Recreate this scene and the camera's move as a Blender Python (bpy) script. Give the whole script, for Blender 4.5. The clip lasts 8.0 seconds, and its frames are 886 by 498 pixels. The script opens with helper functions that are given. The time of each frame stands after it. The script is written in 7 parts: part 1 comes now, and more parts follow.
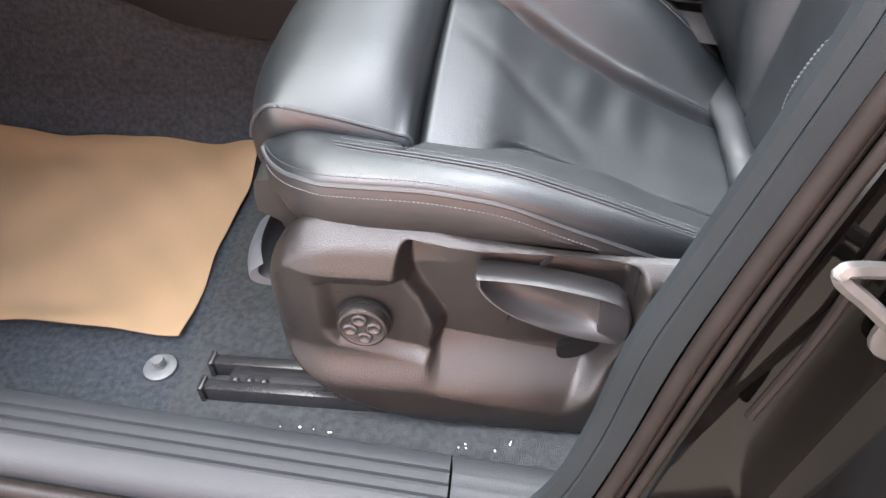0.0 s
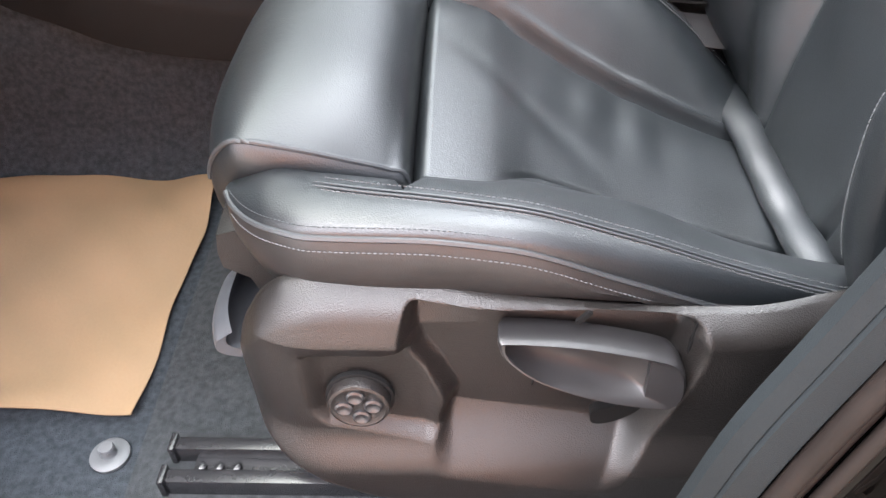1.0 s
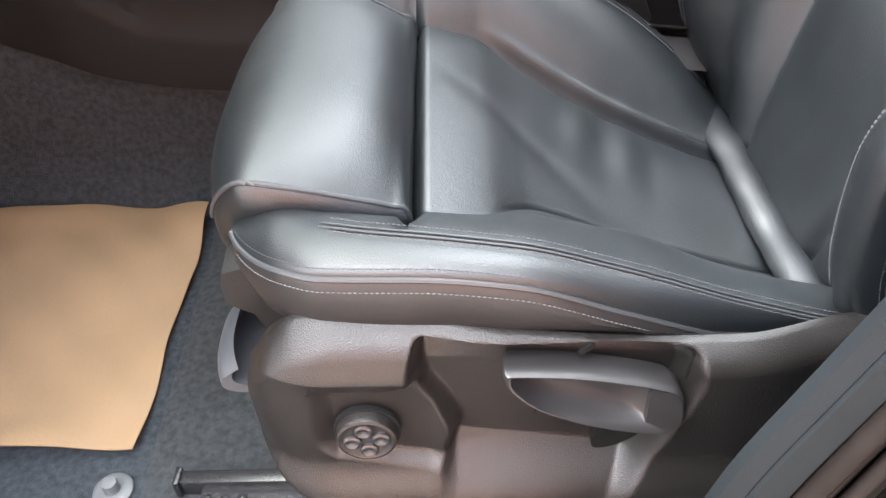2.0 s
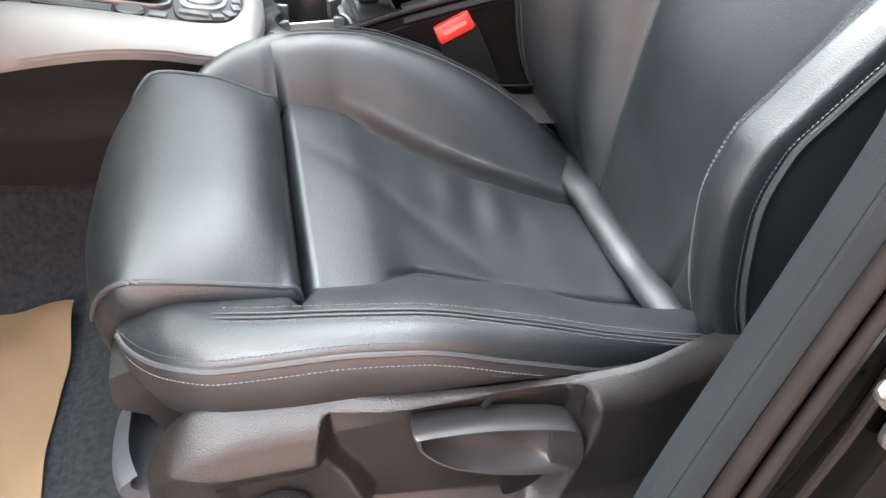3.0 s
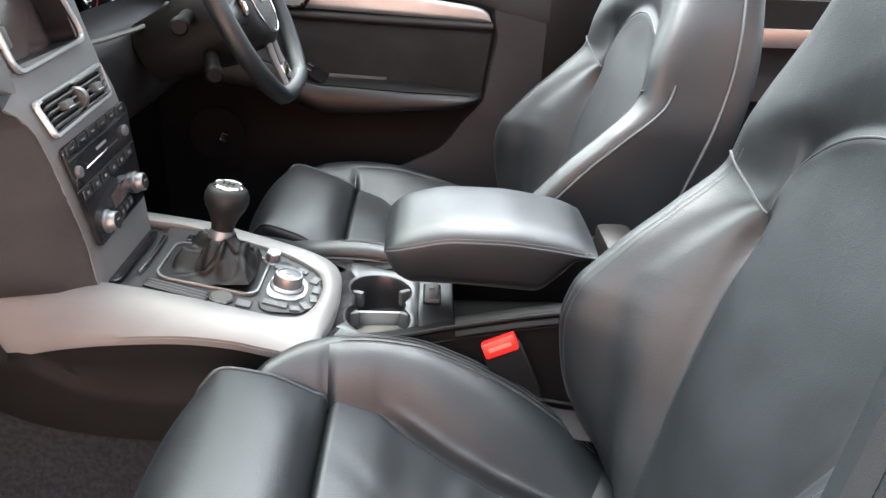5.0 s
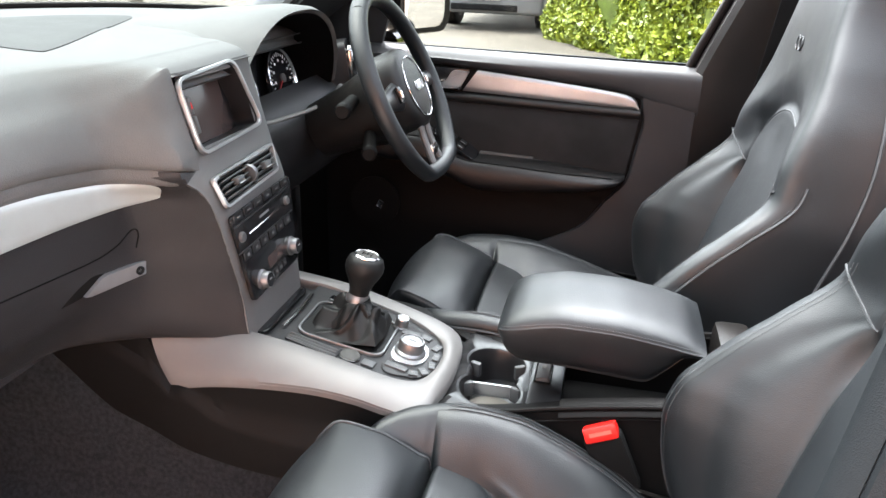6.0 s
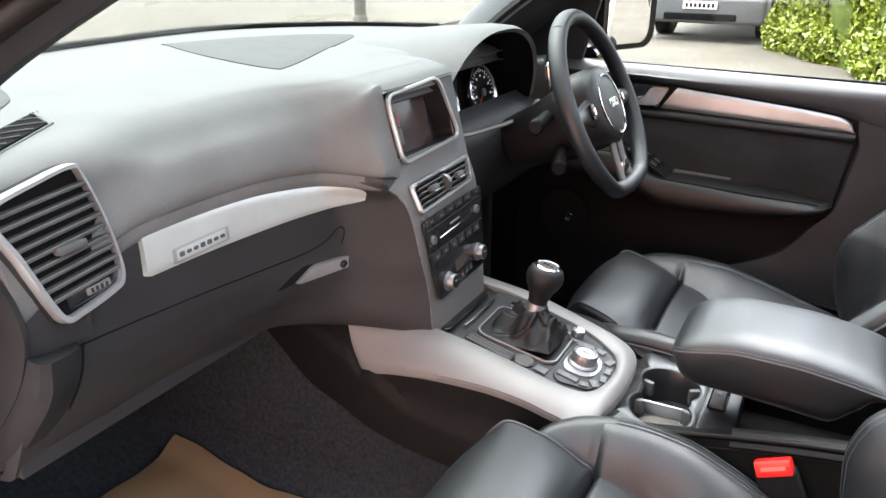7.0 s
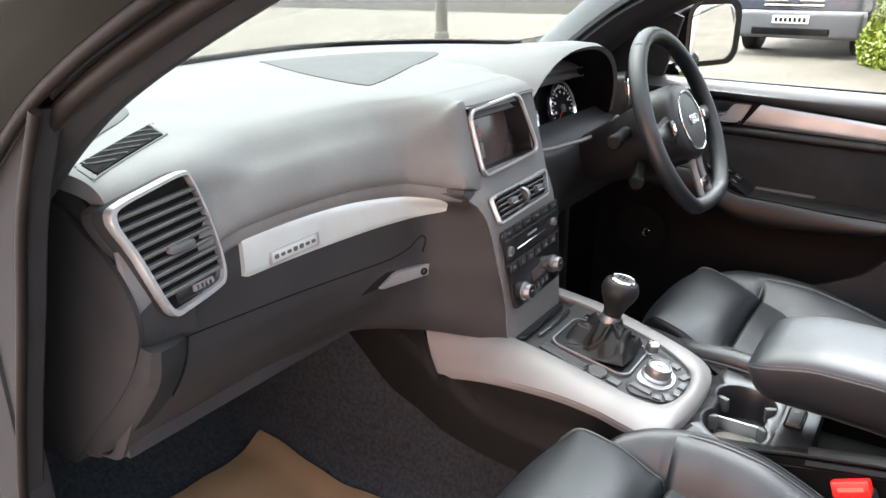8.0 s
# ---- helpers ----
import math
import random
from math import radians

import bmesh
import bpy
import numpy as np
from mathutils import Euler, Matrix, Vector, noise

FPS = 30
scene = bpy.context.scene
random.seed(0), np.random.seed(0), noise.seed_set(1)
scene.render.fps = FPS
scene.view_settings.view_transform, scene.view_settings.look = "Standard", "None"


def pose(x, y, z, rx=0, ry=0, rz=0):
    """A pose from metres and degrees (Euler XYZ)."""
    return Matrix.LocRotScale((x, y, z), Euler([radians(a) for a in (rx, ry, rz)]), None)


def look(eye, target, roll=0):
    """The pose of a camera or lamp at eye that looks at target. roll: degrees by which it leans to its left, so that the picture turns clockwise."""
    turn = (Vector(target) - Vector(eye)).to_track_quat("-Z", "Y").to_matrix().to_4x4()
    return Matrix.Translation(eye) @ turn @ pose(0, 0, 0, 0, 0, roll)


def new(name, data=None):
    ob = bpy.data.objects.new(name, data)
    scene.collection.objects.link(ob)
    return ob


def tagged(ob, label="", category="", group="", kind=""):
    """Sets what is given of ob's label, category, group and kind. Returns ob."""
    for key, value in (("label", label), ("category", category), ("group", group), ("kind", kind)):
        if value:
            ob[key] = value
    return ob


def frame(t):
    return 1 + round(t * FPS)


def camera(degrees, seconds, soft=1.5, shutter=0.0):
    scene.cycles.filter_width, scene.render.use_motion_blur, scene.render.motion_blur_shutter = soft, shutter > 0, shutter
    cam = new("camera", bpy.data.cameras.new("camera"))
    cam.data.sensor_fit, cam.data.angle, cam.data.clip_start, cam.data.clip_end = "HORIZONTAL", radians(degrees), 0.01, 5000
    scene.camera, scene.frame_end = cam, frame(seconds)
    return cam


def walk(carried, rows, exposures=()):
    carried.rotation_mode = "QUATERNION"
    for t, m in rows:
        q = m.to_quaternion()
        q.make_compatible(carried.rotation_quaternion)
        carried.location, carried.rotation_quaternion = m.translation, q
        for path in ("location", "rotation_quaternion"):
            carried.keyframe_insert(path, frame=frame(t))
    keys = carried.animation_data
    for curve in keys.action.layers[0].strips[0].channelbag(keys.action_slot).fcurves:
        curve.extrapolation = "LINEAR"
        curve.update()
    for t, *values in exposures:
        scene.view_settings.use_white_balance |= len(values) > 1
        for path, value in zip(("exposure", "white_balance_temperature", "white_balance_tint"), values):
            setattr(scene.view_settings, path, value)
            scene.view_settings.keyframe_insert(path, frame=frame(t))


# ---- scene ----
cam = camera(61.1, 8.0)
PATH = [
    (0, (0.282, -1.09, 1.101), (0.099, 0.353, -0.272), -1.9),
    (0.5, (0.235, -1.012, 1.035), (0.105, 0.425, -0.35), -1.6),
    (1, (0.231, -0.986, 1.045), (0.166, 0.488, -0.305), -1.6),
    (1.2, (0.226, -0.984, 1.05), (0.191, 0.488, -0.304), -1.4),
    (2.5, (0.203, -0.979, 1.084), (0.246, 0.532, -0.226), -1.4),
    (3, (0.194, -0.984, 1.093), (0.552, 0.544, -0.146), 0.5),
    (3.5, (0.195, -0.987, 1.104), (0.672, 0.536, -0.101), 2.8),
    (4, (0.244, -0.975, 1.177), (0.704, 0.703, 0.192), 3.8),
    (4.5, (0.28, -0.957, 1.244), (0.551, 0.8, 0.327), 3.8),
    (5, (0.298, -0.956, 1.276), (0.357, 0.844, 0.407), 2.4),
    (5.2, (0.307, -0.96, 1.288), (0.228, 0.845, 0.448), 1.9),
    (6.3, (0.386, -1.018, 1.348), (-0.132, 0.776, 0.624), 1.5),
    (6.5, (0.394, -1.026, 1.354), (-0.247, 0.722, 0.623), 1.1),
    (7, (0.396, -1.042, 1.357), (-0.468, 0.607, 0.628), 0.2),
    (7.5, (0.404, -1.062, 1.361), (-0.582, 0.55, 0.646), -0.3),
    (8, (0.412, -1.08, 1.365), (-0.63, 0.48, 0.672), -0.5),
]
walk(cam, [(t, look(eye, target, roll)) for t, eye, target, roll in PATH],
     exposures=[(0.0, 4.95, 6500, 16), (3.0, 4.85, 6500, 11), (4.0, 4.7, 6500, 10), (5.2, 4.7, 6500, 12), (6.5, 4.4, 6500, 14), (8.0, 4.5, 6500, 14)])

# ---- light: bright overcast daylight ----
world = bpy.data.worlds.new("overcast_sky")
scene.world = world
world.use_nodes = True
wn = world.node_tree.nodes
sky = wn.new("ShaderNodeTexSky")
sky.sky_type = 'NISHITA'
sky.sun_disc = False
sky.sun_elevation = radians(68)
sky.sun_rotation = radians(288)
sky.dust_density = 6.0
sky.air_density = 1.0
grey = wn.new("ShaderNodeHueSaturation")
grey.inputs["Saturation"].default_value = 0.35
world.node_tree.links.new(sky.outputs[0], grey.inputs["Color"])
world.node_tree.links.new(grey.outputs[0], wn["Background"].inputs[0])
wn["Background"].inputs[1].default_value = 0.10
sun_data = bpy.data.lights.new("sun", 'SUN')
sun_data.energy = 1.7
sun_data.angle = radians(90)
sun_data.color = (0.92, 0.97, 1.0)
sun = new("sun", sun_data)
sun.matrix_world = look((-1.5, 1.3, 3.2), (0, 0, 0))

# ---- materials ----
def mat(name, colour, rough=0.5, metal=0.0, vary=0.15, scale=8.0, bump=0.0, bump_scale=400.0, coat=0.0,
        spec=0.5, rough_vary=0.0, kind="noise", mix=None, wrinkle=0.0):
    """A procedural surface: colour with stains at a large scale and grain at a fine one, fine relief, uneven gloss."""
    m = bpy.data.materials.new(name)
    m.use_nodes = True
    n, l = m.node_tree.nodes, m.node_tree.links
    p = n["Principled BSDF"]
    p.inputs["Metallic"].default_value = metal
    p.inputs["Roughness"].default_value = rough
    p.inputs["Specular IOR Level"].default_value = spec
    p.inputs["Coat Weight"].default_value = coat
    p.inputs["Coat Roughness"].default_value = 0.04
    co = n.new("ShaderNodeTexCoord")
    big = n.new("ShaderNodeTexNoise")
    big.inputs["Scale"].default_value = scale
    big.inputs["Detail"].default_value = 6
    l.new(co.outputs["Object"], big.inputs["Vector"])
    fine = n.new("ShaderNodeTexNoise")
    fine.inputs["Scale"].default_value = bump_scale
    fine.inputs["Detail"].default_value = 3
    l.new(co.outputs["Object"], fine.inputs["Vector"])
    ramp = n.new("ShaderNodeValToRGB")
    dark = [c * (1 - vary) for c in colour]
    light = mix if mix else [min(1, c * (1 + vary)) for c in colour]
    ramp.color_ramp.elements[0].color = (*dark, 1)
    ramp.color_ramp.elements[1].color = (*light, 1)
    ramp.color_ramp.elements[0].position, ramp.color_ramp.elements[1].position = 0.32, 0.68
    l.new(big.outputs["Fac"], ramp.inputs["Fac"])
    out = ramp.outputs["Color"]
    grain = n.new("ShaderNodeMix")
    grain.data_type, grain.blend_type = 'RGBA', 'MULTIPLY'
    grain.inputs["Factor"].default_value = min(1.0, vary * 1.6)
    l.new(out, grain.inputs["A"])
    bright = n.new("ShaderNodeHueSaturation")
    bright.inputs["Saturation"].default_value = 1.0
    bright.inputs["Value"].default_value = 1.0 + min(1.0, vary * 1.6) * 0.9
    l.new(grain.outputs["Result"], bright.inputs["Color"])
    l.new(fine.outputs["Fac"], grain.inputs["B"])
    l.new(bright.outputs["Color"], p.inputs["Base Color"])
    if rough_vary:
        mr = n.new("ShaderNodeMapRange")
        mr.inputs["To Min"].default_value = max(0.0, rough - rough_vary)
        mr.inputs["To Max"].default_value = min(1.0, rough + rough_vary)
        l.new(big.outputs["Fac"], mr.inputs["Value"])
        l.new(mr.outputs[0], p.inputs["Roughness"])
    if bump:
        source = fine.outputs["Fac"]
        if kind == "voronoi":
            v = n.new("ShaderNodeTexVoronoi")
            v.inputs["Scale"].default_value = bump_scale
            l.new(co.outputs["Object"], v.inputs["Vector"])
            source = v.outputs["Distance"]
        b = n.new("ShaderNodeBump")
        b.inputs["Strength"].default_value = bump
        b.inputs["Distance"].default_value = 0.002
        l.new(source, b.inputs["Height"])
        l.new(b.outputs["Normal"], p.inputs["Normal"])
        if wrinkle:
            soft = n.new("ShaderNodeTexNoise")
            soft.inputs["Scale"].default_value = 24.0
            soft.inputs["Detail"].default_value = 4
            soft.inputs["Distortion"].default_value = 0.8
            l.new(co.outputs["Object"], soft.inputs["Vector"])
            w = n.new("ShaderNodeBump")
            w.inputs["Strength"].default_value = wrinkle
            w.inputs["Distance"].default_value = 0.004
            l.new(soft.outputs["Fac"], w.inputs["Height"])
            l.new(w.outputs["Normal"], b.inputs["Normal"])
    return m


def glass(name, colour=(1, 1, 1)):
    """Thin clear glass: see-through, with a weak reflection that grows towards grazing sight."""
    m = bpy.data.materials.new(name)
    m.use_nodes = True
    n, l = m.node_tree.nodes, m.node_tree.links
    n.remove(n["Principled BSDF"])
    tr, gl, mx = n.new("ShaderNodeBsdfTransparent"), n.new("ShaderNodeBsdfGlossy"), n.new("ShaderNodeMixShader")
    lw, pw, ml = n.new("ShaderNodeLayerWeight"), n.new("ShaderNodeMath"), n.new("ShaderNodeMath")
    tr.inputs[0].default_value = (*colour, 1)
    gl.inputs["Roughness"].default_value = 0.0
    lw.inputs[0].default_value = 0.5
    pw.operation, ml.operation = 'POWER', 'MULTIPLY_ADD'
    pw.inputs[1].default_value = 5.0
    ml.inputs[1].default_value, ml.inputs[2].default_value = 0.35, 0.02
    l.new(lw.outputs["Facing"], pw.inputs[0])
    l.new(pw.outputs[0], ml.inputs[0])
    l.new(ml.outputs[0], mx.inputs[0])
    l.new(tr.outputs[0], mx.inputs[1])
    l.new(gl.outputs[0], mx.inputs[2])
    l.new(mx.outputs[0], n["Material Output"].inputs[0])
    return m


LEATHER = mat("black_leather", (0.0034, 0.0048, 0.0060), 0.45, vary=0.18, scale=14, bump=0.12, bump_scale=800, kind="voronoi", rough_vary=0.08, spec=0.62, wrinkle=0.10)
LEATHER_SIDE = mat("black_leatherette", (0.0095, 0.0088, 0.0088), 0.46, vary=0.10, scale=18, bump=0.08, bump_scale=900, kind="voronoi", rough_vary=0.05, spec=0.40)
STITCH = mat("grey_thread", (0.055, 0.057, 0.060), 0.8, vary=0.2, scale=300)
PIPING = mat("dark_piping", (0.022, 0.024, 0.026), 0.5, vary=0.1)
PLASTIC = mat("grained_black_plastic", (0.0075, 0.0066, 0.0062), 0.34, vary=0.14, scale=20, bump=0.24, bump_scale=1000, kind="voronoi", rough_vary=0.06, spec=0.40)
PLASTIC_SMOOTH = mat("smooth_black_plastic", (0.013, 0.013, 0.014), 0.32, vary=0.1, scale=30, bump=0.03, bump_scale=900)
PLASTIC_GREY = mat("soft_grey_plastic", (0.060, 0.062, 0.064), 0.5, vary=0.1, scale=25, bump=0.05, bump_scale=800)
# one dashboard plastic in two tones: lit upper pad, shaded lower face
DASH = mat("soft_dashboard_lit", (0.106, 0.108, 0.107), 0.55, vary=0.12, scale=10, bump=0.26, bump_scale=750, kind="voronoi", rough_vary=0.05, spec=0.4)
DASH_SHADE = mat("soft_dashboard_shaded", (0.0205, 0.0205, 0.0220), 0.46, vary=0.12, scale=12, bump=0.26, bump_scale=750, kind="voronoi", spec=0.35)
SILVER = mat("satin_silver_console_trim", (0.155, 0.149, 0.145), 0.56, metal=0.35, vary=0.05, scale=20, bump=0.02, bump_scale=900)
INLAY = mat("brushed_aluminium_inlay", (0.52, 0.565, 0.555), 0.42, metal=0.5, vary=0.05, scale=20, bump=0.02, bump_scale=900)
DOOR_TRIM = mat("brushed_aluminium_door_trim", (0.38, 0.38, 0.38), 0.42, metal=0.9, vary=0.06, scale=20)
CHROME = mat("satin_chrome", (0.72, 0.72, 0.73), 0.16, metal=1.0, vary=0.04, scale=60)
GLOSS = mat("gloss_black", (0.012, 0.012, 0.013), 0.12, vary=0.1, scale=30)
SCREEN = mat("dark_screen", (0.055, 0.040, 0.038), 0.18, vary=0.08, scale=10)
WHITE = mat("white_marking", (0.72, 0.72, 0.72), 0.6, vary=0.05)
RED = mat("red_plastic", (0.50, 0.010, 0.007), 0.35, vary=0.08, scale=50)
RED_LIGHT = mat("pale_red_mark", (0.62, 0.08, 0.06), 0.4, vary=0.05)
CARPET = mat("dark_grey_carpet", (0.024, 0.0275, 0.031), 0.95, vary=0.28, scale=130, bump=1.0, bump_scale=700, spec=0.05)
CARPET_SIDE = mat("grey_felt_carpet", (0.024, 0.026, 0.0275), 0.95, vary=0.28, scale=140, bump=1.0, bump_scale=900, spec=0.15)
CLOTH = mat("dark_alcantara", (0.0185, 0.018, 0.018), 0.9, vary=0.2, scale=16, bump=0.4, bump_scale=1200, spec=0.2)
KRAFT = mat("brown_kraft_paper", (0.165, 0.105, 0.054), 0.66, vary=0.07, scale=7, bump=0.12, bump_scale=300, rough_vary=0.08)
RUBBER = mat("black_rubber_seal", (0.0070, 0.0054, 0.0048), 0.50, vary=0.18, scale=30, bump=0.05, spec=0.12)
SILL = mat("ribbed_sill_plastic", (0.0062, 0.0075, 0.0092), 0.62, vary=0.12, scale=16, bump=0.15, bump_scale=600, rough_vary=0.06, spec=0.3)
PILLAR = mat("grained_pillar_trim", (0.0058, 0.0078, 0.0088), 0.60, vary=0.12, scale=14, bump=0.17, bump_scale=1600, kind="voronoi", spec=0.14)
PAINT = mat("black_car_paint", (0.0015, 0.0013, 0.0012), 0.10, vary=0.2, scale=20, spec=0.22)
STEEL = mat("zinc_steel", (0.09, 0.088, 0.084), 0.5, metal=0.7, vary=0.12, scale=60)
LEVER = mat("blue_grey_lever", (0.030, 0.033, 0.037), 0.42, vary=0.1, scale=25, bump=0.05, bump_scale=800)
LEVER_BLACK = mat("satin_black_lever", (0.012, 0.0115, 0.012), 0.38, vary=0.08, scale=25, bump=0.04, bump_scale=900, spec=0.5)
RAIL = mat("black_steel_rail", (0.016, 0.016, 0.017), 0.25, metal=0.3, vary=0.2, scale=40)
# headliner is unseen; kept pale so that it bounces light down
HEADLINER = mat("grey_headliner", (0.30, 0.31, 0.32), 0.95, vary=0.06, scale=40)
# near-black for black parts, and for shade painted into openings, vents and recesses
DARK = mat("black_parts_recess_shade", (0.006, 0.006, 0.006), 0.9, vary=0.2, spec=0.08)
TARMAC = mat("pale_worn_tarmac", (0.058, 0.050, 0.039), 0.92, vary=0.18, scale=0.8, bump=0.4, bump_scale=60, spec=0.2)
ROADM = mat("pale_grey_road", (0.200, 0.182, 0.150), 0.9, vary=0.12, scale=0.6, bump=0.3, bump_scale=60, spec=0.2)
BRICK = mat("orange_red_brick", (0.42, 0.19, 0.11), 0.9, vary=0.25, scale=4, bump=0.4, bump_scale=40)
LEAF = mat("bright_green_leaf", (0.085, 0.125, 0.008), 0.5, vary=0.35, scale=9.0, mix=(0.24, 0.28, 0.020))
# dark green painted as the shade between the leaves
HEDGE_SHADE = mat("hedge_inner_shade", (0.045, 0.062, 0.009), 0.8, vary=0.4, scale=6, spec=0.1)
VAN_PAINT = mat("grey_blue_van_paint", (0.020, 0.024, 0.042), 0.3, vary=0.08, scale=3, coat=0.5)
VAN_BUMPER = mat("grey_van_bumper", (0.085, 0.088, 0.092), 0.5, vary=0.1, scale=4)
LAMP = mat("clear_headlamp", (0.75, 0.77, 0.80), 0.12, metal=0.5, vary=0.1, scale=12)
PLATE = mat("white_number_plate", (0.75, 0.75, 0.72), 0.4, vary=0.03)
MIRROR = mat("mirror_glass", (0.9, 0.9, 0.9), 0.02, metal=1.0, vary=0.0)
POLE = mat("grey_post", (0.32, 0.30, 0.26), 0.7, vary=0.15, scale=5)
COVER = mat("dull_speaker_cover", (0.052, 0.054, 0.055), 0.72, vary=0.08, scale=30, bump=0.1, bump_scale=1500)
GLASS = glass("clear_glass", (0.72, 0.75, 0.74))
GLASS_FRONT = glass("tinted_windscreen_glass", (0.41, 0.43, 0.42))
# pane of the added roof opening, nearly clear to pass overhead light
GLASS_ROOF_LIGHT = glass("added_roof_light_glass", (0.86, 0.88, 0.88))
TRIM_MATT = mat("matt_black_post_trim", (0.011, 0.0112, 0.012), 0.8, vary=0.15, scale=20, bump=0.15, bump_scale=900, spec=0.25)
BOOT = mat("soft_black_boot_leather", (0.0045, 0.0045, 0.0045), 0.55, spec=0.32, vary=0.15, scale=30, bump=0.05, bump_scale=900)
LINER = mat("pale_cup_liner", (0.11, 0.10, 0.086), 0.6, vary=0.08, scale=30)
BOUNCE_GROUND = mat("pale_bounce_ground", (0.27, 0.26, 0.245), 0.9, vary=0.14, scale=0.7, bump=0.3, bump_scale=50, spec=0.2)
SATIN = mat("satin_silver_frame", (0.40, 0.41, 0.42), 0.34, metal=0.75, vary=0.04, scale=40)
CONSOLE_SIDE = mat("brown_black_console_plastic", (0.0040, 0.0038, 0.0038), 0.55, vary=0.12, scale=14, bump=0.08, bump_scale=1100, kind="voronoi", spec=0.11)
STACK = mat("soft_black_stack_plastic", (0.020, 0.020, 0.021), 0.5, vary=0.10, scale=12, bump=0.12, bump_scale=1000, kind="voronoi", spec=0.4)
SATIN_DARK = mat("dull_silver_trim", (0.20, 0.20, 0.205), 0.38, metal=0.8, vary=0.06, scale=60)
MARK = mat("grey_key_marking", (0.16, 0.16, 0.16), 0.6, vary=0.05)

# ---- building helpers ----
def smooth01(t):
    t = np.clip(t, 0.0, 1.0)
    return t * t * (3 - 2 * t)


def curve1(x, xs, ys):
    """A smooth curve through a few knots (monotone cubic)."""
    xs, ys = np.asarray(xs, float), np.asarray(ys, float)
    d = np.diff(ys) / np.diff(xs)
    m = np.concatenate(([d[0]], np.where(d[:-1] * d[1:] > 0, 2 * d[:-1] * d[1:] / (d[:-1] + d[1:] + 1e-12), 0), [d[-1]]))
    x = np.clip(np.asarray(x, float), xs[0], xs[-1])
    i = np.clip(np.searchsorted(xs, x) - 1, 0, len(xs) - 2)
    h = xs[i + 1] - xs[i]
    t = (x - xs[i]) / h
    return ((2 * t ** 3 - 3 * t ** 2 + 1) * ys[i] + (t ** 3 - 2 * t ** 2 + t) * h * m[i]
            + (-2 * t ** 3 + 3 * t ** 2) * ys[i + 1] + (t ** 3 - t ** 2) * h * m[i + 1])


def spline(points, n, closed=False):
    """n points on a Catmull-Rom curve through the given ones."""
    p = np.asarray(points, float)
    k = len(p)
    if closed:
        q = np.vstack((p[-1], p, p[0], p[1]))
        s = np.linspace(0, k, n, endpoint=False)
    else:
        q = np.vstack((2 * p[0] - p[1], p, 2 * p[-1] - p[-2]))
        s = np.linspace(0, k - 1, n)
    i = np.minimum(s.astype(int), (k if closed else k - 1) - 1)
    t = (s - i)[:, None]
    a, b, c, d = q[i], q[i + 1], q[i + 2], q[i + 3]
    return 0.5 * (2 * b + (c - a) * t + (2 * a - 5 * b + 4 * c - d) * t ** 2 + (3 * b - a - 3 * c + d) * t ** 3)


def mesh_of(name, verts, faces, flat=False):
    me = bpy.data.meshes.new(name)
    me.from_pydata([tuple(map(float, v)) for v in verts], [], faces)
    bm = bmesh.new()
    bm.from_mesh(me)
    bmesh.ops.remove_doubles(bm, verts=bm.verts, dist=1e-6)
    bmesh.ops.recalc_face_normals(bm, faces=bm.faces)
    bm.to_mesh(me)
    bm.free()
    if not flat:
        me.polygons.foreach_set("use_smooth", [True] * len(me.polygons))
        me.set_sharp_from_angle(angle=radians(38))
    me.update()
    return me


def part(name, me, material, parent=None, label="", kind=""):
    """One mesh object under a thing or a part."""
    if isinstance(me, bmesh.types.BMesh):
        bm, me = me, bpy.data.meshes.new(name)
        bmesh.ops.recalc_face_normals(bm, faces=bm.faces)
        bm.to_mesh(me)
        bm.free()
        me.polygons.foreach_set("use_smooth", [True] * len(me.polygons))
        me.set_sharp_from_angle(angle=radians(38))
    me.name = name
    if not me.materials:
        me.materials.append(material)
    ob = new(name, me)
    ob.parent = parent
    if label or kind:
        tagged(ob, label, kind=kind)
    return ob


def thing(name, label, category, group="", kind="", at=(0, 0, 0)):
    ob = new(name)
    ob.empty_display_size = 0.05
    return tagged(ob, label, category, group, kind)


def solid(name, me, material, label, category="", kind="", group=""):
    """A thing that is one mesh."""
    ob = part(name, me, material)
    return tagged(ob, label, category, group, kind)


def grid(P, closed_u=False, closed_v=False, cap=False):
    """A sheet through a grid of points, (nu, nv, 3); closed_v joins each row, cap fills the first and last row."""
    P = np.asarray(P, float)
    nu, nv = P.shape[:2]
    faces = []
    for i in range(nu if closed_u else nu - 1):
        for j in range(nv if closed_v else nv - 1):
            a, b = i, (i + 1) % nu
            c, d = j, (j + 1) % nv
            faces.append((a * nv + c, a * nv + d, b * nv + d, b * nv + c))
    if cap:
        faces.append(tuple(range(nv)))
        faces.append(tuple(range((nu - 1) * nv, nu * nv)))
    return mesh_of("sheet", P.reshape(-1, 3), faces)


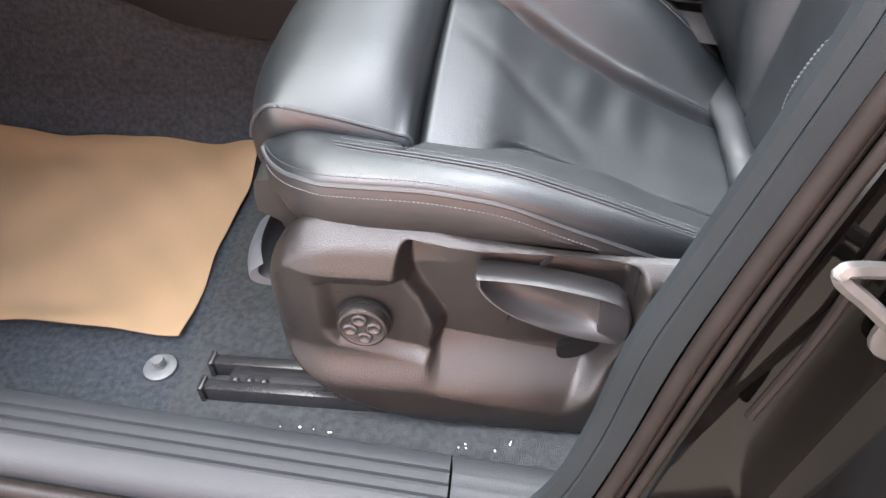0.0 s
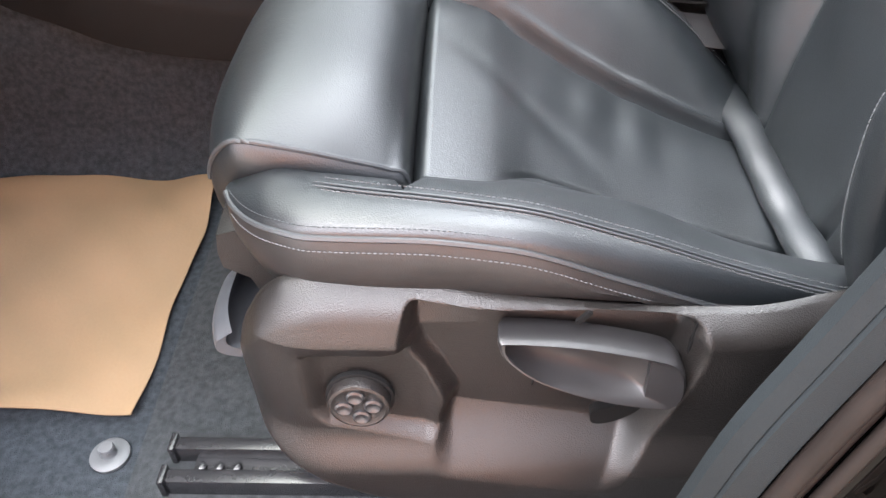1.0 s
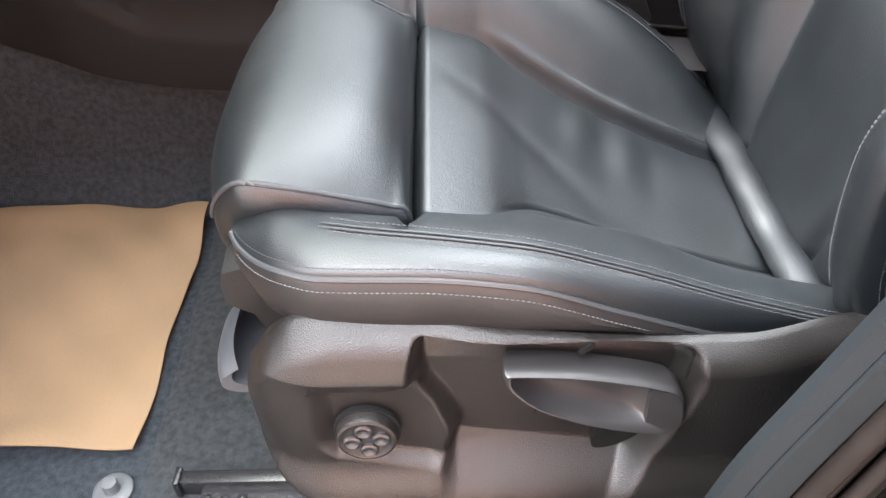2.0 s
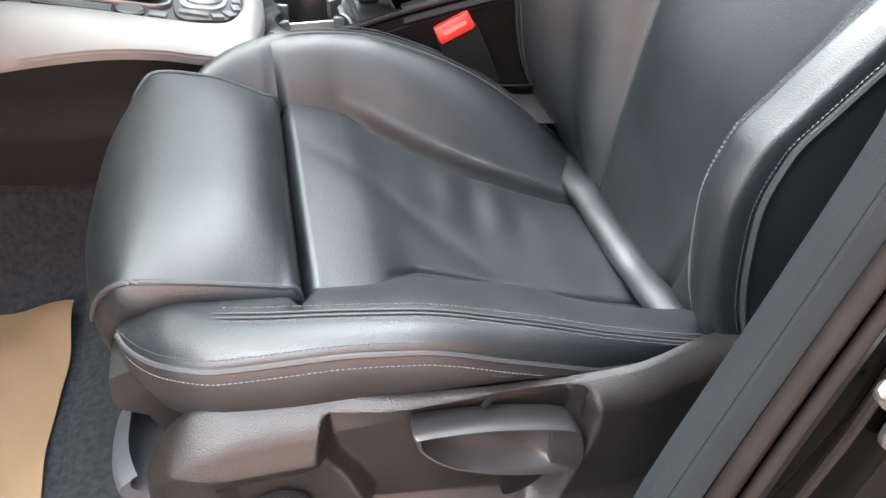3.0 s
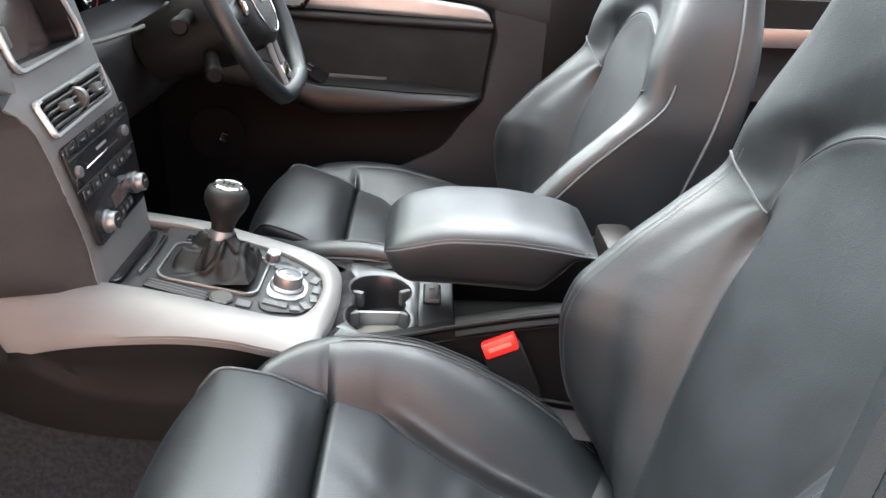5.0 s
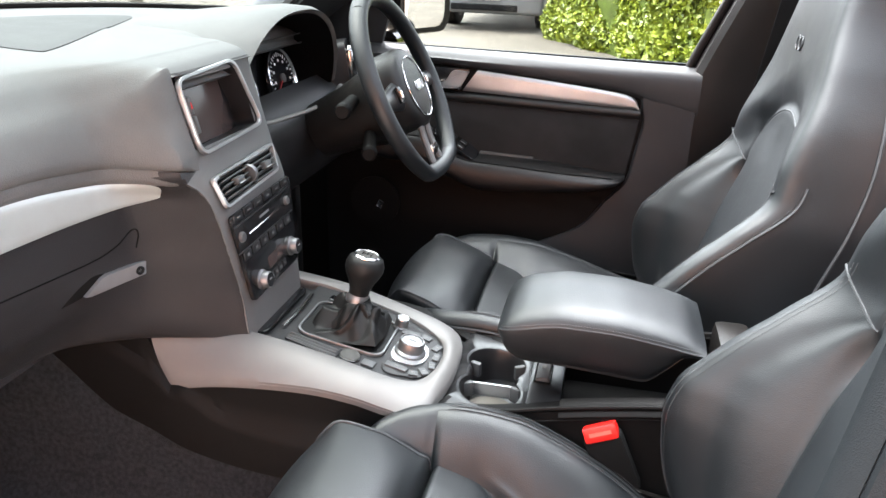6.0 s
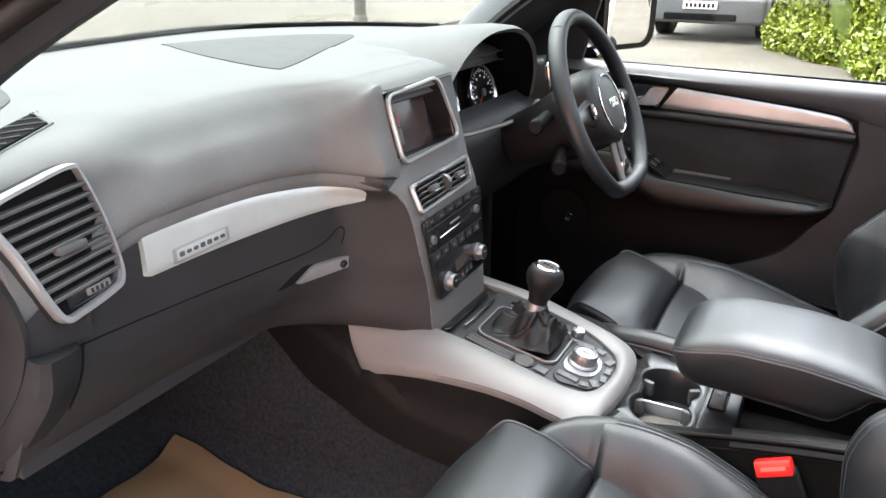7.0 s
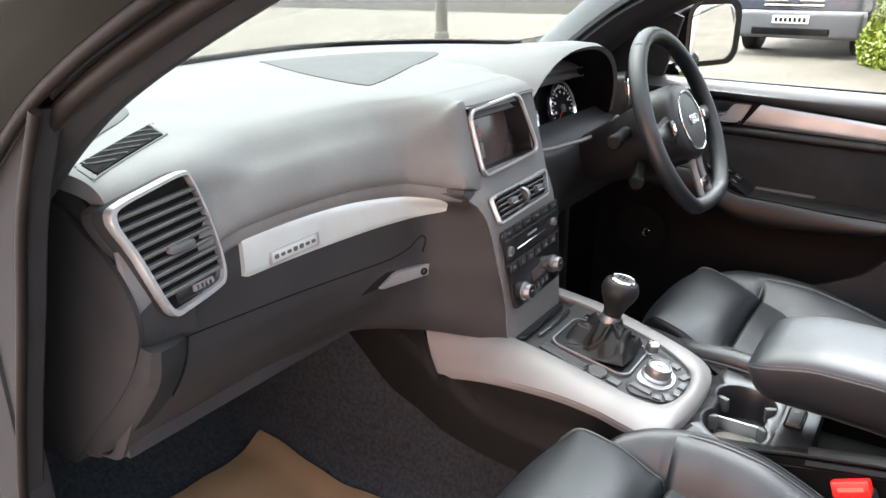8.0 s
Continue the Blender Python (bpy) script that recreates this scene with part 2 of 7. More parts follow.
def plate(P, Q):
    """A solid between two grids of points of the same shape: outer P, inner Q."""
    P, Q = np.asarray(P, float), np.asarray(Q, float)
    nu, nv = P.shape[:2]
    n = nu * nv
    faces = []
    for i in range(nu - 1):
        for j in range(nv - 1):
            a, b, c, d = i * nv + j, i * nv + j + 1, (i + 1) * nv + j + 1, (i + 1) * nv + j
            faces += [(a, b, c, d), (n + d, n + c, n + b, n + a)]
    rim = [j for j in range(nv)] + [i * nv + nv - 1 for i in range(1, nu)] + \
          [(nu - 1) * nv + j for j in range(nv - 2, -1, -1)] + [i * nv for i in range(nu - 2, 0, -1)]
    for k in range(len(rim)):
        a, b = rim[k], rim[(k + 1) % len(rim)]
        faces.append((a, b, n + b, n + a))
    return mesh_of("plate", np.vstack((P.reshape(-1, 3), Q.reshape(-1, 3))), faces)


def tube(points, radius, sides=8, closed=False, n=0, flat=1.0):
    """A round bar along a path; radius may be a list, flat squeezes it."""
    p = spline(points, n, closed) if n else np.asarray(points, float)
    k = len(p)
    r = np.interp(np.linspace(0, 1, k), np.linspace(0, 1, len(radius)), radius) if np.ndim(radius) else np.full(k, radius)
    if closed:
        tan = np.roll(p, -1, 0) - np.roll(p, 1, 0)
    else:
        tan = np.gradient(p, axis=0)
    tan /= np.linalg.norm(tan, axis=1)[:, None] + 1e-12
    up = np.array([0, 0, 1.0]) if abs(tan[0][2]) < 0.9 else np.array([1.0, 0, 0])
    rows = []
    for i in range(k):
        a = np.cross(tan[i], up)
        if np.linalg.norm(a) < 1e-3:
            a = np.cross(tan[i], [0.3, 1.0, 0.1])
        a /= np.linalg.norm(a)
        b = np.cross(a, tan[i])
        ang = np.linspace(0, 2 * math.pi, sides, endpoint=False)
        rows.append(p[i] + r[i] * (np.cos(ang)[:, None] * a + flat * np.sin(ang)[:, None] * b))
    return grid(np.array(rows), closed, True, cap=not closed)


def box(size, m, bevel=0.004, seg=2, taper=None):
    """A bevelled box of that size, at the pose m; taper scales its top."""
    bm = bmesh.new()
    bmesh.ops.create_cube(bm, size=1.0)
    for v in bm.verts:
        if taper and v.co.z > 0:
            v.co.x *= taper[0]
            v.co.y *= taper[1]
        v.co = Vector((v.co.x * size[0], v.co.y * size[1], v.co.z * size[2]))
    if bevel:
        bmesh.ops.bevel(bm, geom=list(bm.edges), offset=min(bevel, min(size) * 0.45), segments=seg, profile=0.6, affect='EDGES')
    bm.transform(m)
    return bm


def prism(outline, depth, m, bevel=0.0, seg=2):
    """A plate cut to an outline in x and y, from z = 0 up to depth, at the pose m."""
    bm = bmesh.new()
    low = [bm.verts.new((float(x), float(y), 0)) for x, y in outline]
    top = [bm.verts.new((float(x), float(y), depth)) for x, y in outline]
    n = len(low)
    bm.faces.new(low[::-1])
    cover = bm.faces.new(top)
    for i in range(n):
        bm.faces.new((low[i], low[(i + 1) % n], top[(i + 1) % n], top[i]))
    if bevel:
        bmesh.ops.bevel(bm, geom=list(cover.edges), offset=bevel, segments=seg, profile=0.6, affect='EDGES')
    bm.transform(m)
    return bm


def ring_frame(outer, inner, depth, m, lip=0.0):
    """A frame between two outlines with as many corners, depth high, with a rounded lip."""
    o, i = np.asarray(outer, float), np.asarray(inner, float)
    mid = 0.5 * (o + i)
    rows = [np.c_[o, np.zeros(len(o))], np.c_[o, np.full(len(o), depth * 0.7)], np.c_[0.7 * o + 0.3 * mid, np.full(len(o), depth)],
            np.c_[0.7 * i + 0.3 * mid, np.full(len(o), depth)], np.c_[i, np.full(len(o), depth * 0.7)], np.c_[i, np.full(len(o), -lip)]]
    P = np.array([[m @ Vector(q) for q in row] for row in rows])
    return grid(P, False, True)


def lathe(profile, m, sides=28):
    """A turned body: profile of (radius, height), at the pose m."""
    ang = np.linspace(0, 2 * math.pi, sides, endpoint=False)
    P = [[m @ Vector((r * math.cos(a), r * math.sin(a), h)) for a in ang] for r, h in profile]
    return grid(np.array(P), False, True, cap=True)


def rounded(w, h, r, n=6, cx=0.0, cy=0.0):
    """Outline of a rounded rectangle."""
    pts = []
    for k, (sx, sy) in enumerate(((1, 1), (-1, 1), (-1, -1), (1, -1))):
        for j in range(n):
            a = math.pi / 2 * (k + j / (n - 1))
            pts.append((cx + sx * (w / 2 - r) + r * math.cos(a), cy + sy * (h / 2 - r) + r * math.sin(a)))
    return pts


def quad(corners, y0, z0, r, shrink=0.0, n=6):
    """Rounded outline with four given corners (y, z), about a middle; shrink draws it in on all sides."""
    p = np.array(corners, float) - (y0, z0)
    c = p.mean(0)
    p = p - np.sign(p - c) * shrink
    pts = []
    for k in range(4):
        a, b, d = p[k - 1], p[k], p[(k + 1) % 4]
        u, w = (a - b) / np.linalg.norm(a - b), (d - b) / np.linalg.norm(d - b)
        for t in np.linspace(0, 1, n):
            pts.append(tuple(b + u * r * (1 - t) ** 2 + w * r * t ** 2))
    return pts


def axes(origin, ex, ey):
    """A pose whose x and y run along ex and ey."""
    ex, ey = Vector(ex).normalized(), Vector(ey)
    ez = ex.cross(ey).normalized()
    ey = ez.cross(ex)
    m = Matrix((ex, ey, ez)).transposed().to_4x4()
    return Matrix.Translation(origin) @ m


def stitches(path, lift, length=0.0027, gap=0.0011, r=0.00046):
    """A row of short thread stitches along a path, lifted off its surface."""
    p = np.asarray(path, float)
    seg = np.linalg.norm(np.diff(p, axis=0), axis=1)
    s = np.concatenate(([0], np.cumsum(seg)))
    verts, faces = [], []
    up = np.asarray(lift, float)
    up = up / np.linalg.norm(up)
    for k in range(int(s[-1] / (length + gap))):
        a = k * (length + gap)
        q0, q1 = [np.array([np.interp(d, s, p[:, c]) for c in range(3)]) for d in (a, a + length)]
        t = (q1 - q0) / (np.linalg.norm(q1 - q0) + 1e-9)
        b = np.cross(t, up)
        b /= np.linalg.norm(b) + 1e-9
        w = np.cross(b, t)
        base = len(verts)
        for q in (q0, 0.5 * (q0 + q1), q1):
            rr = r if q is not q0 and q is not q1 else r * 0.55
            verts += [q + b * rr, q + w * rr * 1.3, q - b * rr, q - w * rr]
        for i in (0, 4):
            for j in range(4):
                faces.append((base + i + j, base + i + (j + 1) % 4, base + i + 4 + (j + 1) % 4, base + i + 4 + j))
        faces += [(base, base + 1, base + 2, base + 3), (base + 8, base + 9, base + 10, base + 11)]
    me = bpy.data.meshes.new("stitches")
    me.from_pydata([tuple(map(float, v)) for v in verts], [], faces)
    return me


def join(meshes):
    """Several meshes of one part as one."""
    bm = bmesh.new()
    for me in meshes:
        if isinstance(me, bmesh.types.BMesh):
            tmp = bpy.data.meshes.new("tmp")
            me.to_mesh(tmp)
            me.free()
            me = tmp
        bm.from_mesh(me)
    return bm

# ---- ground, car body and floor ----
FLOOR = 0.43


def slope(y):
    """The drive falls away from the far hedge towards the car."""
    return 0.011 * y


def ground_sheet(x0, x1, y0, y1, nx, ny, lift=0.0):
    X, Y = np.meshgrid(np.linspace(x0, x1, nx), np.linspace(y0, y1, ny), indexing="ij")
    return np.stack((X, Y, slope(Y) + lift), -1)


def far_ground():
    e = np.array((-400, -60, -15, -6, 0, 6, 15, 60, 400.0))
    X, Y = np.meshgrid(e, e, indexing="ij")
    Z = np.where(np.abs(Y) < 20, slope(Y), slope(20 * np.sign(Y)))
    return np.stack((X, Y, Z), -1)


solid("ground", grid(far_ground()), TARMAC, "pale worn tarmac of the drive", kind="structure")
P = ground_sheet(-40, -6.5, -18, 19, 2, 12, 0.012)
P[..., 2] = slope(P[..., 1]) + 0.012
solid("road", grid(P), ROADM, "pale grey road beyond the bonnet", kind="structure")

# unseen pale strip, added to throw light into the open door
solid("bounce_ground", grid(ground_sheet(-14, 14, -9.1, -2.6, 3, 4, 0.008)), BOUNCE_GROUND, "unseen pale ground added beside the car to bounce light", kind="structure")


def solid_box(name, size, centre, material, label, kind="structure", bevel=0.005, category=""):
    return solid(name, box(size, Matrix.Translation(centre), bevel), material, label, category, kind)


# cabin floor and tunnel
solid_box("floor", (3.2, 1.46, 0.05), (0.75, 0.0, FLOOR - 0.025), CARPET, "dark grey carpeted cabin floor")
X, Y = np.meshgrid(np.linspace(-0.042, 0.60, 24), np.linspace(-0.708, -0.10, 24), indexing="ij")
Z = FLOOR + 0.004 + 0.006 * smooth01((X + 0.042) / 0.02) + 0.03 * smooth01((Y + 0.30) / 0.2)
solid("floor_carpet", plate(np.stack((X - 0.034 - 0.02 * (Y + 0.64), Y, Z), -1), np.stack((X - 0.034 - 0.02 * (Y + 0.64), Y, Z - 0.012), -1)), CARPET_SIDE, "grey felt carpet under the seat", kind="structure")

# footwell: sloping toe board and inner side wall
ys = np.linspace(-0.72, -0.12, 20)
rows = [np.stack((np.full_like(ys, x), ys, np.full_like(ys, z)), -1) for x, z in
        ((-0.60, FLOOR + 0.004), (-0.69, FLOOR + 0.02), (-0.76, FLOOR + 0.08), (-0.82, FLOOR + 0.19), (-0.86, FLOOR + 0.36), (-0.88, 1.12))]
toe = np.array(rows)
solid("toe_board", plate(toe, toe + np.array((-0.03, 0, -0.02))), CARPET, "dark carpeted toe board of the footwell", kind="structure")
toe2 = toe * np.array((1, -1, 1))
solid("toe_board", plate(toe2, toe2 + np.array((-0.03, 0, -0.02))), CARPET, "dark carpeted toe board under the pedals", kind="structure")
for side in (-1, 1):
    solid_box("kick_panel", (0.54, 0.03, 0.72), (-0.66, side * 0.735, 0.78), TRIM_MATT, "dark footwell side panel")

# centre tunnel, carpeted, rising to the front
xs = np.linspace(-0.88, 0.60, 40)
rows = []
for x in xs:
    top = float(curve1(x, (-0.88, -0.5, -0.2, 0.1, 0.6), (0.86, 0.76, 0.70, 0.66, 0.64)))
    w = float(curve1(x, (-0.88, -0.5, -0.2, 0.1, 0.6), (0.18, 0.150, 0.138, 0.128, 0.118)))
    sec = spline([(-w - 0.07, FLOOR - 0.01), (-w - 0.02, FLOOR + 0.05), (-w, FLOOR + 0.12), (-w + 0.012, top - 0.04), (-w + 0.06, top), (0, top),
                  (w - 0.06, top), (w - 0.012, top - 0.04), (w, FLOOR + 0.12), (w + 0.02, FLOOR + 0.05), (w + 0.07, FLOOR - 0.01)], 41)
    rows.append(np.stack((np.full(41, x), sec[:, 0], sec[:, 1]), -1))
solid("centre_tunnel", grid(np.array(rows)), CARPET, "carpeted centre tunnel of the cabin", kind="structure")

# near door sill: ribbed scuff plate in two lengths, rubber seal, painted sill
def sill_piece(x0, x1, name, label, ribs):
    """Moulded sill cover; it widens a little to the rear and runs slightly outward."""
    xs = np.linspace(x0, x1, 40)
    prof = [(0.0, 0.452), (0.0, 0.472), (-0.004, 0.478), (-0.014, 0.4805)]
    for k in range(3):
        y = -0.020 - 0.013 * k
        d = 0.0035 if ribs else 0.0
        prof += [(y, 0.4800 - 0.001 * k), (y - 0.0015, 0.4800 - d - 0.001 * k), (y - 0.0045, 0.4800 - d - 0.001 * k), (y - 0.006, 0.4795 - 0.001 * k)]
    prof += [(-0.066, 0.475), (-0.076, 0.470), (-0.083, 0.461), (-0.086, 0.440)]
    P = np.array([[(x, y - 0.693 - 0.078 * (x - 0.011), z) for y, z in prof] for x in xs])
    return solid(name, plate(P, P + np.array((0, 0.003, -0.03))), SILL, label, kind="structure")


sill_piece(-0.80, 0.236, "sill_trim", "ribbed dark plastic door sill trim", True)
sill_piece(0.2385, 0.56, "sill_trim", "plain dark plastic sill end by the pillar", False)
solid("sill_seal", tube([(x, -0.786 - 0.078 * (x - 0.011), 0.450) for x in np.linspace(-0.8, 0.5, 14)], 0.010, 12), RUBBER, "black rubber door seal along the sill", kind="structure")
xs = np.linspace(-0.9, 1.9, 20)
P = np.array([[(x, y, z) for y, z in ((-0.79, 0.44), (-0.822, 0.440), (-0.836, 0.430), (-0.850, 0.40), (-0.862, 0.34), (-0.85, 0.27), (-0.80, 0.24))] for x in xs])
solid("body_sill", plate(P, P + np.array((0, 0.02, -0.012))), PAINT, "gloss black painted body sill", kind="structure")
solid("body_sill", plate(P * np.array((1, -1, 1)), P * np.array((1, -1, 1)) + np.array((0, -0.02, -0.012))), PAINT, "gloss black painted far body sill", kind="structure")

# near centre pillar: inner trim, rubber seal, painted outer pillar with door striker
def bx(z):
    """Front edge of the pillar trim; it leans to the rear."""
    return curve1(z, (0.46, 0.50, 0.551, 0.625, 0.72, 0.79, 0.85, 0.92, 0.96, 1.05, 1.12, 1.30, 1.60), (0.280, 0.305, 0.327, 0.344, 0.359, 0.378, 0.395, 0.414, 0.424, 0.440, 0.455, 0.490, 0.55))


def black_x(z):
    """Where the painted part of the pillar begins."""
    return curve1(z, (0.46, 0.554, 0.637, 0.72, 0.78, 0.845, 0.905, 1.0, 1.30, 1.60), (0.375, 0.388, 0.402, 0.417, 0.428, 0.442, 0.456, 0.480, 0.530, 0.590))


zs = np.linspace(0.468, 1.60, 60)
lean = 0.12 * np.clip(zs - 0.95, 0, 1)
trim, ridge, groove, lip, paint = [], [], [], [], []
for z, e in zip(zs, lean):
    b, k = float(bx(z)), float(black_x(z))
    g = k - b
    trim.append([(b + 0.250, -0.700 + e, z), (b + 0.120, -0.735 + e, z), (b + 0.040, -0.753 + e, z), (b + 0.010, -0.760 + e, z), (b, -0.766 + e, z), (b + 0.002, -0.772 + e, z),
                 (b + 0.20 * g, -0.7765 + e, z), (b + 0.215 * g, -0.7755 + e, z), (b + 0.24 * g, -0.7785 + e, z), (b + 0.50 * g, -0.7820 + e, z), (b + 0.53 * g, -0.778 + e, z)])
    ridge.append((b + 0.64 * g, -0.7835 + e, z))
    groove.append((b + 0.80 * g, -0.7810 + e, z))
    lip.append((b + 0.92 * g, -0.7885 + e, z))
    fold = k + float(curve1(z, (0.46, 0.58, 0.70, 0.83, 0.95, 1.6), (-0.01, 0.004, 0.018, 0.045, 0.062, 0.10)))
    row = [(k - 0.004, -0.776 + e, z), (k - 0.003, -0.789 + e, z), (k + 0.001, -0.7925 + e, z), (k + 0.005, -0.7900 + e, z), (k + 0.009, -0.7860 + e, z)]
    for x in np.linspace(k + 0.014, k + 0.105, 26):
        row.append((x, -0.7850 + 0.05 * (x - k) + 0.007 * float(smooth01((x - fold) / 0.010)) + e, z))
    row += [(k + 0.112, -0.778 + e, z), (k + 0.120, -0.790 + e, z), (k + 0.132, -0.835 + e, z), (k + 0.148, -0.868 + e, z), (k + 0.170, -0.882 + e, z), (k + 0.30, -0.89 + e, z)]
    paint.append(row)
pil = thing("centre_pillar", "grained grey plastic pillar trim beside the seat", "pillar", kind="structure")
P = np.array(trim)
part("pillar_trim", plate(P, P + np.array((0.012, 0.010, 0))), PILLAR, pil)
part("door_seal", tube(ridge, 0.0062, 12), RUBBER, pil, "black rubber door seal")
part("door_seal", tube(groove, 0.0045, 10), RUBBER, pil)
part("door_seal", tube(lip, 0.0042, 10), RUBBER, pil)
P = np.array(paint)
part("painted_pillar", plate(P, P + np.array((0.004, 0.03, 0))), PAINT, pil, "gloss black painted pillar")
st = part("door_striker", prism(rounded(0.062, 0.078, 0.022, 6), 0.004, axes((0.526, -0.7780, 0.772), (1, 0.05, -0.1), (0.1, 0, 1)), 0.002), STEEL, pil, "zinc steel door striker")
loop = [(0.508, -0.778, 0.846), (0.486, -0.790, 0.858), (0.462, -0.801, 0.868), (0.4545, -0.8030, 0.868), (0.4555, -0.8035, 0.862), (0.474, -0.8030, 0.846), (0.493, -0.8030, 0.828), (0.499, -0.8020, 0.822), (0.506, -0.799, 0.818), (0.522, -0.790, 0.806), (0.540, -0.778, 0.796)]
part("striker_loop", tube([(x - 0.005, y, z - 0.041) for x, y, z in loop], 0.0048, 6, n=70), STEEL, st)
# brown bead modelled in place of the brick reflection along the paint fold
bead = [(0.448, -0.7835, 0.700), (0.456, -0.7845, 0.740), (0.460, -0.7850, 0.760), (0.4665, -0.7860, 0.800), (0.470, -0.7865, 0.835), (0.473, -0.7865, 0.860), (0.478, -0.7865, 0.888), (0.486, -0.7850, 0.940), (0.50, -0.772, 1.05)]
part("fold_reflection", tube([(x - 0.002, y, z - 0.03) for x, y, z in bead], 0.0036, 8, n=60), RUBBER, pil, "brownish bead drawn for the reflection along the paint fold")
part("rubber_plug", lathe([(0.011, 0), (0.011, 0.002), (0.007, 0.004), (0.001, 0.004)], axes((0.472, -0.784, 0.880), (1, 0, 0), (0, 0, 1)), 18), RUBBER, pil)
part("clip", tube([(0.487, -0.786, 0.890), (0.498, -0.788, 0.883), (0.499, -0.788, 0.871), (0.490, -0.786, 0.864), (0.486, -0.786, 0.875)], 0.0012, 6, closed=True, n=30), STEEL, pil, "bent wire clip")

# near rear side of the body: painted rear door, closed
P = np.array([[(x, -0.895 - 0.03 * math.sin((z - 0.3) * 3.2), z) for x in np.linspace(0.60, 1.9, 8)] for z in np.linspace(0.40, 1.10, 14)])
solid("body_side", plate(P, P + np.array((0, 0.05, 0))), PAINT, "gloss black painted rear door, closed", kind="structure")
P = np.array([[(x, -0.70, z) for x in np.linspace(0.80, 2.0, 6)] for z in np.linspace(0.45, 1.10, 6)])
solid("rear_door_inner", plate(P, P + np.array((0, -0.04, 0))), PLASTIC, "black inner panel of the rear door", kind="structure")

# near windscreen pillar: painted outside, seal, trimmed inside
def a_line(t):
    return spline([(-0.60, -0.740, 0.930), (-0.50, -0.735, 1.025), (-0.348, -0.722, 1.153), (-0.261, -0.720, 1.222), (-0.186, -0.720, 1.270), (-0.072, -0.718, 1.325), (0.08, -0.700, 1.392), (0.32, -0.655, 1.490), (0.55, -0.64, 1.55)], t)


al = a_line(48)


def a_pillar(side, parent):
    k = np.array((1, side, 1))
    trim = np.array([[(x - 0.040, y + 0.052, z + 0.030), (x - 0.030, y + 0.068, z + 0.020), (x - 0.010, y + 0.058, z + 0.004), (x + 0.008, y + 0.034, z - 0.010), (x + 0.014, y + 0.010, z - 0.014),
                      (x + 0.008, y - 0.006, z - 0.006)] for x, y, z in al]) * k
    part("pillar_trim", plate(trim, trim + np.array((-0.012, -0.006 * side, 0.012))), TRIM_MATT, parent)
    part("door_seal", tube([(x + 0.003, (y - 0.014) * side, z - 0.002) for x, y, z in al], 0.0095, 10), RUBBER, parent)
    part("door_seal", tube([(x - 0.002, (y - 0.032) * side, z + 0.010) for x, y, z in al], 0.0060, 10), RUBBER, parent)
    paint = np.array([[(x - 0.004, y - 0.024, z + 0.004), (x - 0.010, y - 0.040, z + 0.014), (x - 0.018, y - 0.052, z + 0.030), (x - 0.040, y - 0.070, z + 0.060), (x - 0.070, y - 0.082, z + 0.090), (x - 0.100, y - 0.080, z + 0.105),
                       (x - 0.090, y - 0.040, z + 0.080), (x - 0.052, y + 0.010, z + 0.046)] for x, y, z in al]) * k
    part("painted_pillar", plate(paint, paint + np.array((0.008, 0.012 * side, -0.004))), PAINT, parent, "gloss black painted pillar")
    if side < 0:
        return
    edge = spline([(-0.200, 1.262), (-0.257, 1.163), (-0.300, 1.050), (-0.350, 0.920), (-0.392, 0.795), (-0.425, 0.650), (-0.445, 0.470)], 30)
    foot = np.array([[(x, y, z) for x, y in ((e, -0.752), (e - 0.004, -0.748), (e - 0.03, -0.745), (e - 0.10, -0.744), (e - 0.25, -0.744))] for e, z in edge]) * k
    part("post_trim", plate(foot, foot + np.array((0, 0.02 * side, 0))), TRIM_MATT, parent, "dark trim down the door post")
    part("door_seal", tube([(e + 0.002, -0.757 * side, z) for e, z in edge], 0.0055, 10), RUBBER, parent)


ap = thing("windscreen_pillar", "black windscreen pillar beside the open door", "pillar", kind="structure")
a_pillar(1, ap)
ap2 = thing("windscreen_pillar", "black windscreen pillar beside the steering wheel", "pillar", kind="structure")
a_pillar(-1, ap2)

# roof and rear, closing the cabin; roof unseen, glass panel added to light the seats
def roof_piece(x0, x1, y0, y1, dz, thick):
    """A stretch of the arched roof."""
    X, Y = np.meshgrid(np.linspace(x0, x1, 9), np.linspace(y0, y1, 7), indexing="ij")
    Z = 1.59 - 0.10 * (Y / 0.64) ** 4 - 0.06 * np.clip((0.5 - X) / 0.4, 0, 1) ** 2 - 0.05 * np.clip((X - 1.5) / 0.8, 0, 1) + dz
    return plate(np.stack((X, Y, Z + thick), -1), np.stack((X, Y, Z), -1))


roof = thing("roof", "unseen roof: pale headliner round a glass panel added for overhead light", "roof", kind="structure")
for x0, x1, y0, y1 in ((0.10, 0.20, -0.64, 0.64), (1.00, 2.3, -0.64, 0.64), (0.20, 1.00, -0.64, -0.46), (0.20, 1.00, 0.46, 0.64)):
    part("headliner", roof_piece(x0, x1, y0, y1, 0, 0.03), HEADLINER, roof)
part("added_roof_light", roof_piece(0.202, 0.998, -0.458, 0.458, 0.018, 0.005), GLASS_ROOF_LIGHT, roof, "glass panel added to let overhead light onto the seats")
solid_box("rear_wall", (0.06, 1.44, 0.62), (2.28, 0, 0.80), CARPET, "dark boot wall behind the rear seats")

# windscreen glass
rows = []
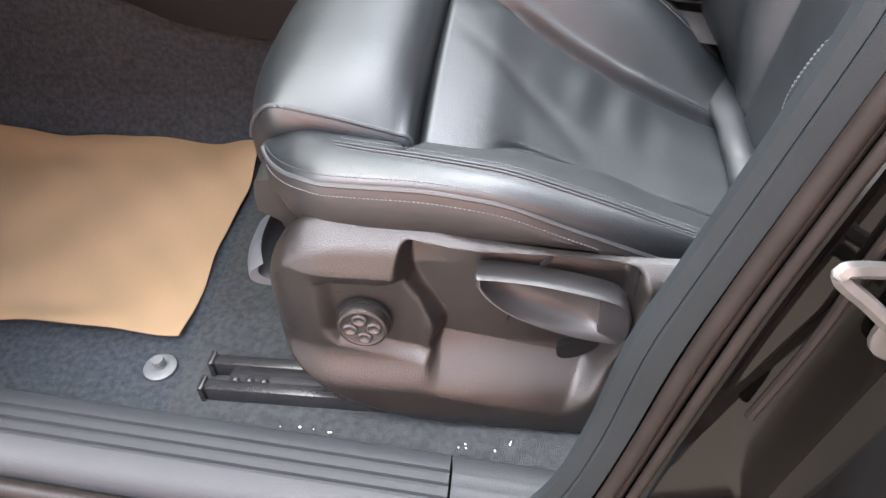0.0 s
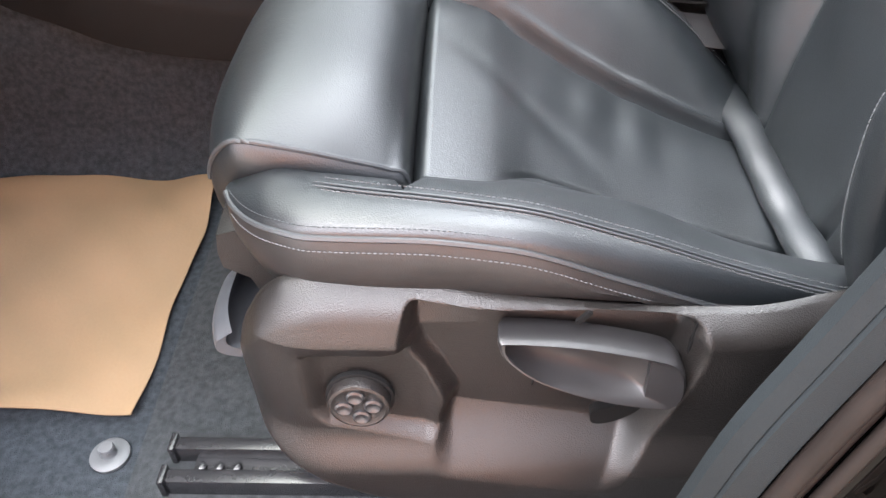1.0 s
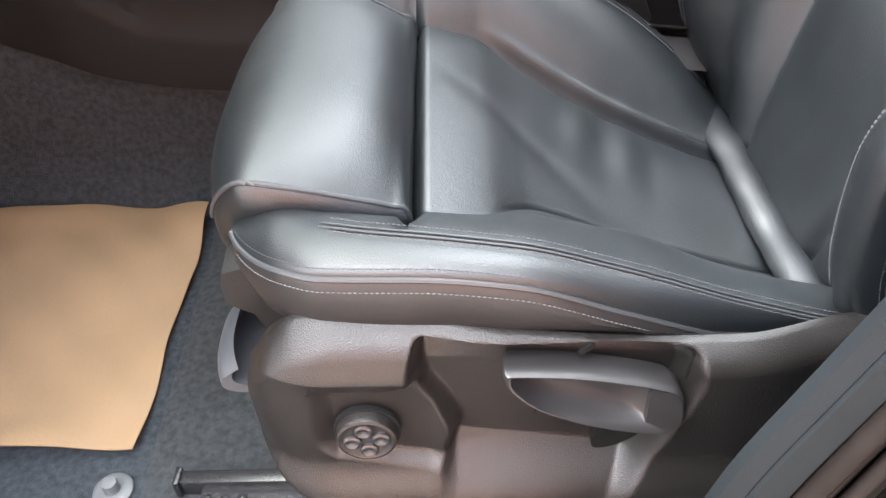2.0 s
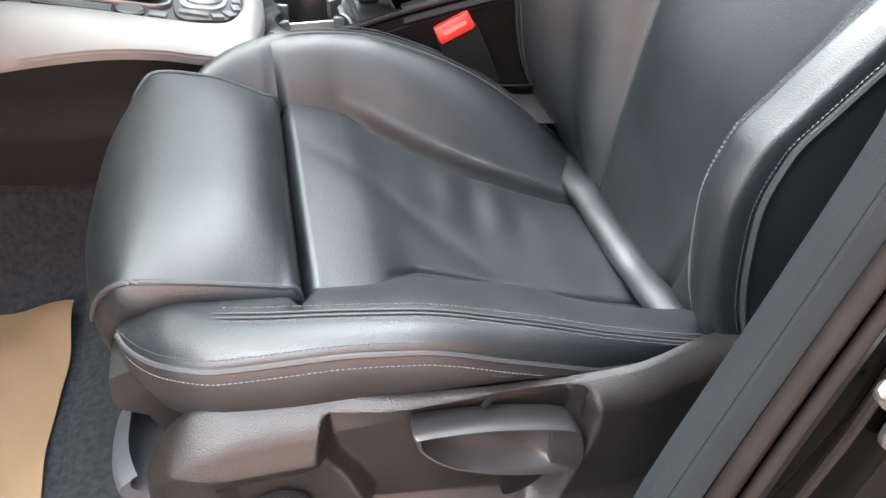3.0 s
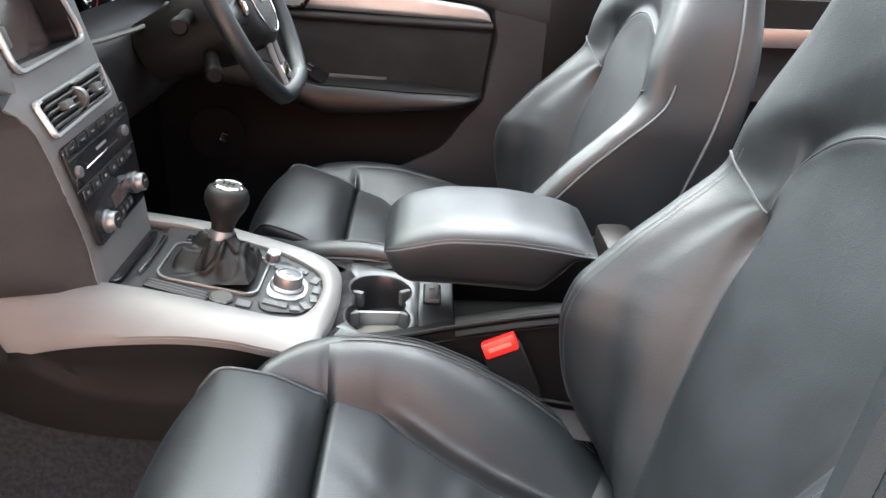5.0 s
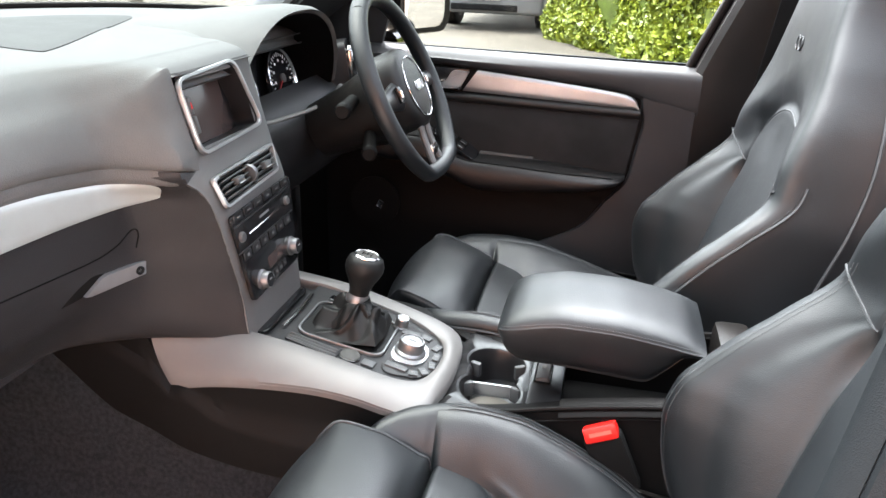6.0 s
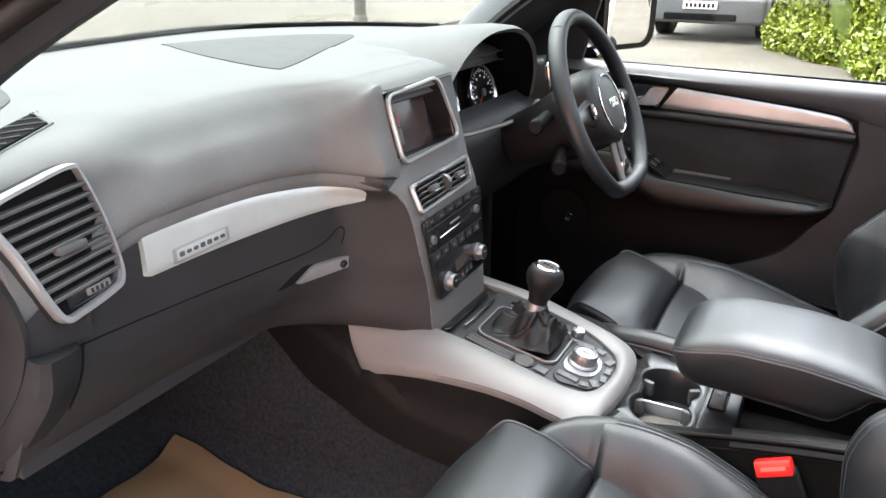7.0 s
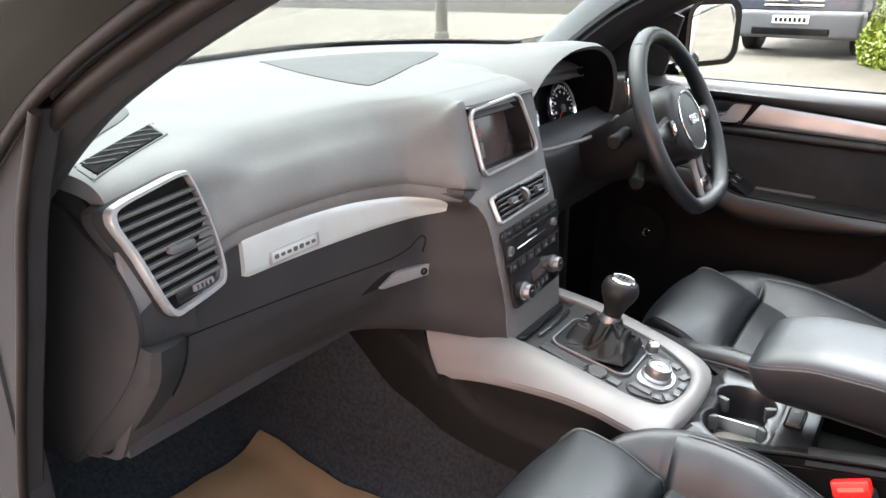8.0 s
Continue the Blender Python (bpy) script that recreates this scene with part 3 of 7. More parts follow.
for t in np.linspace(0, 1, 8):
    x, z = -0.80 + 0.92 * t, 1.19 + 0.36 * t
    w = 0.755 - 0.075 * t
    ys = np.linspace(-w, w, 15)
    rows.append(np.stack((x + 0.12 * (1 - t * 0.4) * (ys / w) ** 2, ys, np.full_like(ys, z) - 0.13 * (ys / w) ** 4), -1))
ws = solid("windscreen", plate(np.array(rows), np.array(rows) + np.array((-0.003, 0, 0.004))), GLASS_FRONT, "clear raked windscreen", kind="structure")
# bonnet seen low behind the glass
X, Y = np.meshgrid(np.linspace(-1.9, -0.86, 12), np.linspace(-0.80, 0.80, 13), indexing="ij")
Z = 1.02 - 0.05 * (Y / 0.8) ** 2 + 0.10 * (X + 0.86)
solid("bonnet", plate(np.stack((X, Y, Z), -1), np.stack((X, Y, Z - 0.03), -1)), PAINT, "gloss black bonnet", kind="structure")

# ---- outside: brick house, hedge, van, post ----
def brick_house():
    h = thing("brick_house", "orange-red brick house wall facing the car", "house")
    w = part("wall", box((16, 0.3, 5.2), Matrix.Translation((1.5, -9.2, 2.3)), 0.02), BRICK, h)
    part("roof", prism([(-8.4, -0.6), (8.4, -0.6), (8.4, 2.8), (-8.4, 2.8)], 0.15, Matrix.Translation((1.5, -9.6, 4.9)) @ pose(0, 0, 0, -32, 0, 0) @ Matrix.Diagonal((1, -1, 1, 1))), POLE, h)
    return h


brick_house()


def hedge():
    h = thing("hedge", "clipped bright green hedge along the drive", "hedge")
    rng = np.random.default_rng(4)
    length, depth, tall = 6.5, 1.3, 1.75
    a = np.array((-0.65, 11.1))
    b = np.array((0.51, 8.75))
    u = (b - a) / np.linalg.norm(b - a)
    w = np.array((-u[1], u[0]))
    if w[0] < 0:
        w = -w
    n = 60000
    s, top = rng.random(n) * length, rng.random(n)
    face = rng.random(n)
    d = np.where(face < 0.62, 0.10 * rng.random(n), rng.random(n) * depth)
    z = np.where(face < 0.62, rng.random(n) * tall, tall - 0.10 * rng.random(n))
    end = face > 0.88
    s = np.where(end, np.where(top < 0.5, 0.10, length - 0.10) + 0.10 * (rng.random(n) - 0.5), s)
    z = np.where(end, rng.random(n) * tall, z)
    lump = 0.10 * np.sin(s * 2.3) + 0.07 * np.sin(s * 5.1 + z * 4) + 0.06 * np.sin(z * 7)
    px = a[0] + u[0] * s + w[0] * (d - lump * (face < 0.62))
    py = a[1] + u[1] * s + w[1] * (d - lump * (face < 0.62))
    pz = slope(py) + z + 0.4 * lump * (face >= 0.62)
    size = 0.034 + 0.026 * rng.random(n)
    e1 = rng.normal(size=(n, 3))
    e1 /= np.linalg.norm(e1, axis=1)[:, None]
    e2 = np.cross(e1, rng.normal(size=(n, 3)))
    e2 /= np.linalg.norm(e2, axis=1)[:, None]
    c = np.stack((px, py, pz), -1)
    k = size[:, None]
    V = np.stack((c - e1 * k, c + e2 * k * 0.5, c + e1 * k, c - e2 * k * 0.5), 1).reshape(-1, 3)
    me = bpy.data.meshes.new("foliage")
    me.from_pydata(V.tolist(), [], [(4 * i, 4 * i + 1, 4 * i + 2, 4 * i + 3) for i in range(n)])
    part("foliage", me, LEAF, h, kind="stuff")
    # plain box inside the leaves, its colour giving the shade in the gaps
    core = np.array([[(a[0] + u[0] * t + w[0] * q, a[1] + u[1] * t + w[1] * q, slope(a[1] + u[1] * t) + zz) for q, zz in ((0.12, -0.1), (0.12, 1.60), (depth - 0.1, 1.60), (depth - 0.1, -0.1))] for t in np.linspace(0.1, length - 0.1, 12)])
    part("shade_core", grid(core, False, True, cap=True), HEDGE_SHADE, h)


hedge()


def van():
    v = thing("van", "grey van with chrome grille parked beyond the hedge", "van")
    m = Matrix.Translation((-1.70, 11.5, 0.13)) @ pose(0, 0, 0, 0, 0, -6)

    def q(size, c, material, name, parent=v, bevel=0.06, taper=None, label=""):
        return part(name, box(size, m @ Matrix.Translation(c), bevel, 3, taper), material, parent, label)

    q((1.94, 4.6, 1.55), (0, 2.75, 1.35), VAN_PAINT, "body", bevel=0.12)
    q((1.90, 1.05, 0.52), (0, 0.46, 0.88), VAN_PAINT, "bonnet", bevel=0.12, taper=(0.92, 0.9))
    q((1.62, 0.06, 0.66), (0, 0.62, 1.46), GLOSS, "windscreen", bevel=0.03, taper=(0.86, 1))
    b = q((1.92, 0.34, 0.40), (0, 0.06, 0.46), VAN_BUMPER, "bumper", bevel=0.07)
    q((1.10, 0.06, 0.10), (0, -0.10, 0.36), DARK, "air_intake", b, 0.02)
    q((0.52, 0.02, 0.112), (0, -0.125, 0.53), PLATE, "number_plate", b, 0.008)
    for k in range(7):
        q((0.040, 0.006, 0.06), (-0.20 + 0.066 * k, -0.138, 0.53), GLOSS, "plate_mark", b, 0.004)
    g = q((0.86, 0.06, 0.22), (0, -0.03, 0.80), GLOSS, "grille", bevel=0.03)
    for k in range(3):
        q((0.84, 0.03, 0.028), (0, -0.055, 0.73 + 0.07 * k), CHROME, "grille_bar", g, 0.008)
    q((0.16, 0.02, 0.07), (0, -0.075, 0.80), VAN_PAINT, "badge", g, 0.02)
    for s in (-1, 1):
        q((0.34, 0.12, 0.34), (s * 0.72, 0.02, 0.86), LAMP, "headlight", bevel=0.06, label="clear headlight")
        w = part("wheel", lathe([(0.34, 0), (0.34, 0.20), (0.30, 0.22), (0.20, 0.22)], m @ Matrix.Translation((s * 0.80 - 0.10, 0.85, 0.34)) @ pose(0, 0, 0, 0, 90, 0), 28), RUBBER, v)
        part("hub_cap", lathe([(0.20, 0.0), (0.20, 0.226), (0.05, 0.236)], m @ Matrix.Translation((s * 0.80 - 0.10, 0.85, 0.34)) @ pose(0, 0, 0, 0, 90, 0), 20), STEEL, w)
        q((0.20, 0.10, 0.30), (s * 1.10, 0.75, 1.38), VAN_BUMPER, "door_mirror", bevel=0.04)


van()
pole = thing("street_post", "plain grey post beside the road", "post")
part("shaft", tube([(-7.5, 10.78, 0.08), (-7.5, 10.78, 3.4)], [0.11, 0.10], 14), POLE, pole)
part("base_collar", lathe([(0.14, 0), (0.14, 0.18), (0.11, 0.22)], Matrix.Translation((-7.5, 10.78, 0.125))), POLE, pole)

# ---- front seats ----
def front_seat(yc, s, dx, label, mine):
    """A sports seat; yc its centre line, s the side of its door, dx its shift to the rear."""
    seat = thing("front_seat", label, "car seat", "front seats")

    def at(x, v, z):
        x, v, z = np.broadcast_arrays(np.asarray(x, float), np.asarray(v, float), np.asarray(z, float))
        return np.stack((x + dx, yc + s * v, z), -1)

    # thigh cushion: a crowned pad whose edges are drawn down to piping
    mid = np.array([(0.100, 0.645), (0.046, 0.652), (0.022, 0.668), (0.013, 0.692), (0.020, 0.720), (0.042, 0.743), (0.078, 0.755), (0.120, 0.754), (0.153, 0.746), (0.174, 0.731), (0.1855, 0.708), (0.1865, 0.655)])
    rim_xz = np.array([(0.100, 0.640), (0.052, 0.650), (0.031, 0.664), (0.026, 0.682), (0.034, 0.707), (0.049, 0.730), (0.068, 0.7425), (0.110, 0.733), (0.145, 0.721), (0.170, 0.711), (0.1855, 0.700), (0.1865, 0.650)])
    rim_near = (0.120, 0.130, 0.138, 0.143, 0.153, 0.167, 0.176, 0.174, 0.170, 0.166, 0.163, 0.163)
    rim_far = (0.108, 0.116, 0.122, 0.126, 0.132, 0.140, 0.150, 0.156, 0.160, 0.162, 0.164, 0.164)
    C, E = spline(mid, 70), spline(rim_xz, 70)
    Vn = spline(np.c_[rim_near, rim_near], 70)[:, 0]
    Vf = spline(np.c_[rim_far, rim_far], 70)[:, 0]
    lift = 0.010 * smooth01((C[:, 1] - 0.70) / 0.04) * smooth01((0.186 - C[:, 0]) / 0.06)
    rows = []
    for e in np.sin(np.linspace(-math.pi / 2, math.pi / 2, 51)):
        f = abs(e) ** 3.2
        q = C + (E - C) * f
        rows.append(at(q[:, 0], e * (Vn if e > 0 else Vf), q[:, 1] + (lift * f if e < 0 else 0)))
    part("thigh_cushion", grid(np.array(rows)), LEATHER, seat)
    for sign, V in ((1, Vn), (-1, Vf)):
        z = E[:, 1] + (lift if sign < 0 else 0)
        wall = np.array([at(E[:, 0] + a * 0.010, sign * (V + d), z - a * 0.055) for a, d in ((0, 0), (0.05, 0.003), (0.25, 0.006), (0.55, 0.004), (1.0, -0.008))])
        part("cushion_side", grid(wall), LEATHER, seat, "leather side band of the thigh cushion")
        part("piping", tube(at(E[:, 0] - 0.0005, sign * (V + 0.001), z + 0.0004)[20:66], 0.0023, 8), PIPING, seat)

    # seat cushion with its two raised bolsters: height and place of each crest, and where the bolster leaves the flat panel
    def crest_z(x, sign):
        door = curve1(x, (0.05, 0.07, 0.093, 0.14, 0.18, 0.26, 0.34, 0.43, 0.50, 0.58), (0.698, 0.712, 0.722, 0.7275, 0.728, 0.723, 0.703, 0.673, 0.652, 0.635))
        tunnel = curve1(x, (0.08, 0.095, 0.113, 0.16, 0.22, 0.29, 0.35, 0.415, 0.48, 0.54, 0.58), (0.700, 0.722, 0.736, 0.750, 0.756, 0.748, 0.727, 0.694, 0.646, 0.590, 0.555))
        return np.where(np.asarray(sign) > 0, door, tunnel)

    def crest_v(x, sign):
        door = curve1(x, (0.05, 0.07, 0.093, 0.12, 0.18, 0.26, 0.34, 0.43, 0.58), (0.168, 0.176, 0.188, 0.207, 0.221, 0.230, 0.236, 0.241, 0.243))
        tunnel = curve1(x, (0.08, 0.113, 0.16, 0.20, 0.30, 0.42, 0.58), (0.160, 0.184, 0.206, 0.214, 0.218, 0.213, 0.208))
        return np.where(np.asarray(sign) > 0, door, tunnel)

    def v_in(x, sign):
        door = curve1(x, (0.18, 0.24, 0.291, 0.36, 0.44, 0.58), (0.163, 0.150, 0.118, 0.108, 0.104, 0.100))
        tunnel = curve1(x, (0.18, 0.25, 0.28, 0.34, 0.42, 0.526, 0.58), (0.164, 0.163, 0.157, 0.138, 0.118, 0.102, 0.098))
        return np.where(np.asarray(sign) > 0, door, tunnel)

    def z_base(x):
        return curve1(x, (0.18, 0.25, 0.29, 0.36, 0.44, 0.526, 0.58), (0.703, 0.682, 0.658, 0.621, 0.587, 0.557, 0.545))

    def z_seat(x, v):
        sg = np.where(v > 0, 1, -1)
        b, t, vc, vi = z_base(x), crest_z(x, sg), crest_v(x, sg), v_in(x, sg)
        a = np.abs(v)
        k = np.clip((a - vi) / (vc - vi), 0, 1)
        rise = np.where(sg > 0, 1 - (1 - k) ** 1.6, 1 - (1 - k) ** 2.0)
        z = b + (t - b) * rise
        # the puckered seam where the bolster leaves the panel, with a soft lip along it
        seam = smooth01((x - 0.25) / 0.05)
        far = np.where(sg < 0, 1.0, 0.5)
        z = z - 0.0085 * np.exp(-((a - vi + 0.005) / 0.005) ** 2) * seam + (0.003 + 0.005 * far) * np.exp(-((a - vi - 0.004) / 0.0042) ** 2) * seam
        z = z + 0.009 * (1 - np.clip(a / vi, 0, 1) ** 2) * (1 - k)
        z = z - 0.024 * np.clip((0.200 - x) / 0.013, 0, 1) ** 2 * (1 - k) ** 2
        # pulled leather: folds fanning from the tunnel side, a soft hollow beside them
        fan = np.sin((x - 0.33 + 0.22 * v) * 112) * np.exp(-((x - 0.385) / 0.060) ** 2) * np.exp(-((v + 0.045) / 0.060) ** 2)
        sag = -0.0025 * np.exp(-((v - 0.02 - 0.9 * (x - 0.30)) / 0.022) ** 2) * np.exp(-((x - 0.29) / 0.06) ** 2)
        pad = 0.009 * np.exp(-((x - 0.37) / 0.055) ** 2) * np.exp(-((v - 0.150) / 0.035) ** 2)
        return z + 0.0030 * fan + sag + pad

    xs = np.linspace(0.187, 0.578, 130)
    cols = []
    for sg in (-1, 1):
        vi, vc = v_in(xs, sg)[:, None], crest_v(xs, sg)[:, None]
        half_v = np.concatenate((np.linspace(0, 1, 40)[None, :] * (vi - 0.014), vi + np.linspace(-0.012, 0.020, 20)[None, :], vi + 0.022 + (vc - vi - 0.022) * np.linspace(0, 1, 30)[None, :]), 1)
        cols.append(half_v)
    V = np.concatenate((-cols[0][:, :0:-1], cols[1]), 1)
    X = np.repeat(xs[:, None], V.shape[1], 1)
    Z = z_seat(X, V)
    part("seat_cushion", plate(at(X, V, Z), at(X, V * 0.98, np.minimum(Z - 0.05, 0.60 - 0.06 * (X - 0.18) / 0.4))), LEATHER, seat)

    # bolster leather from inside the crest out to the piping, and the skirt below it
    for sign in (1, -1):
        if sign > 0:
            knots = (0.052, 0.060, 0.075, 0.10, 0.126, 0.195, 0.257, 0.34, 0.434, 0.50, 0.56)
            pv, pz = (0.186, 0.201, 0.219, 0.240, 0.252, 0.2585, 0.260, 0.257, 0.249, 0.243, 0.238), (0.706, 0.7045, 0.706, 0.713, 0.717, 0.7205, 0.714, 0.682, 0.643, 0.630, 0.626)
            start = 0.0525
        else:
            knots = (0.078, 0.09, 0.12, 0.16, 0.22, 0.30, 0.36, 0.42, 0.48, 0.54, 0.56)
            pv, pz = (0.165, 0.184, 0.212, 0.230, 0.238, 0.240, 0.238, 0.234, 0.230, 0.226, 0.225), (0.690, 0.704, 0.722, 0.732, 0.736, 0.728, 0.708, 0.676, 0.630, 0.580, 0.562)
            start = 0.0785
        xb = np.concatenate((start + 0.05 * np.linspace(0, 1, 18) ** 1.5, np.linspace(start + 0.056, 0.556, 60)))
        cv, cz = crest_v(xb, sign), crest_z(xb, sign)
        ov, oz = curve1(xb, knots, pv), curve1(xb, knots, pz)
        under = smooth01((xb - 0.176) / 0.012)
        rows = []
        for d, h in ((0.045, 0.060), (0.032, 0.034), (0.020, 0.014), (0.010, 0.004), (0.004, 0.0008)):
            v_q = cv - d * np.maximum(0.5, smooth01((xb - start + 0.012) / 0.05))
            z_q = np.where(under > 0.5, z_seat(np.maximum(xb, 0.188), sign * v_q) - 0.006, cz - h)
            soft_h = h * (0.35 + 0.65 * under) if sign > 0 else h
            rows.append(at(xb, sign * v_q, cz - soft_h + (z_q - (cz - h)) * under if d > 0.004 else cz - h + 0.001))
        for f in np.linspace(0, 1, 12):
            bulge = math.sin(math.pi * f) ** 0.8
            rows.append(at(xb, sign * (cv + (ov - cv) * (1 - (1 - f) ** 1.35) + 0.0035 * bulge), cz + 0.0015 + (oz - cz - 0.0015) * f ** 1.35 + 0.004 * bulge))
        sheet = np.swapaxes(np.array(rows), 0, 1)
        part("side_bolster", grid(sheet), LEATHER, seat)
        base = curve1(xb, (0.052, 0.07, 0.10, 0.2, 0.3, 0.45, 0.58), (0.652, 0.645, 0.655, 0.664, 0.662, 0.652, 0.640))
        inx = 0.020 * np.clip((0.10 - xb) / 0.048, 0, 1)
        rows = [at(xb, sign * ov, oz), at(xb, sign * (ov + 0.0020), oz - 0.0030), at(xb, sign * (ov + 0.0045), oz - 0.012), at(xb, sign * (ov + 0.0055), 0.55 * oz + 0.45 * base),
                at(xb + 0.4 * inx, sign * (ov + 0.002), 0.2 * oz + 0.8 * base), at(xb + inx, sign * (ov - 0.006), base), at(xb + inx + 0.01, sign * (ov - 0.03), base - 0.03)]
        part("side_skirt", grid(np.swapaxes(np.array(rows), 0, 1)), LEATHER_SIDE, seat, "smooth dark leatherette skirt")
        part("piping", tube(at(xb, sign * (ov + 0.0008), oz + 0.0004)[1:-2], 0.0023, 6), PIPING, seat)
        # twin rows of thread along the crest with a raised felled seam between, and one row below the piping
        if mine or sign < 0:
            part("stitching", stitches(at(xb, sign * (ov + 0.0042), oz - 0.0085)[4:74], (0, s * sign, 0.3), r=0.0006), STITCH, seat, kind="stuff")
            part("stitching", stitches(at(xb, sign * (ov - 0.0030), oz + 0.0075)[4:74], (0, s * sign, 0.6), r=0.00045), PIPING, seat, kind="stuff")
            first = 21 if sign > 0 else 28
            for dv, dz, mt in ((-0.0085, 0.0010, STITCH), (0.0085, 0.0036, STITCH)):
                part("stitching", stitches(at(xb, sign * (cv + dv), cz + dz + 0.0012)[first:74], (0, s * sign * 0.2, 1), r=0.0005), mt, seat, kind="stuff")
            for dv, dz in ((-0.0030, 0.0016), (0.0032, 0.0032)):
                part("seam", tube(at(xb, sign * (cv + dv), cz + dz)[first - 1:76], [0.0002] + [0.0008] * 30, 6), PIPING, seat)

    # padded roll at the foot of the backrest
    ang = np.linspace(0, 2 * math.pi, 20, endpoint=False)
    rows = []
    for v in np.linspace(-0.190, 0.225, 60):
        e = min(1.0, (0.225 - abs(v - 0.0)) / 0.02 + 0.55) if v > 0 else min(1.0, (v + 0.190) / 0.015 + 0.55)
        r = 0.0195 * float(e) * (1 + 0.05 * math.sin(v * 70) * math.sin(v * 23))
        zc2 = 0.572 + (0.10 * max(0.0, v - 0.06) if v > 0 else -0.05 * max(0.0, -v - 0.12))
        rows.append(at(0.540 + r * np.cos(ang), v, zc2 + r * 0.62 * np.sin(ang)))
    part("cushion_roll", grid(np.array(rows), False, True, cap=True), LEATHER, seat)

    # backrest: closed sections stacked up along its lean
    def xc(z):
        return curve1(z, (0.54, 0.62, 0.70, 0.79, 0.88, 0.97, 1.06, 1.16, 1.28, 1.44), (0.548, 0.562, 0.580, 0.603, 0.632, 0.664, 0.692, 0.708, 0.722, 0.770))

    def xe(z):
        return curve1(z, (0.54, 0.60, 0.637, 0.707, 0.752, 0.79, 0.835, 0.865, 0.905, 0.945, 1.008, 1.06, 1.125, 1.16, 1.28, 1.44),
                      (0.575, 0.540, 0.516, 0.488, 0.480, 0.477, 0.488, 0.512, 0.549, 0.592, 0.655, 0.668, 0.690, 0.700, 0.722, 0.778))

    def half(z):
        return curve1(z, (0.54, 0.62, 0.75, 0.95, 1.03, 1.10, 1.18, 1.26, 1.34, 1.44), (0.235, 0.252, 0.256, 0.252, 0.240, 0.226, 0.196, 0.165, 0.150, 0.118))

    def thick(z):
        return curve1(z, (0.54, 0.7, 0.95, 1.15, 1.3, 1.44), (0.13, 0.155, 0.145, 0.115, 0.10, 0.05))

    def insert(z):
        return curve1(z, (0.54, 0.65, 0.80, 0.95, 1.05, 1.10, 1.44), (0.090, 0.105, 0.125, 0.145, 0.13, 0.08, 0.06))

    def arch(a):
        return curve1(a, (0.0, 0.030, 0.057, 0.085, 0.106, 0.125, 0.138, 0.144), (1.096, 1.093, 1.086, 1.074, 1.060, 1.042, 1.020, 0.978))

    def front(v, z):
        c, e, h, i = xc(z), xe(z), half(z), insert(z)
        k = np.clip((np.abs(v) - i) / (h - 0.030 - i), 0, 1)
        x = c + (e - c) * (0.25 * k + 0.75 * smooth01(k))
        lumbar = -0.010 * np.exp(-((z - 0.76) / 0.10) ** 2) * np.clip(1 - (v / i) ** 2, 0, 1)
        grow = np.sqrt(np.clip((0.978 - z) / 0.10, 0, 1))
        a = np.abs(v)
        valley = (0.009 + 0.012 * np.exp(-((z - 0.950) / 0.035) ** 2)) * np.exp(-((a - i) / 0.010) ** 2) * smooth01((1.0 - z) / 0.06)
        valley = valley + 0.005 * np.exp(-((a - i - 0.012 - 0.048 * grow) / 0.013) ** 2) * grow
        valley = valley - 0.011 * grow * np.exp(-((a - i - 0.006 - 0.022 * grow) / (0.006 + 0.014 * grow)) ** 2) * smooth01((z - 0.56) / 0.1)
        head = -0.012 * smooth01((z - (1.085 - 0.9 * np.abs(v) ** 1.5 * 1.6)) / 0.10) * (z > 0.9)
        # the panel ends in an arch, and the surface steps back above it
        up = z - arch(a)
        step = 0.010 * smooth01((up + 0.004) / 0.020) * np.exp(-np.clip(up, 0, 1) / 0.035) * smooth01((0.152 - a) / 0.012)
        return x + lumbar + valley + head + step

    zs = np.linspace(0.545, 1.44, 210)
    rows = []
    for z in zs:
        h, c, t = float(half(z)), float(xc(z)), float(thick(z))
        i, e = float(insert(z)), h - 0.030
        w = i + 0.010 + 0.048 * math.sqrt(min(1.0, max(0.0, (0.978 - z) / 0.10)))
        fh = np.concatenate((np.linspace(0, i - 0.012, 22), np.linspace(i - 0.010, i + 0.008, 12), np.linspace(i + 0.011, w - 0.009, 12) if w - i > 0.022 else np.linspace(i + 0.009, i + 0.012, 12),
                             np.linspace(w - 0.007, w + 0.009, 10) if w - i > 0.022 else np.linspace(i + 0.013, i + 0.030, 10), np.linspace(max(w, i + 0.022) + 0.012, e, 14)))
        fv = np.concatenate((-fh[:0:-1], fh))
        fx = front(fv, np.full_like(fv, z))
        edge = fx[-1]
        side = spline([(h - 0.030, edge), (h - 0.013, edge + 0.004), (h - 0.003, edge + 0.022), (h, 0.5 * (edge + c) + 0.055),
                       (h - 0.004, c + t * 0.80), (h - 0.035, c + t * 0.96), (0.06, c + t)], 22)
        outline = np.vstack((np.c_[fv, fx], side[1:], np.c_[-side[::-1, 0], side[::-1, 1]][:-1]))
        rows.append(at(outline[:, 1], outline[:, 0], z))
    last = rows[-1].mean(0)
    for f, dz in ((0.80, 0.014), (0.5, 0.022), (0.1, 0.025)):
        rows.append(last + (rows[209] - last) * f + np.array((0.008, 0, dz)))
    part("backrest", grid(np.array(rows), False, True, cap=True), LEATHER, seat)

    def on_back(v, z, lift=0.001):
        return at(front(v, z) - lift, v, z)

    for sign in (1, -1):
        z = np.linspace(0.67, 1.03, 46)
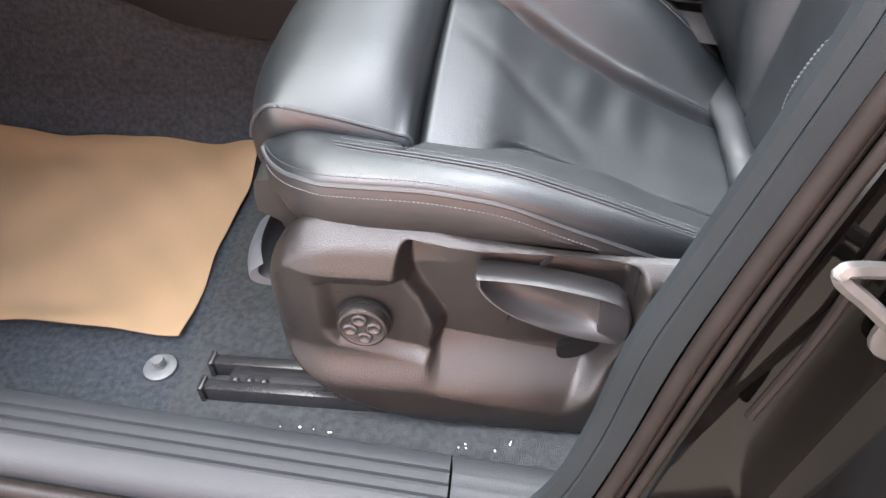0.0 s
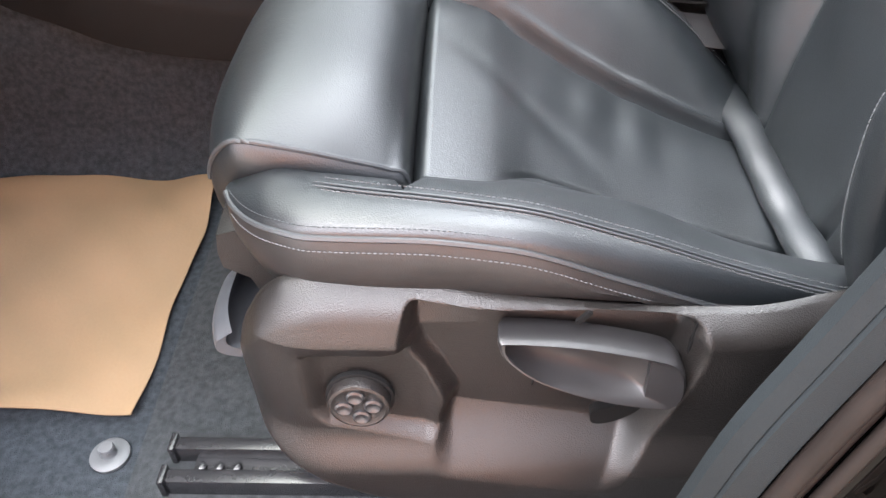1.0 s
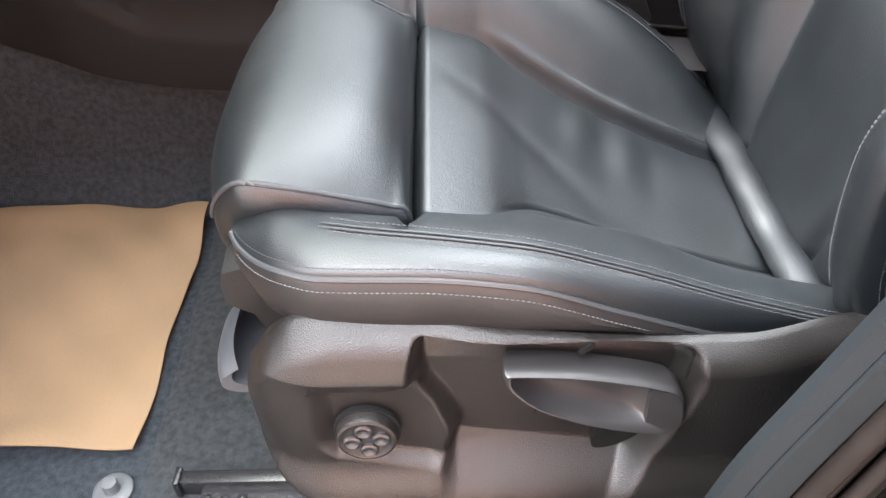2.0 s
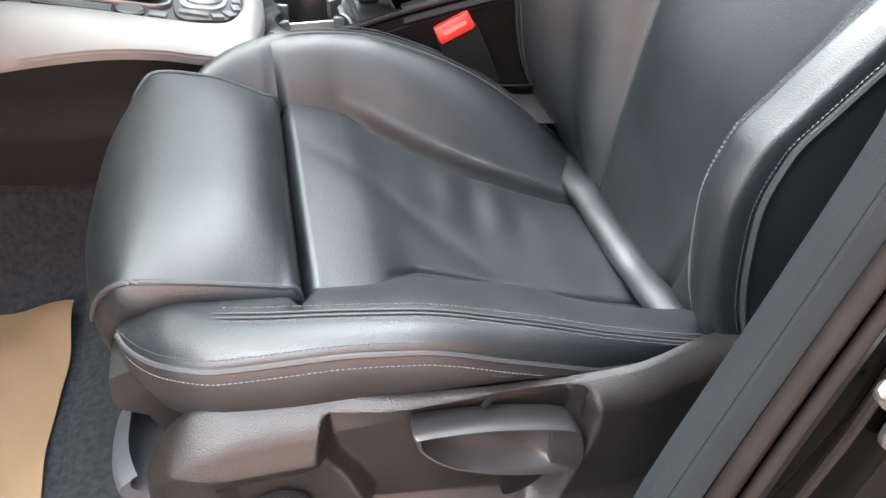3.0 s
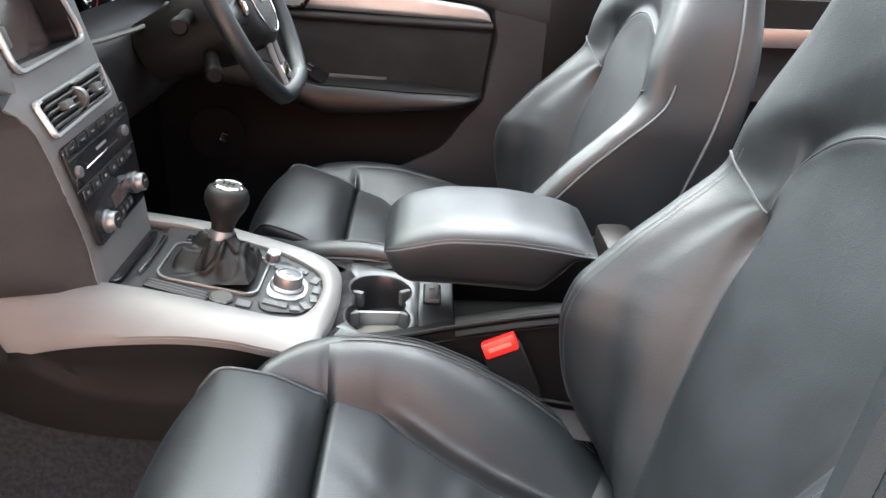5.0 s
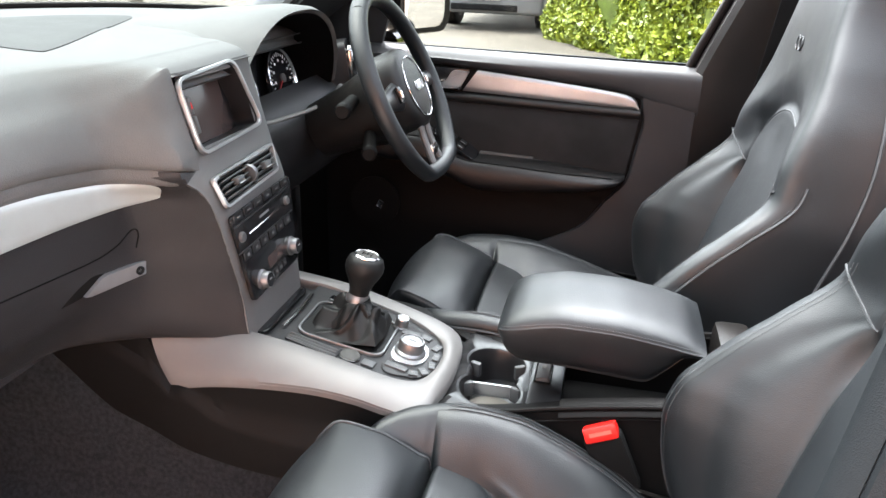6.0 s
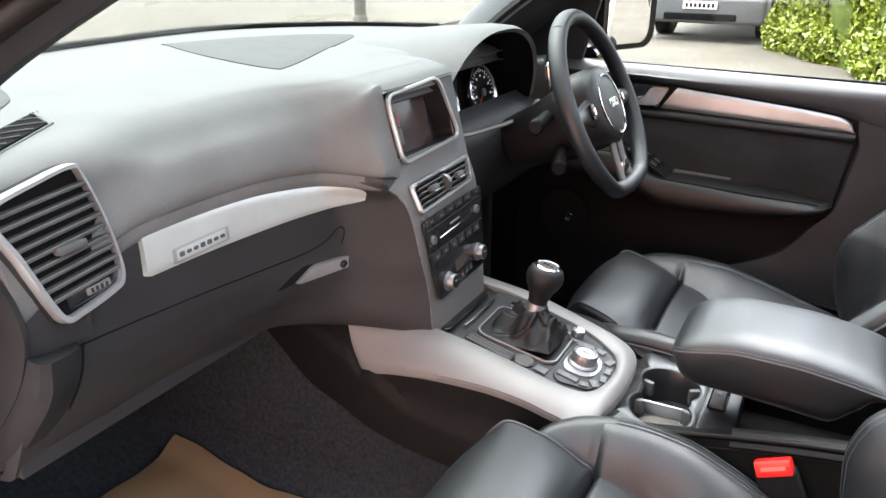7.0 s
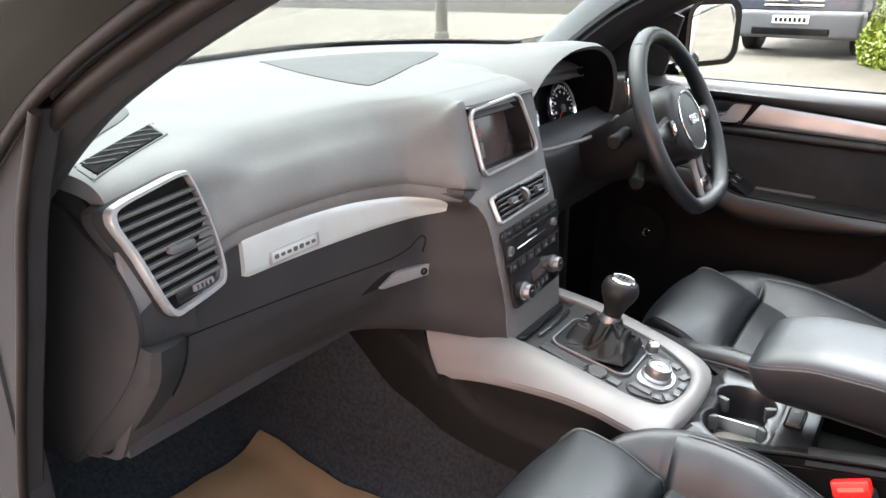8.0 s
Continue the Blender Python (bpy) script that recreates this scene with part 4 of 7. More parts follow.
        part("stitching", stitches(on_back(sign * (half(z) - 0.040), z, 0.0012), (-1, 0, 0.3)), STITCH, seat, kind="stuff")
        q = at(xe(z) + 0.028, sign * (half(z) - 0.0008), z)
        part("piping", tube(q, 0.0026, 6), PIPING, seat)
        part("stitching", stitches(at(xe(z) + 0.022, sign * (half(z) - 0.0018), z), (-0.6, s * sign * 0.8, 0), r=0.0007), PIPING, seat, kind="stuff")
        part("stitching", stitches(on_back(sign * (half(z) - 0.034), z, 0.0012), (-1, 0, 0.3)), STITCH, seat, kind="stuff")
        z2 = np.linspace(0.62, 1.30, 40)
        part("piping", tube(at(xc(z2) + thick(z2) * 0.62, sign * (half(z2) + 0.0005), z2), 0.0028, 6), PIPING, seat)
        # dark seams: from the outer edge down to the point, then up over the insert
        vz = [(half(1.02) - 0.020, 1.018), (0.19, 0.998), (0.148, 0.973)]
        sv = spline(vz, 40)
        part("seam", tube(on_back(sign * sv[:, 0], sv[:, 1], 0.0002), 0.0016, 6), PIPING, seat)
    va = 0.144 * np.sin(np.linspace(-math.pi / 2, math.pi / 2, 61))
    part("seam", tube(on_back(va, arch(np.abs(va)) + 0.001, 0.0004), 0.0014, 6), PIPING, seat)
    # small embossed emblem
    o = Vector(on_back(np.array(0.02), np.array(1.205))) + Vector((-0.0005, 0, 0))
    m = axes(o, (0, s, 0), (0.12, 0, 1)) @ pose(0, 0, 0.0, 0, 180 if s < 0 else 0, 0)
    for k in range(2):
        ring = [(0.008 + 0.022 * k + 0.009 * math.cos(a), 0.011 * math.sin(a)) for a in np.linspace(0, 2 * math.pi, 18, endpoint=False)]
        part("emblem", tube([m @ Vector((x, y, 0)) for x, y in ring], 0.0018, 6, closed=True), PIPING, seat, "embossed plain emblem")

    # plastic side trims
    def top_line(x):
        return curve1(x, (0.052, 0.057, 0.068, 0.085, 0.104, 0.13, 0.17, 0.21, 0.286, 0.364, 0.45, 0.60), (0.590, 0.612, 0.638, 0.663, 0.676, 0.682, 0.683, 0.680, 0.671, 0.663, 0.664, 0.668))

    def low_line(x):
        return curve1(x, (0.052, 0.057, 0.068, 0.085, 0.1085, 0.13, 0.157, 0.207, 0.28, 0.60), (0.560, 0.530, 0.506, 0.490, 0.476, 0.464, 0.450, 0.438, 0.433, 0.432))

    nx, nz = (330, 220) if mine else (110, 70)
    xs = 0.052 + 0.548 * (np.linspace(0, 1, nx) ** 1.25)
    ts = np.linspace(0, 1, nz)
    X = np.repeat(xs[:, None], nz, 1)
    L, U = low_line(X), top_line(X)
    Z = L + (U - L) * ts[None, :]

    def relief(x, z):
        ridge = curve1(x, (0.05, 0.11, 0.20, 0.35, 0.60), (0.520, 0.512, 0.500, 0.478, 0.470))
        ledge = curve1(x, (0.05, 0.20, 0.243, 0.35, 0.60), (0.566, 0.557, 0.549, 0.533, 0.527))
        left = curve1(z, (0.48, 0.54, 0.571, 0.60, 0.631, 0.660, 0.680), (0.200, 0.199, 0.205, 0.193, 0.177, 0.183, 0.190))
        wide = curve1(z, (0.48, 0.571, 0.623, 0.66, 0.68), (0.022, 0.021, 0.026, 0.014, 0.010))
        right = curve1(z, (0.46, 0.53, 0.60, 0.635, 0.67), (0.345, 0.372, 0.394, 0.400, 0.394))
        pocket = smooth01((x - left) / wide) * smooth01((right - x) / 0.020)
        floor = np.clip((z - ridge) / (ledge - ridge), 0, 1) ** 1.1 * smooth01((0.6755 - 0.07 * (x - 0.2) - z) / 0.010)
        lip = 0.556 - 0.20 * np.clip(x - 0.126, 0, 0.09) + 0.9 * np.clip(0.124 - x, 0, 0.03)
        well = smooth01((x - 0.106) / 0.020) * smooth01((z - lip + 0.012) / 0.015) * smooth01((0.632 - z + 0.35 * np.clip(x - 0.170, 0, 0.02)) / 0.007) * smooth01((0.228 - x) / 0.016)
        soft = smooth01((x - 0.085) / 0.05) * smooth01((0.648 - z) / 0.02) * smooth01((z - 0.505) / 0.03) * smooth01((0.215 - x) / 0.02)
        deep, shallow = 0.029 * pocket * floor, 0.0095 * well + 0.005 * soft
        return 0.5 * (deep + shallow + np.sqrt((deep - shallow) ** 2 + 0.003 ** 2)) - 0.0015

    edge = np.minimum(np.minimum(Z - L, U - Z), (X - 0.048) * 0.8)
    round_off = 0.018 * np.clip(1 - edge / 0.022, 0, 1) ** 2
    bulge = 0.013 * smooth01((0.545 - Z) / 0.045) - 0.004 * smooth01((0.47 - Z) / 0.03) - 0.42 * np.clip(Z - 0.642, 0, 1) * smooth01((0.26 - X) / 0.10)
    front_in = 0.034 * np.clip((0.130 - X) / 0.08, 0, 1) ** 2
    for sign in (1, -1):
        D = 0.286 + bulge - round_off - front_in - (relief(X, Z) if sign > 0 else 0.006 * relief(X, Z)) - (0.035 if sign < 0 else 0)
        D = D - 0.018 * smooth01((X - 0.42) / 0.10)
        part("side_trim", plate(at(X, sign * D, Z), at(X, sign * (D - 0.006), Z)), PLASTIC, seat, "grained black plastic side trim")
    if mine:
        # no hole here: a raised near-black plate carries the opening's shade
        part("opening_shade", prism(spline([(0.330, 0.546), (0.344, 0.553), (0.362, 0.560), (0.367, 0.552), (0.356, 0.539), (0.342, 0.531), (0.331, 0.532)], 40, True), 0.008, axes((dx, yc + s * 0.2590, 0), (1, 0, 0), (0, 0, 1))), DARK, seat, "near-black plate painted as the shaded opening below the lever")
        # lumbar switch
        m = axes((0.150 + dx, yc + s * 0.2765, 0.580), (1, 0, 0), (0, 0.06, 1))
        part("switch_gap", lathe([(0.0262, 0.0), (0.0262, 0.0040), (0.020, 0.0044), (0.001, 0.0044)], m, 36), DARK, seat)
        sw = part("lumbar_switch", lathe([(0.0238, -0.004), (0.0238, 0.0105), (0.0228, 0.0130), (0.0205, 0.0138), (0.0185, 0.0126), (0.004, 0.0118)], m, 40), PLASTIC, seat, "round black lumbar switch")
        for k in range(4):
            a = math.radians(90 * k + 8)
            part("button", lathe([(0.0074, 0.0112), (0.0070, 0.0140), (0.0054, 0.0150), (0.0030, 0.0138), (0.0006, 0.0132)],
                                 m @ Matrix.Translation((0.0112 * math.cos(a), 0.0112 * math.sin(a), 0)), 18), PLASTIC_SMOOTH, sw)
        # height lever, a scooped paddle
        out = np.array(spline([(0.252, 0.648), (0.260, 0.651), (0.310, 0.647), (0.366, 0.635), (0.382, 0.625), (0.388, 0.606), (0.386, 0.589), (0.374, 0.584),
                               (0.333, 0.592), (0.283, 0.612), (0.258, 0.633)], 90, True))
        cen = np.array((0.318, 0.620))
        rows = []

        def off(q):
            return -0.10 * np.clip(q[:, 0] - 0.375, 0, 1) - 0.12 * np.clip(q[:, 1] - 0.60, 0, 1)
        for k, d in ((0.95, 0.2665), (0.99, 0.2735), (1.0, 0.286), (0.985, 0.2905), (0.96, 0.2922), (0.925, 0.2918)):
            q = cen + (out - cen) * k
            rows.append(at(q[:, 0], d + off(q), q[:, 1]))
        cup_c = np.array((0.310, 0.6220))
        for k, d in ((0.88, 0.2872), (0.80, 0.2810), (0.66, 0.2758), (0.42, 0.2728), (0.18, 0.2718), (0.02, 0.2716)):
            q = cup_c + (out - cen) * np.array((k * 0.94, k * 0.90))
            q[:, 0] = np.minimum(q[:, 0], 0.360)
            rows.append(at(q[:, 0], d + off(q), q[:, 1]))
        part("height_lever", grid(np.array(rows), False, True, cap=True), LEVER_BLACK, seat, "smooth scooped black plastic height lever")
        part("lever_pivot", box((0.018, 0.034, 0.030), Matrix.Translation((0.376 + dx, yc + s * 0.263, 0.606)), 0.006), LEVER_BLACK, seat)
        # near-black plate for the shade in the slot at the lever's end
        part("lever_slot_shade", prism(rounded(0.020, 0.040, 0.006), 0.004, axes((0.398 + dx, yc + s * 0.268, 0.640), (1, 0, 0), (0, 0, 1))), DARK, seat)
        part("clip_notch", prism([(0.306, 0.656), (0.314, 0.666), (0.317, 0.664), (0.309, 0.654)], 0.003, axes((dx, yc + s * 0.2680, 0), (1, 0, 0), (0, 0, 1))), DARK, seat)
        part("pocket_joint", tube(at(np.array((0.292, 0.284, 0.281)), 0.2600, np.array((0.604, 0.585, 0.572))), 0.0009, 6), DARK, seat)
        # release lever below the front edge: an upright scooped tongue
        prof = spline([(0.031, 0.609), (0.026, 0.603), (0.0235, 0.592), (0.027, 0.583), (0.040, 0.577), (0.065, 0.578), (0.10, 0.584)], 24)
        vs2 = np.linspace(0.152, 0.238, 15)
        outer = np.array([at(prof[:, 0] + 0.007 * abs((v - 0.195) / 0.043) ** 3, v, prof[:, 1] - 0.012 * max(0.0, (abs(v - 0.195) / 0.043)) ** 3 * np.clip((prof[:, 1] - 0.575) / 0.037, 0, 1)) for v in vs2])
        part("slide_lever", plate(outer, outer + np.array((0.010, 0, 0.008))), LEVER, seat, "grey plastic scooped slide lever")
    # front apron and frame below the cushion
    vs = np.linspace(-0.168, 0.194, 17)
    rows = []
    for x, z in ((0.048, 0.672), (0.034, 0.668), (0.031, 0.650), (0.032, 0.634), (0.052, 0.622), (0.068, 0.575), (0.12, 0.53), (0.14, 0.60), (0.10, 0.66)):
        rows.append(at(x + 0.6 * np.abs(vs) ** 3, vs, z))
    part("front_apron", grid(np.swapaxes(np.array(rows), 0, 1), False, True, cap=True), PLASTIC, seat, "black plastic apron under the cushion")
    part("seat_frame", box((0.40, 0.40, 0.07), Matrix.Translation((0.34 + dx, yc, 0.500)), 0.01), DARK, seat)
    # seat rails on the floor
    for v in (0.243, 0.276, -0.20):
        r = part("seat_rail", box((0.62, 0.014, 0.024), Matrix.Translation((0.276 + dx, yc + s * v, 0.448)), 0.003), RAIL, seat, "black painted steel slide rail")
        part("rail_end", box((0.006, 0.019, 0.029), Matrix.Translation((-0.036 + dx, yc + s * v, 0.448)), 0.002), RAIL, r)
    part("rail_channel", box((0.60, 0.030, 0.012), Matrix.Translation((0.284 + dx, yc + s * 0.2595, 0.440)), 0.002), RAIL, seat)
    if mine:
        for k in range(3):
            part("rail_bolt", lathe([(0.0045, 0), (0.0045, 0.003), (0.003, 0.004)], Matrix.Translation((-0.008 + 0.016 * k + dx, yc + s * 0.2595, 0.446)), 12), RAIL, seat)
    # belt buckle on the tunnel side
    b = Matrix.Translation((0.424 + dx, yc - s * 0.232, 0.698)) @ pose(0, 0, 0, 0, -24, 0)
    bk = part("belt_buckle", box((0.052, 0.022, 0.088), b, 0.005), DARK, seat, "black belt buckle")
    rb = part("release_button", box((0.046, 0.020, 0.022), b @ pose(0, 0, 0.048, 18 * s, 0, 0), 0.004), RED, bk, "red release button")
    part("button_mark", box((0.030, 0.0006, 0.005), b @ pose(0, 0, 0.048, 18 * s, 0, 0) @ Matrix.Translation((0, s * 0.0103, 0.0)), 0, 1), RED_LIGHT, rb)
    part("buckle_stalk", box((0.03, 0.014, 0.14), Matrix.Translation((0.445 + dx, yc - s * 0.238, 0.60)), 0.004), DARK, seat)
    return seat


front_seat(-0.365, -1, 0.0, "black leather sports seat with grey stitching and plastic side trim", True)
front_seat(0.355, 1, -0.03, "black leather sports seat behind the steering wheel", False)

# ---- dashboard ----
dash = thing("dashboard", "soft black dashboard with silver inlay strip and glovebox", "dashboard", kind="")


def face_x(y):
    """How far the dashboard's face reaches to the rear along the car's width."""
    return curve1(y, (-0.72, -0.60, -0.45, -0.30, -0.20, -0.15, -0.12, 0.12, 0.15, 0.20, 0.72), (-0.262, -0.264, -0.260, -0.245, -0.222, -0.198, -0.178, -0.172, -0.20, -0.24, -0.27))


def edge_x(y):
    return curve1(y, (-0.72, -0.45, -0.20, 0.05, 0.30, 0.50, 0.72), (-0.58, -0.68, -0.74, -0.75, -0.70, -0.62, -0.52))


def top_z(y):
    return curve1(y, (-0.72, -0.5, -0.2, 0.1, 0.4, 0.72), (1.172, 1.188, 1.198, 1.200, 1.192, 1.172))


def crease_z(y):
    return curve1(y, (-0.72, -0.62, -0.50, -0.35, -0.24, -0.17, -0.135, -0.122), (1.000, 1.035, 1.078, 1.082, 1.074, 1.061, 1.050, 1.044))


def stack_x(z):
    """Face of the centre stack, leaning forward towards its top."""
    return curve1(z, (0.76, 0.86, 0.94, 1.00, 1.05, 1.17), (-0.106, -0.112, -0.120, -0.128, -0.145, -0.176))


def stack_end(z):
    """Near edge of the stack's face, drawing in towards its foot."""
    return curve1(z, (0.76, 0.86, 0.93, 0.98, 1.01, 1.03, 1.045, 1.06, 1.18), (-0.104, -0.110, -0.124, -0.134, -0.142, -0.151, -0.170, -0.180, -0.180))


def sweep(y, z):
    """How far the passenger's side has swept out to the face of the centre stack."""
    width = 0.060 + 0.06 * np.clip(1.02 - z, 0.0, 0.24)
    return np.clip((y - stack_end(z)) / width + 1, 0, 1) ** 2.2


# upper pad over the passenger's side and the centre
ys = np.concatenate((np.linspace(-0.664, -0.20, 44), np.linspace(-0.19, -0.136, 20)))
rows = []
for y in ys:
    f, e, t, c = float(face_x(y)), float(edge_x(y)), float(top_z(y)), float(crease_z(y))
    pr = [(e, t + 0.014), (e + 0.06, t + 0.012), (0.55 * e + 0.45 * f, t + 0.006), (f - 0.10, t - 0.004), (f - 0.056, t - 0.016), (f - 0.026, t - 0.042),
          (f - 0.006, 0.55 * (t - 0.02) + 0.45 * c), (f + 0.008, c + 0.018), (f + 0.004, c + 0.003), (f - 0.010, c), (f - 0.03, c + 0.002)]
    flat = float(smooth01((-0.44 - y) / 0.10))
    for k, (d, h) in ((4, (0.016, 0.005)), (5, (0.014, 0.010)), (6, (0.002, 0.002))):
        pr[k] = (pr[k][0] + d * flat, pr[k][1] + h * flat)
    tight = float(smooth01((y + 0.22) / 0.08))
    for k, (x, z) in ((3, (f - 0.08, t - 0.002)), (4, (f - 0.040, t - 0.006)), (5, (f - 0.014, t - 0.013)), (6, (f + 0.001, t - 0.024))):
        pr[k] = (pr[k][0] + (x - pr[k][0]) * tight, pr[k][1] + (z - pr[k][1]) * tight)
    pr[7], pr[8] = (pr[7][0] - 0.008 * tight, pr[7][1]), (pr[8][0] - 0.005 * tight, pr[8][1])
    q = spline(pr, 46)
    swing = smooth01((y + 0.245) / 0.105)
    lean = stack_x(np.minimum(q[:, 1], 1.17)) - stack_x(1.17)
    out = (-0.1772 - f + lean) * swing * smooth01((q[:, 0] - e) / (f - e))
    fold = (stack_x(c) - 0.004 - f) * sweep(y, c - 0.012)
    w = smooth01((q[:, 1] - c - 0.006) / 0.055)
    q[:, 0] += w * out + (1 - w) * fold
    rows.append(np.stack((q[:, 0], np.full(46, y), q[:, 1]), -1))
P = np.array(rows)
PAD = [P]
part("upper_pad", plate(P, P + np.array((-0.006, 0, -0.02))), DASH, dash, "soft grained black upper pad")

# pad above the screen and instruments
ys = np.linspace(-0.1365, 0.71, 71)
rows = []
for y in ys:
    e, t = float(edge_x(y)), float(top_z(y))
    f = -0.1772 - 0.10 * float(smooth01((y - 0.086) / 0.014))
    low = 1.182 if y < 0.085 else 1.172 - 0.11 * float(smooth01((y - 0.60) / 0.05))
    pr = [(e, t + 0.014), (e + 0.06, t + 0.012), (0.55 * e + 0.45 * f, t + 0.006), (f - 0.08, t - 0.002), (f - 0.04, t - 0.006), (f - 0.014, t - 0.013), (f + 0.001, t - 0.024), (f + 0.0065, low - 0.006), (f - 0.012, low - 0.014)]
    q = spline(pr, 48)
    rows.append(np.stack((q[:, 0], np.full(48, y), q[:, 1]), -1))
P = np.array(rows)
PAD.append(P)
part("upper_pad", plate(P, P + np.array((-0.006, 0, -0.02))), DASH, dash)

# lower face: recessed band behind the inlay, then the glovebox; shade put into its colour
ys = np.concatenate((np.linspace(-0.664, -0.19, 48), np.linspace(-0.185, -0.102, 24)))
rows = []
for y in ys:
    f, c = float(face_x(y)), float(crease_z(y))
    f = f - 0.006
    b = float(curve1(y, (-0.72, -0.6, -0.3, -0.116), (0.815, 0.820, 0.830, 0.80)))
    bow = float(smooth01((y + 0.26) / 0.14)) * 0.05
    pr = [(f - 0.012, c), (f - 0.002, c - 0.008), (f, max(c - 0.05, 0.985)), (f - 0.004, 0.955), (f - 0.011 + bow * 0.25, 0.925), (f - 0.024 + bow * 0.55, 0.89), (f - 0.046 + bow, b + 0.03), (f - 0.066 + bow, b), (f - 0.10 + bow, b - 0.01)]
    q = spline(pr, 40)
    q[:, 1] = np.minimum(q[:, 1], c)
    k = sweep(y, q[:, 1]) * np.maximum(smooth01((c + 0.004 - q[:, 1]) / 0.014), smooth01((y + 0.212) / 0.03)) * (np.arange(40) < 36)
    q[:, 0] += (stack_x(q[:, 1]) - 0.004 - q[:, 0]) * k
    rows.append(np.stack((q[:, 0], np.full(40, y), q[:, 1]), -1))
low_face = np.array(rows)
part("lower_panel", plate(low_face, low_face + np.array((-0.02, 0, 0.0))), DASH_SHADE, dash, "grained black lower panel and glovebox lid, shade in its colour")
X, Y = np.meshgrid(np.linspace(-0.86, -0.32, 8), np.linspace(-0.66, -0.12, 12), indexing="ij")
Z = np.full_like(X, 0.822) + 0.10 * np.clip(-0.42 - X, 0, 1)
part("underside", plate(np.stack((X, Y, Z), -1), np.stack((X, Y, Z + 0.02), -1)), DASH_SHADE, dash)


def on_face(y, z, lift=0.0):
    """A point of the lower face at that place."""
    y, z = np.broadcast_arrays(np.asarray(y, float), np.asarray(z, float))
    x = np.empty(y.shape)
    for i in np.ndindex(y.shape):
        j = int(np.clip(np.searchsorted(low_face[:, 0, 1], y[i]) - 1, 0, len(low_face) - 2))
        t = (y[i] - low_face[j, 0, 1]) / (low_face[j + 1, 0, 1] - low_face[j, 0, 1])
        a, b = (np.interp(-z[i], -r[2:36, 2], r[2:36, 0]) for r in (low_face[j], low_face[j + 1]))
        x[i] = a + (b - a) * t
    return np.stack((x + lift, y, z), -1)


# silver inlay strip: tall at the door end, running out to a rounded tip
n = 60
y0, y1 = -0.507, -0.174
yy = y0 + (y1 - y0) * (1 - (1 - np.linspace(0, 1, n)) ** 1.3)
u = (yy - y0) / (y1 - y0)
zt = 1.077 - 0.030 * u ** 1.5
zb = 1.014 + 0.003 * u
k = np.clip((1 - u) / 0.09, 0, 1)
tip = np.sqrt(np.clip(1 - (1 - k) ** 2, 0, 1))
k0 = np.clip(u / 0.02, 0, 1)
tip0 = 0.86 + 0.14 * np.sqrt(np.clip(1 - (1 - k0) ** 2, 0, 1))
zm = 0.72 * zb + 0.28 * zt
zt, zb = zm + (zt - zm) * tip * tip0, zm + (zb - zm) * tip * tip0
ts = np.linspace(0, 1, 13)
Zs = zb[:, None] + (zt - zb)[:, None] * ts[None, :]
lift = 0.0045 + 0.003 * (1 - (2 * ts - 1) ** 6)
P = on_face(np.repeat(yy[:, None], 13, 1), Zs) + np.stack((np.repeat(lift[None, :], n, 0), np.zeros((n, 13)), np.zeros((n, 13))), -1)
inlay = part("inlay_strip", plate(P, P - np.array((0.014, 0, 0))), INLAY, dash, "brushed silver inlay strip")
# emblem plate on the strip, lettering shown as bars
m = axes(on_face(-0.426, 1.030, 0.0065), (face_x(-0.38) - face_x(-0.46), 0.08, 0.004), (0, 0, 1))
badge = part("badge", prism(rounded(0.086, 0.019, 0.002, 4), 0.003, m, 0.0008), SATIN, inlay, "small chrome badge with raised bars")
part("badge_field", prism(rounded(0.077, 0.014, 0.002, 4), 0.0010, m @ Matrix.Translation((0, 0, 0.0026)), 0.0003), INLAY, inlay)
for k in range(7):
    part("badge_bar", prism(rounded(0.0072, 0.0046 + 0.0016 * (k in (0, 3, 4)), 0.0018, 4, -0.0315 + 0.0105 * k, 0), 0.0008, m @ Matrix.Translation((0, 0, 0.0036)), 0.0002), PLASTIC_GREY, inlay)

# glovebox seam, catch and recess
zz = spline([(-0.605, 0.970), (-0.45, 0.962), (-0.33, 0.957), (-0.25, 0.957), (-0.21, 0.966), (-0.188, 0.982), (-0.182, 0.974), (-0.184, 0.955)], 60)
part("glovebox_seam", tube(on_face(zz[:, 0], zz[:, 1], 0.0), 0.0011, 6), DARK, dash)
m = axes((-0.238, -0.210, 0.922), (face_x(-0.16) - face_x(-0.26), 0.10, 0.0), (0.10, 0, 1))
rec = spline([(-0.125, -0.010), (-0.09, 0.006), (-0.04, 0.014), (-0.02, 0.010), (-0.05, -0.008), (-0.10, -0.014)], 30, True)
# near-black plate paints the shade of the scoop beside the catch
part("catch_recess_shade", prism(rec, 0.003, m @ Matrix.Translation((0, 0, -0.002)), 0.001), DARK, dash)
ct = part("glovebox_catch", prism([(-0.053, -0.008), (-0.028, 0.010), (-0.022, 0.012), (0.052, 0.013), (0.056, 0.011), (0.050, -0.003), (0.044, -0.007), (-0.046, -0.010)], 0.007, m, 0.002), SATIN, dash, "satin chrome glovebox catch")
part("lock_barrel", lathe([(0.0062, 0.004), (0.0062, 0.009), (0.004, 0.009), (0.003, 0.007)], m @ Matrix.Translation((0.028, 0.002, 0)), 16), GLOSS, ct)

# end cap beside the door opening; same plastic, coloured darker for shade
cap_o = spline([(-0.395, 1.136), (-0.313, 1.106), (-0.268, 1.071), (-0.246, 1.030), (-0.252, 0.992), (-0.285, 0.936), (-0.36, 0.856), (-0.46, 0.775), (-0.49, 0.90), (-0.47, 1.04)], 60, True)
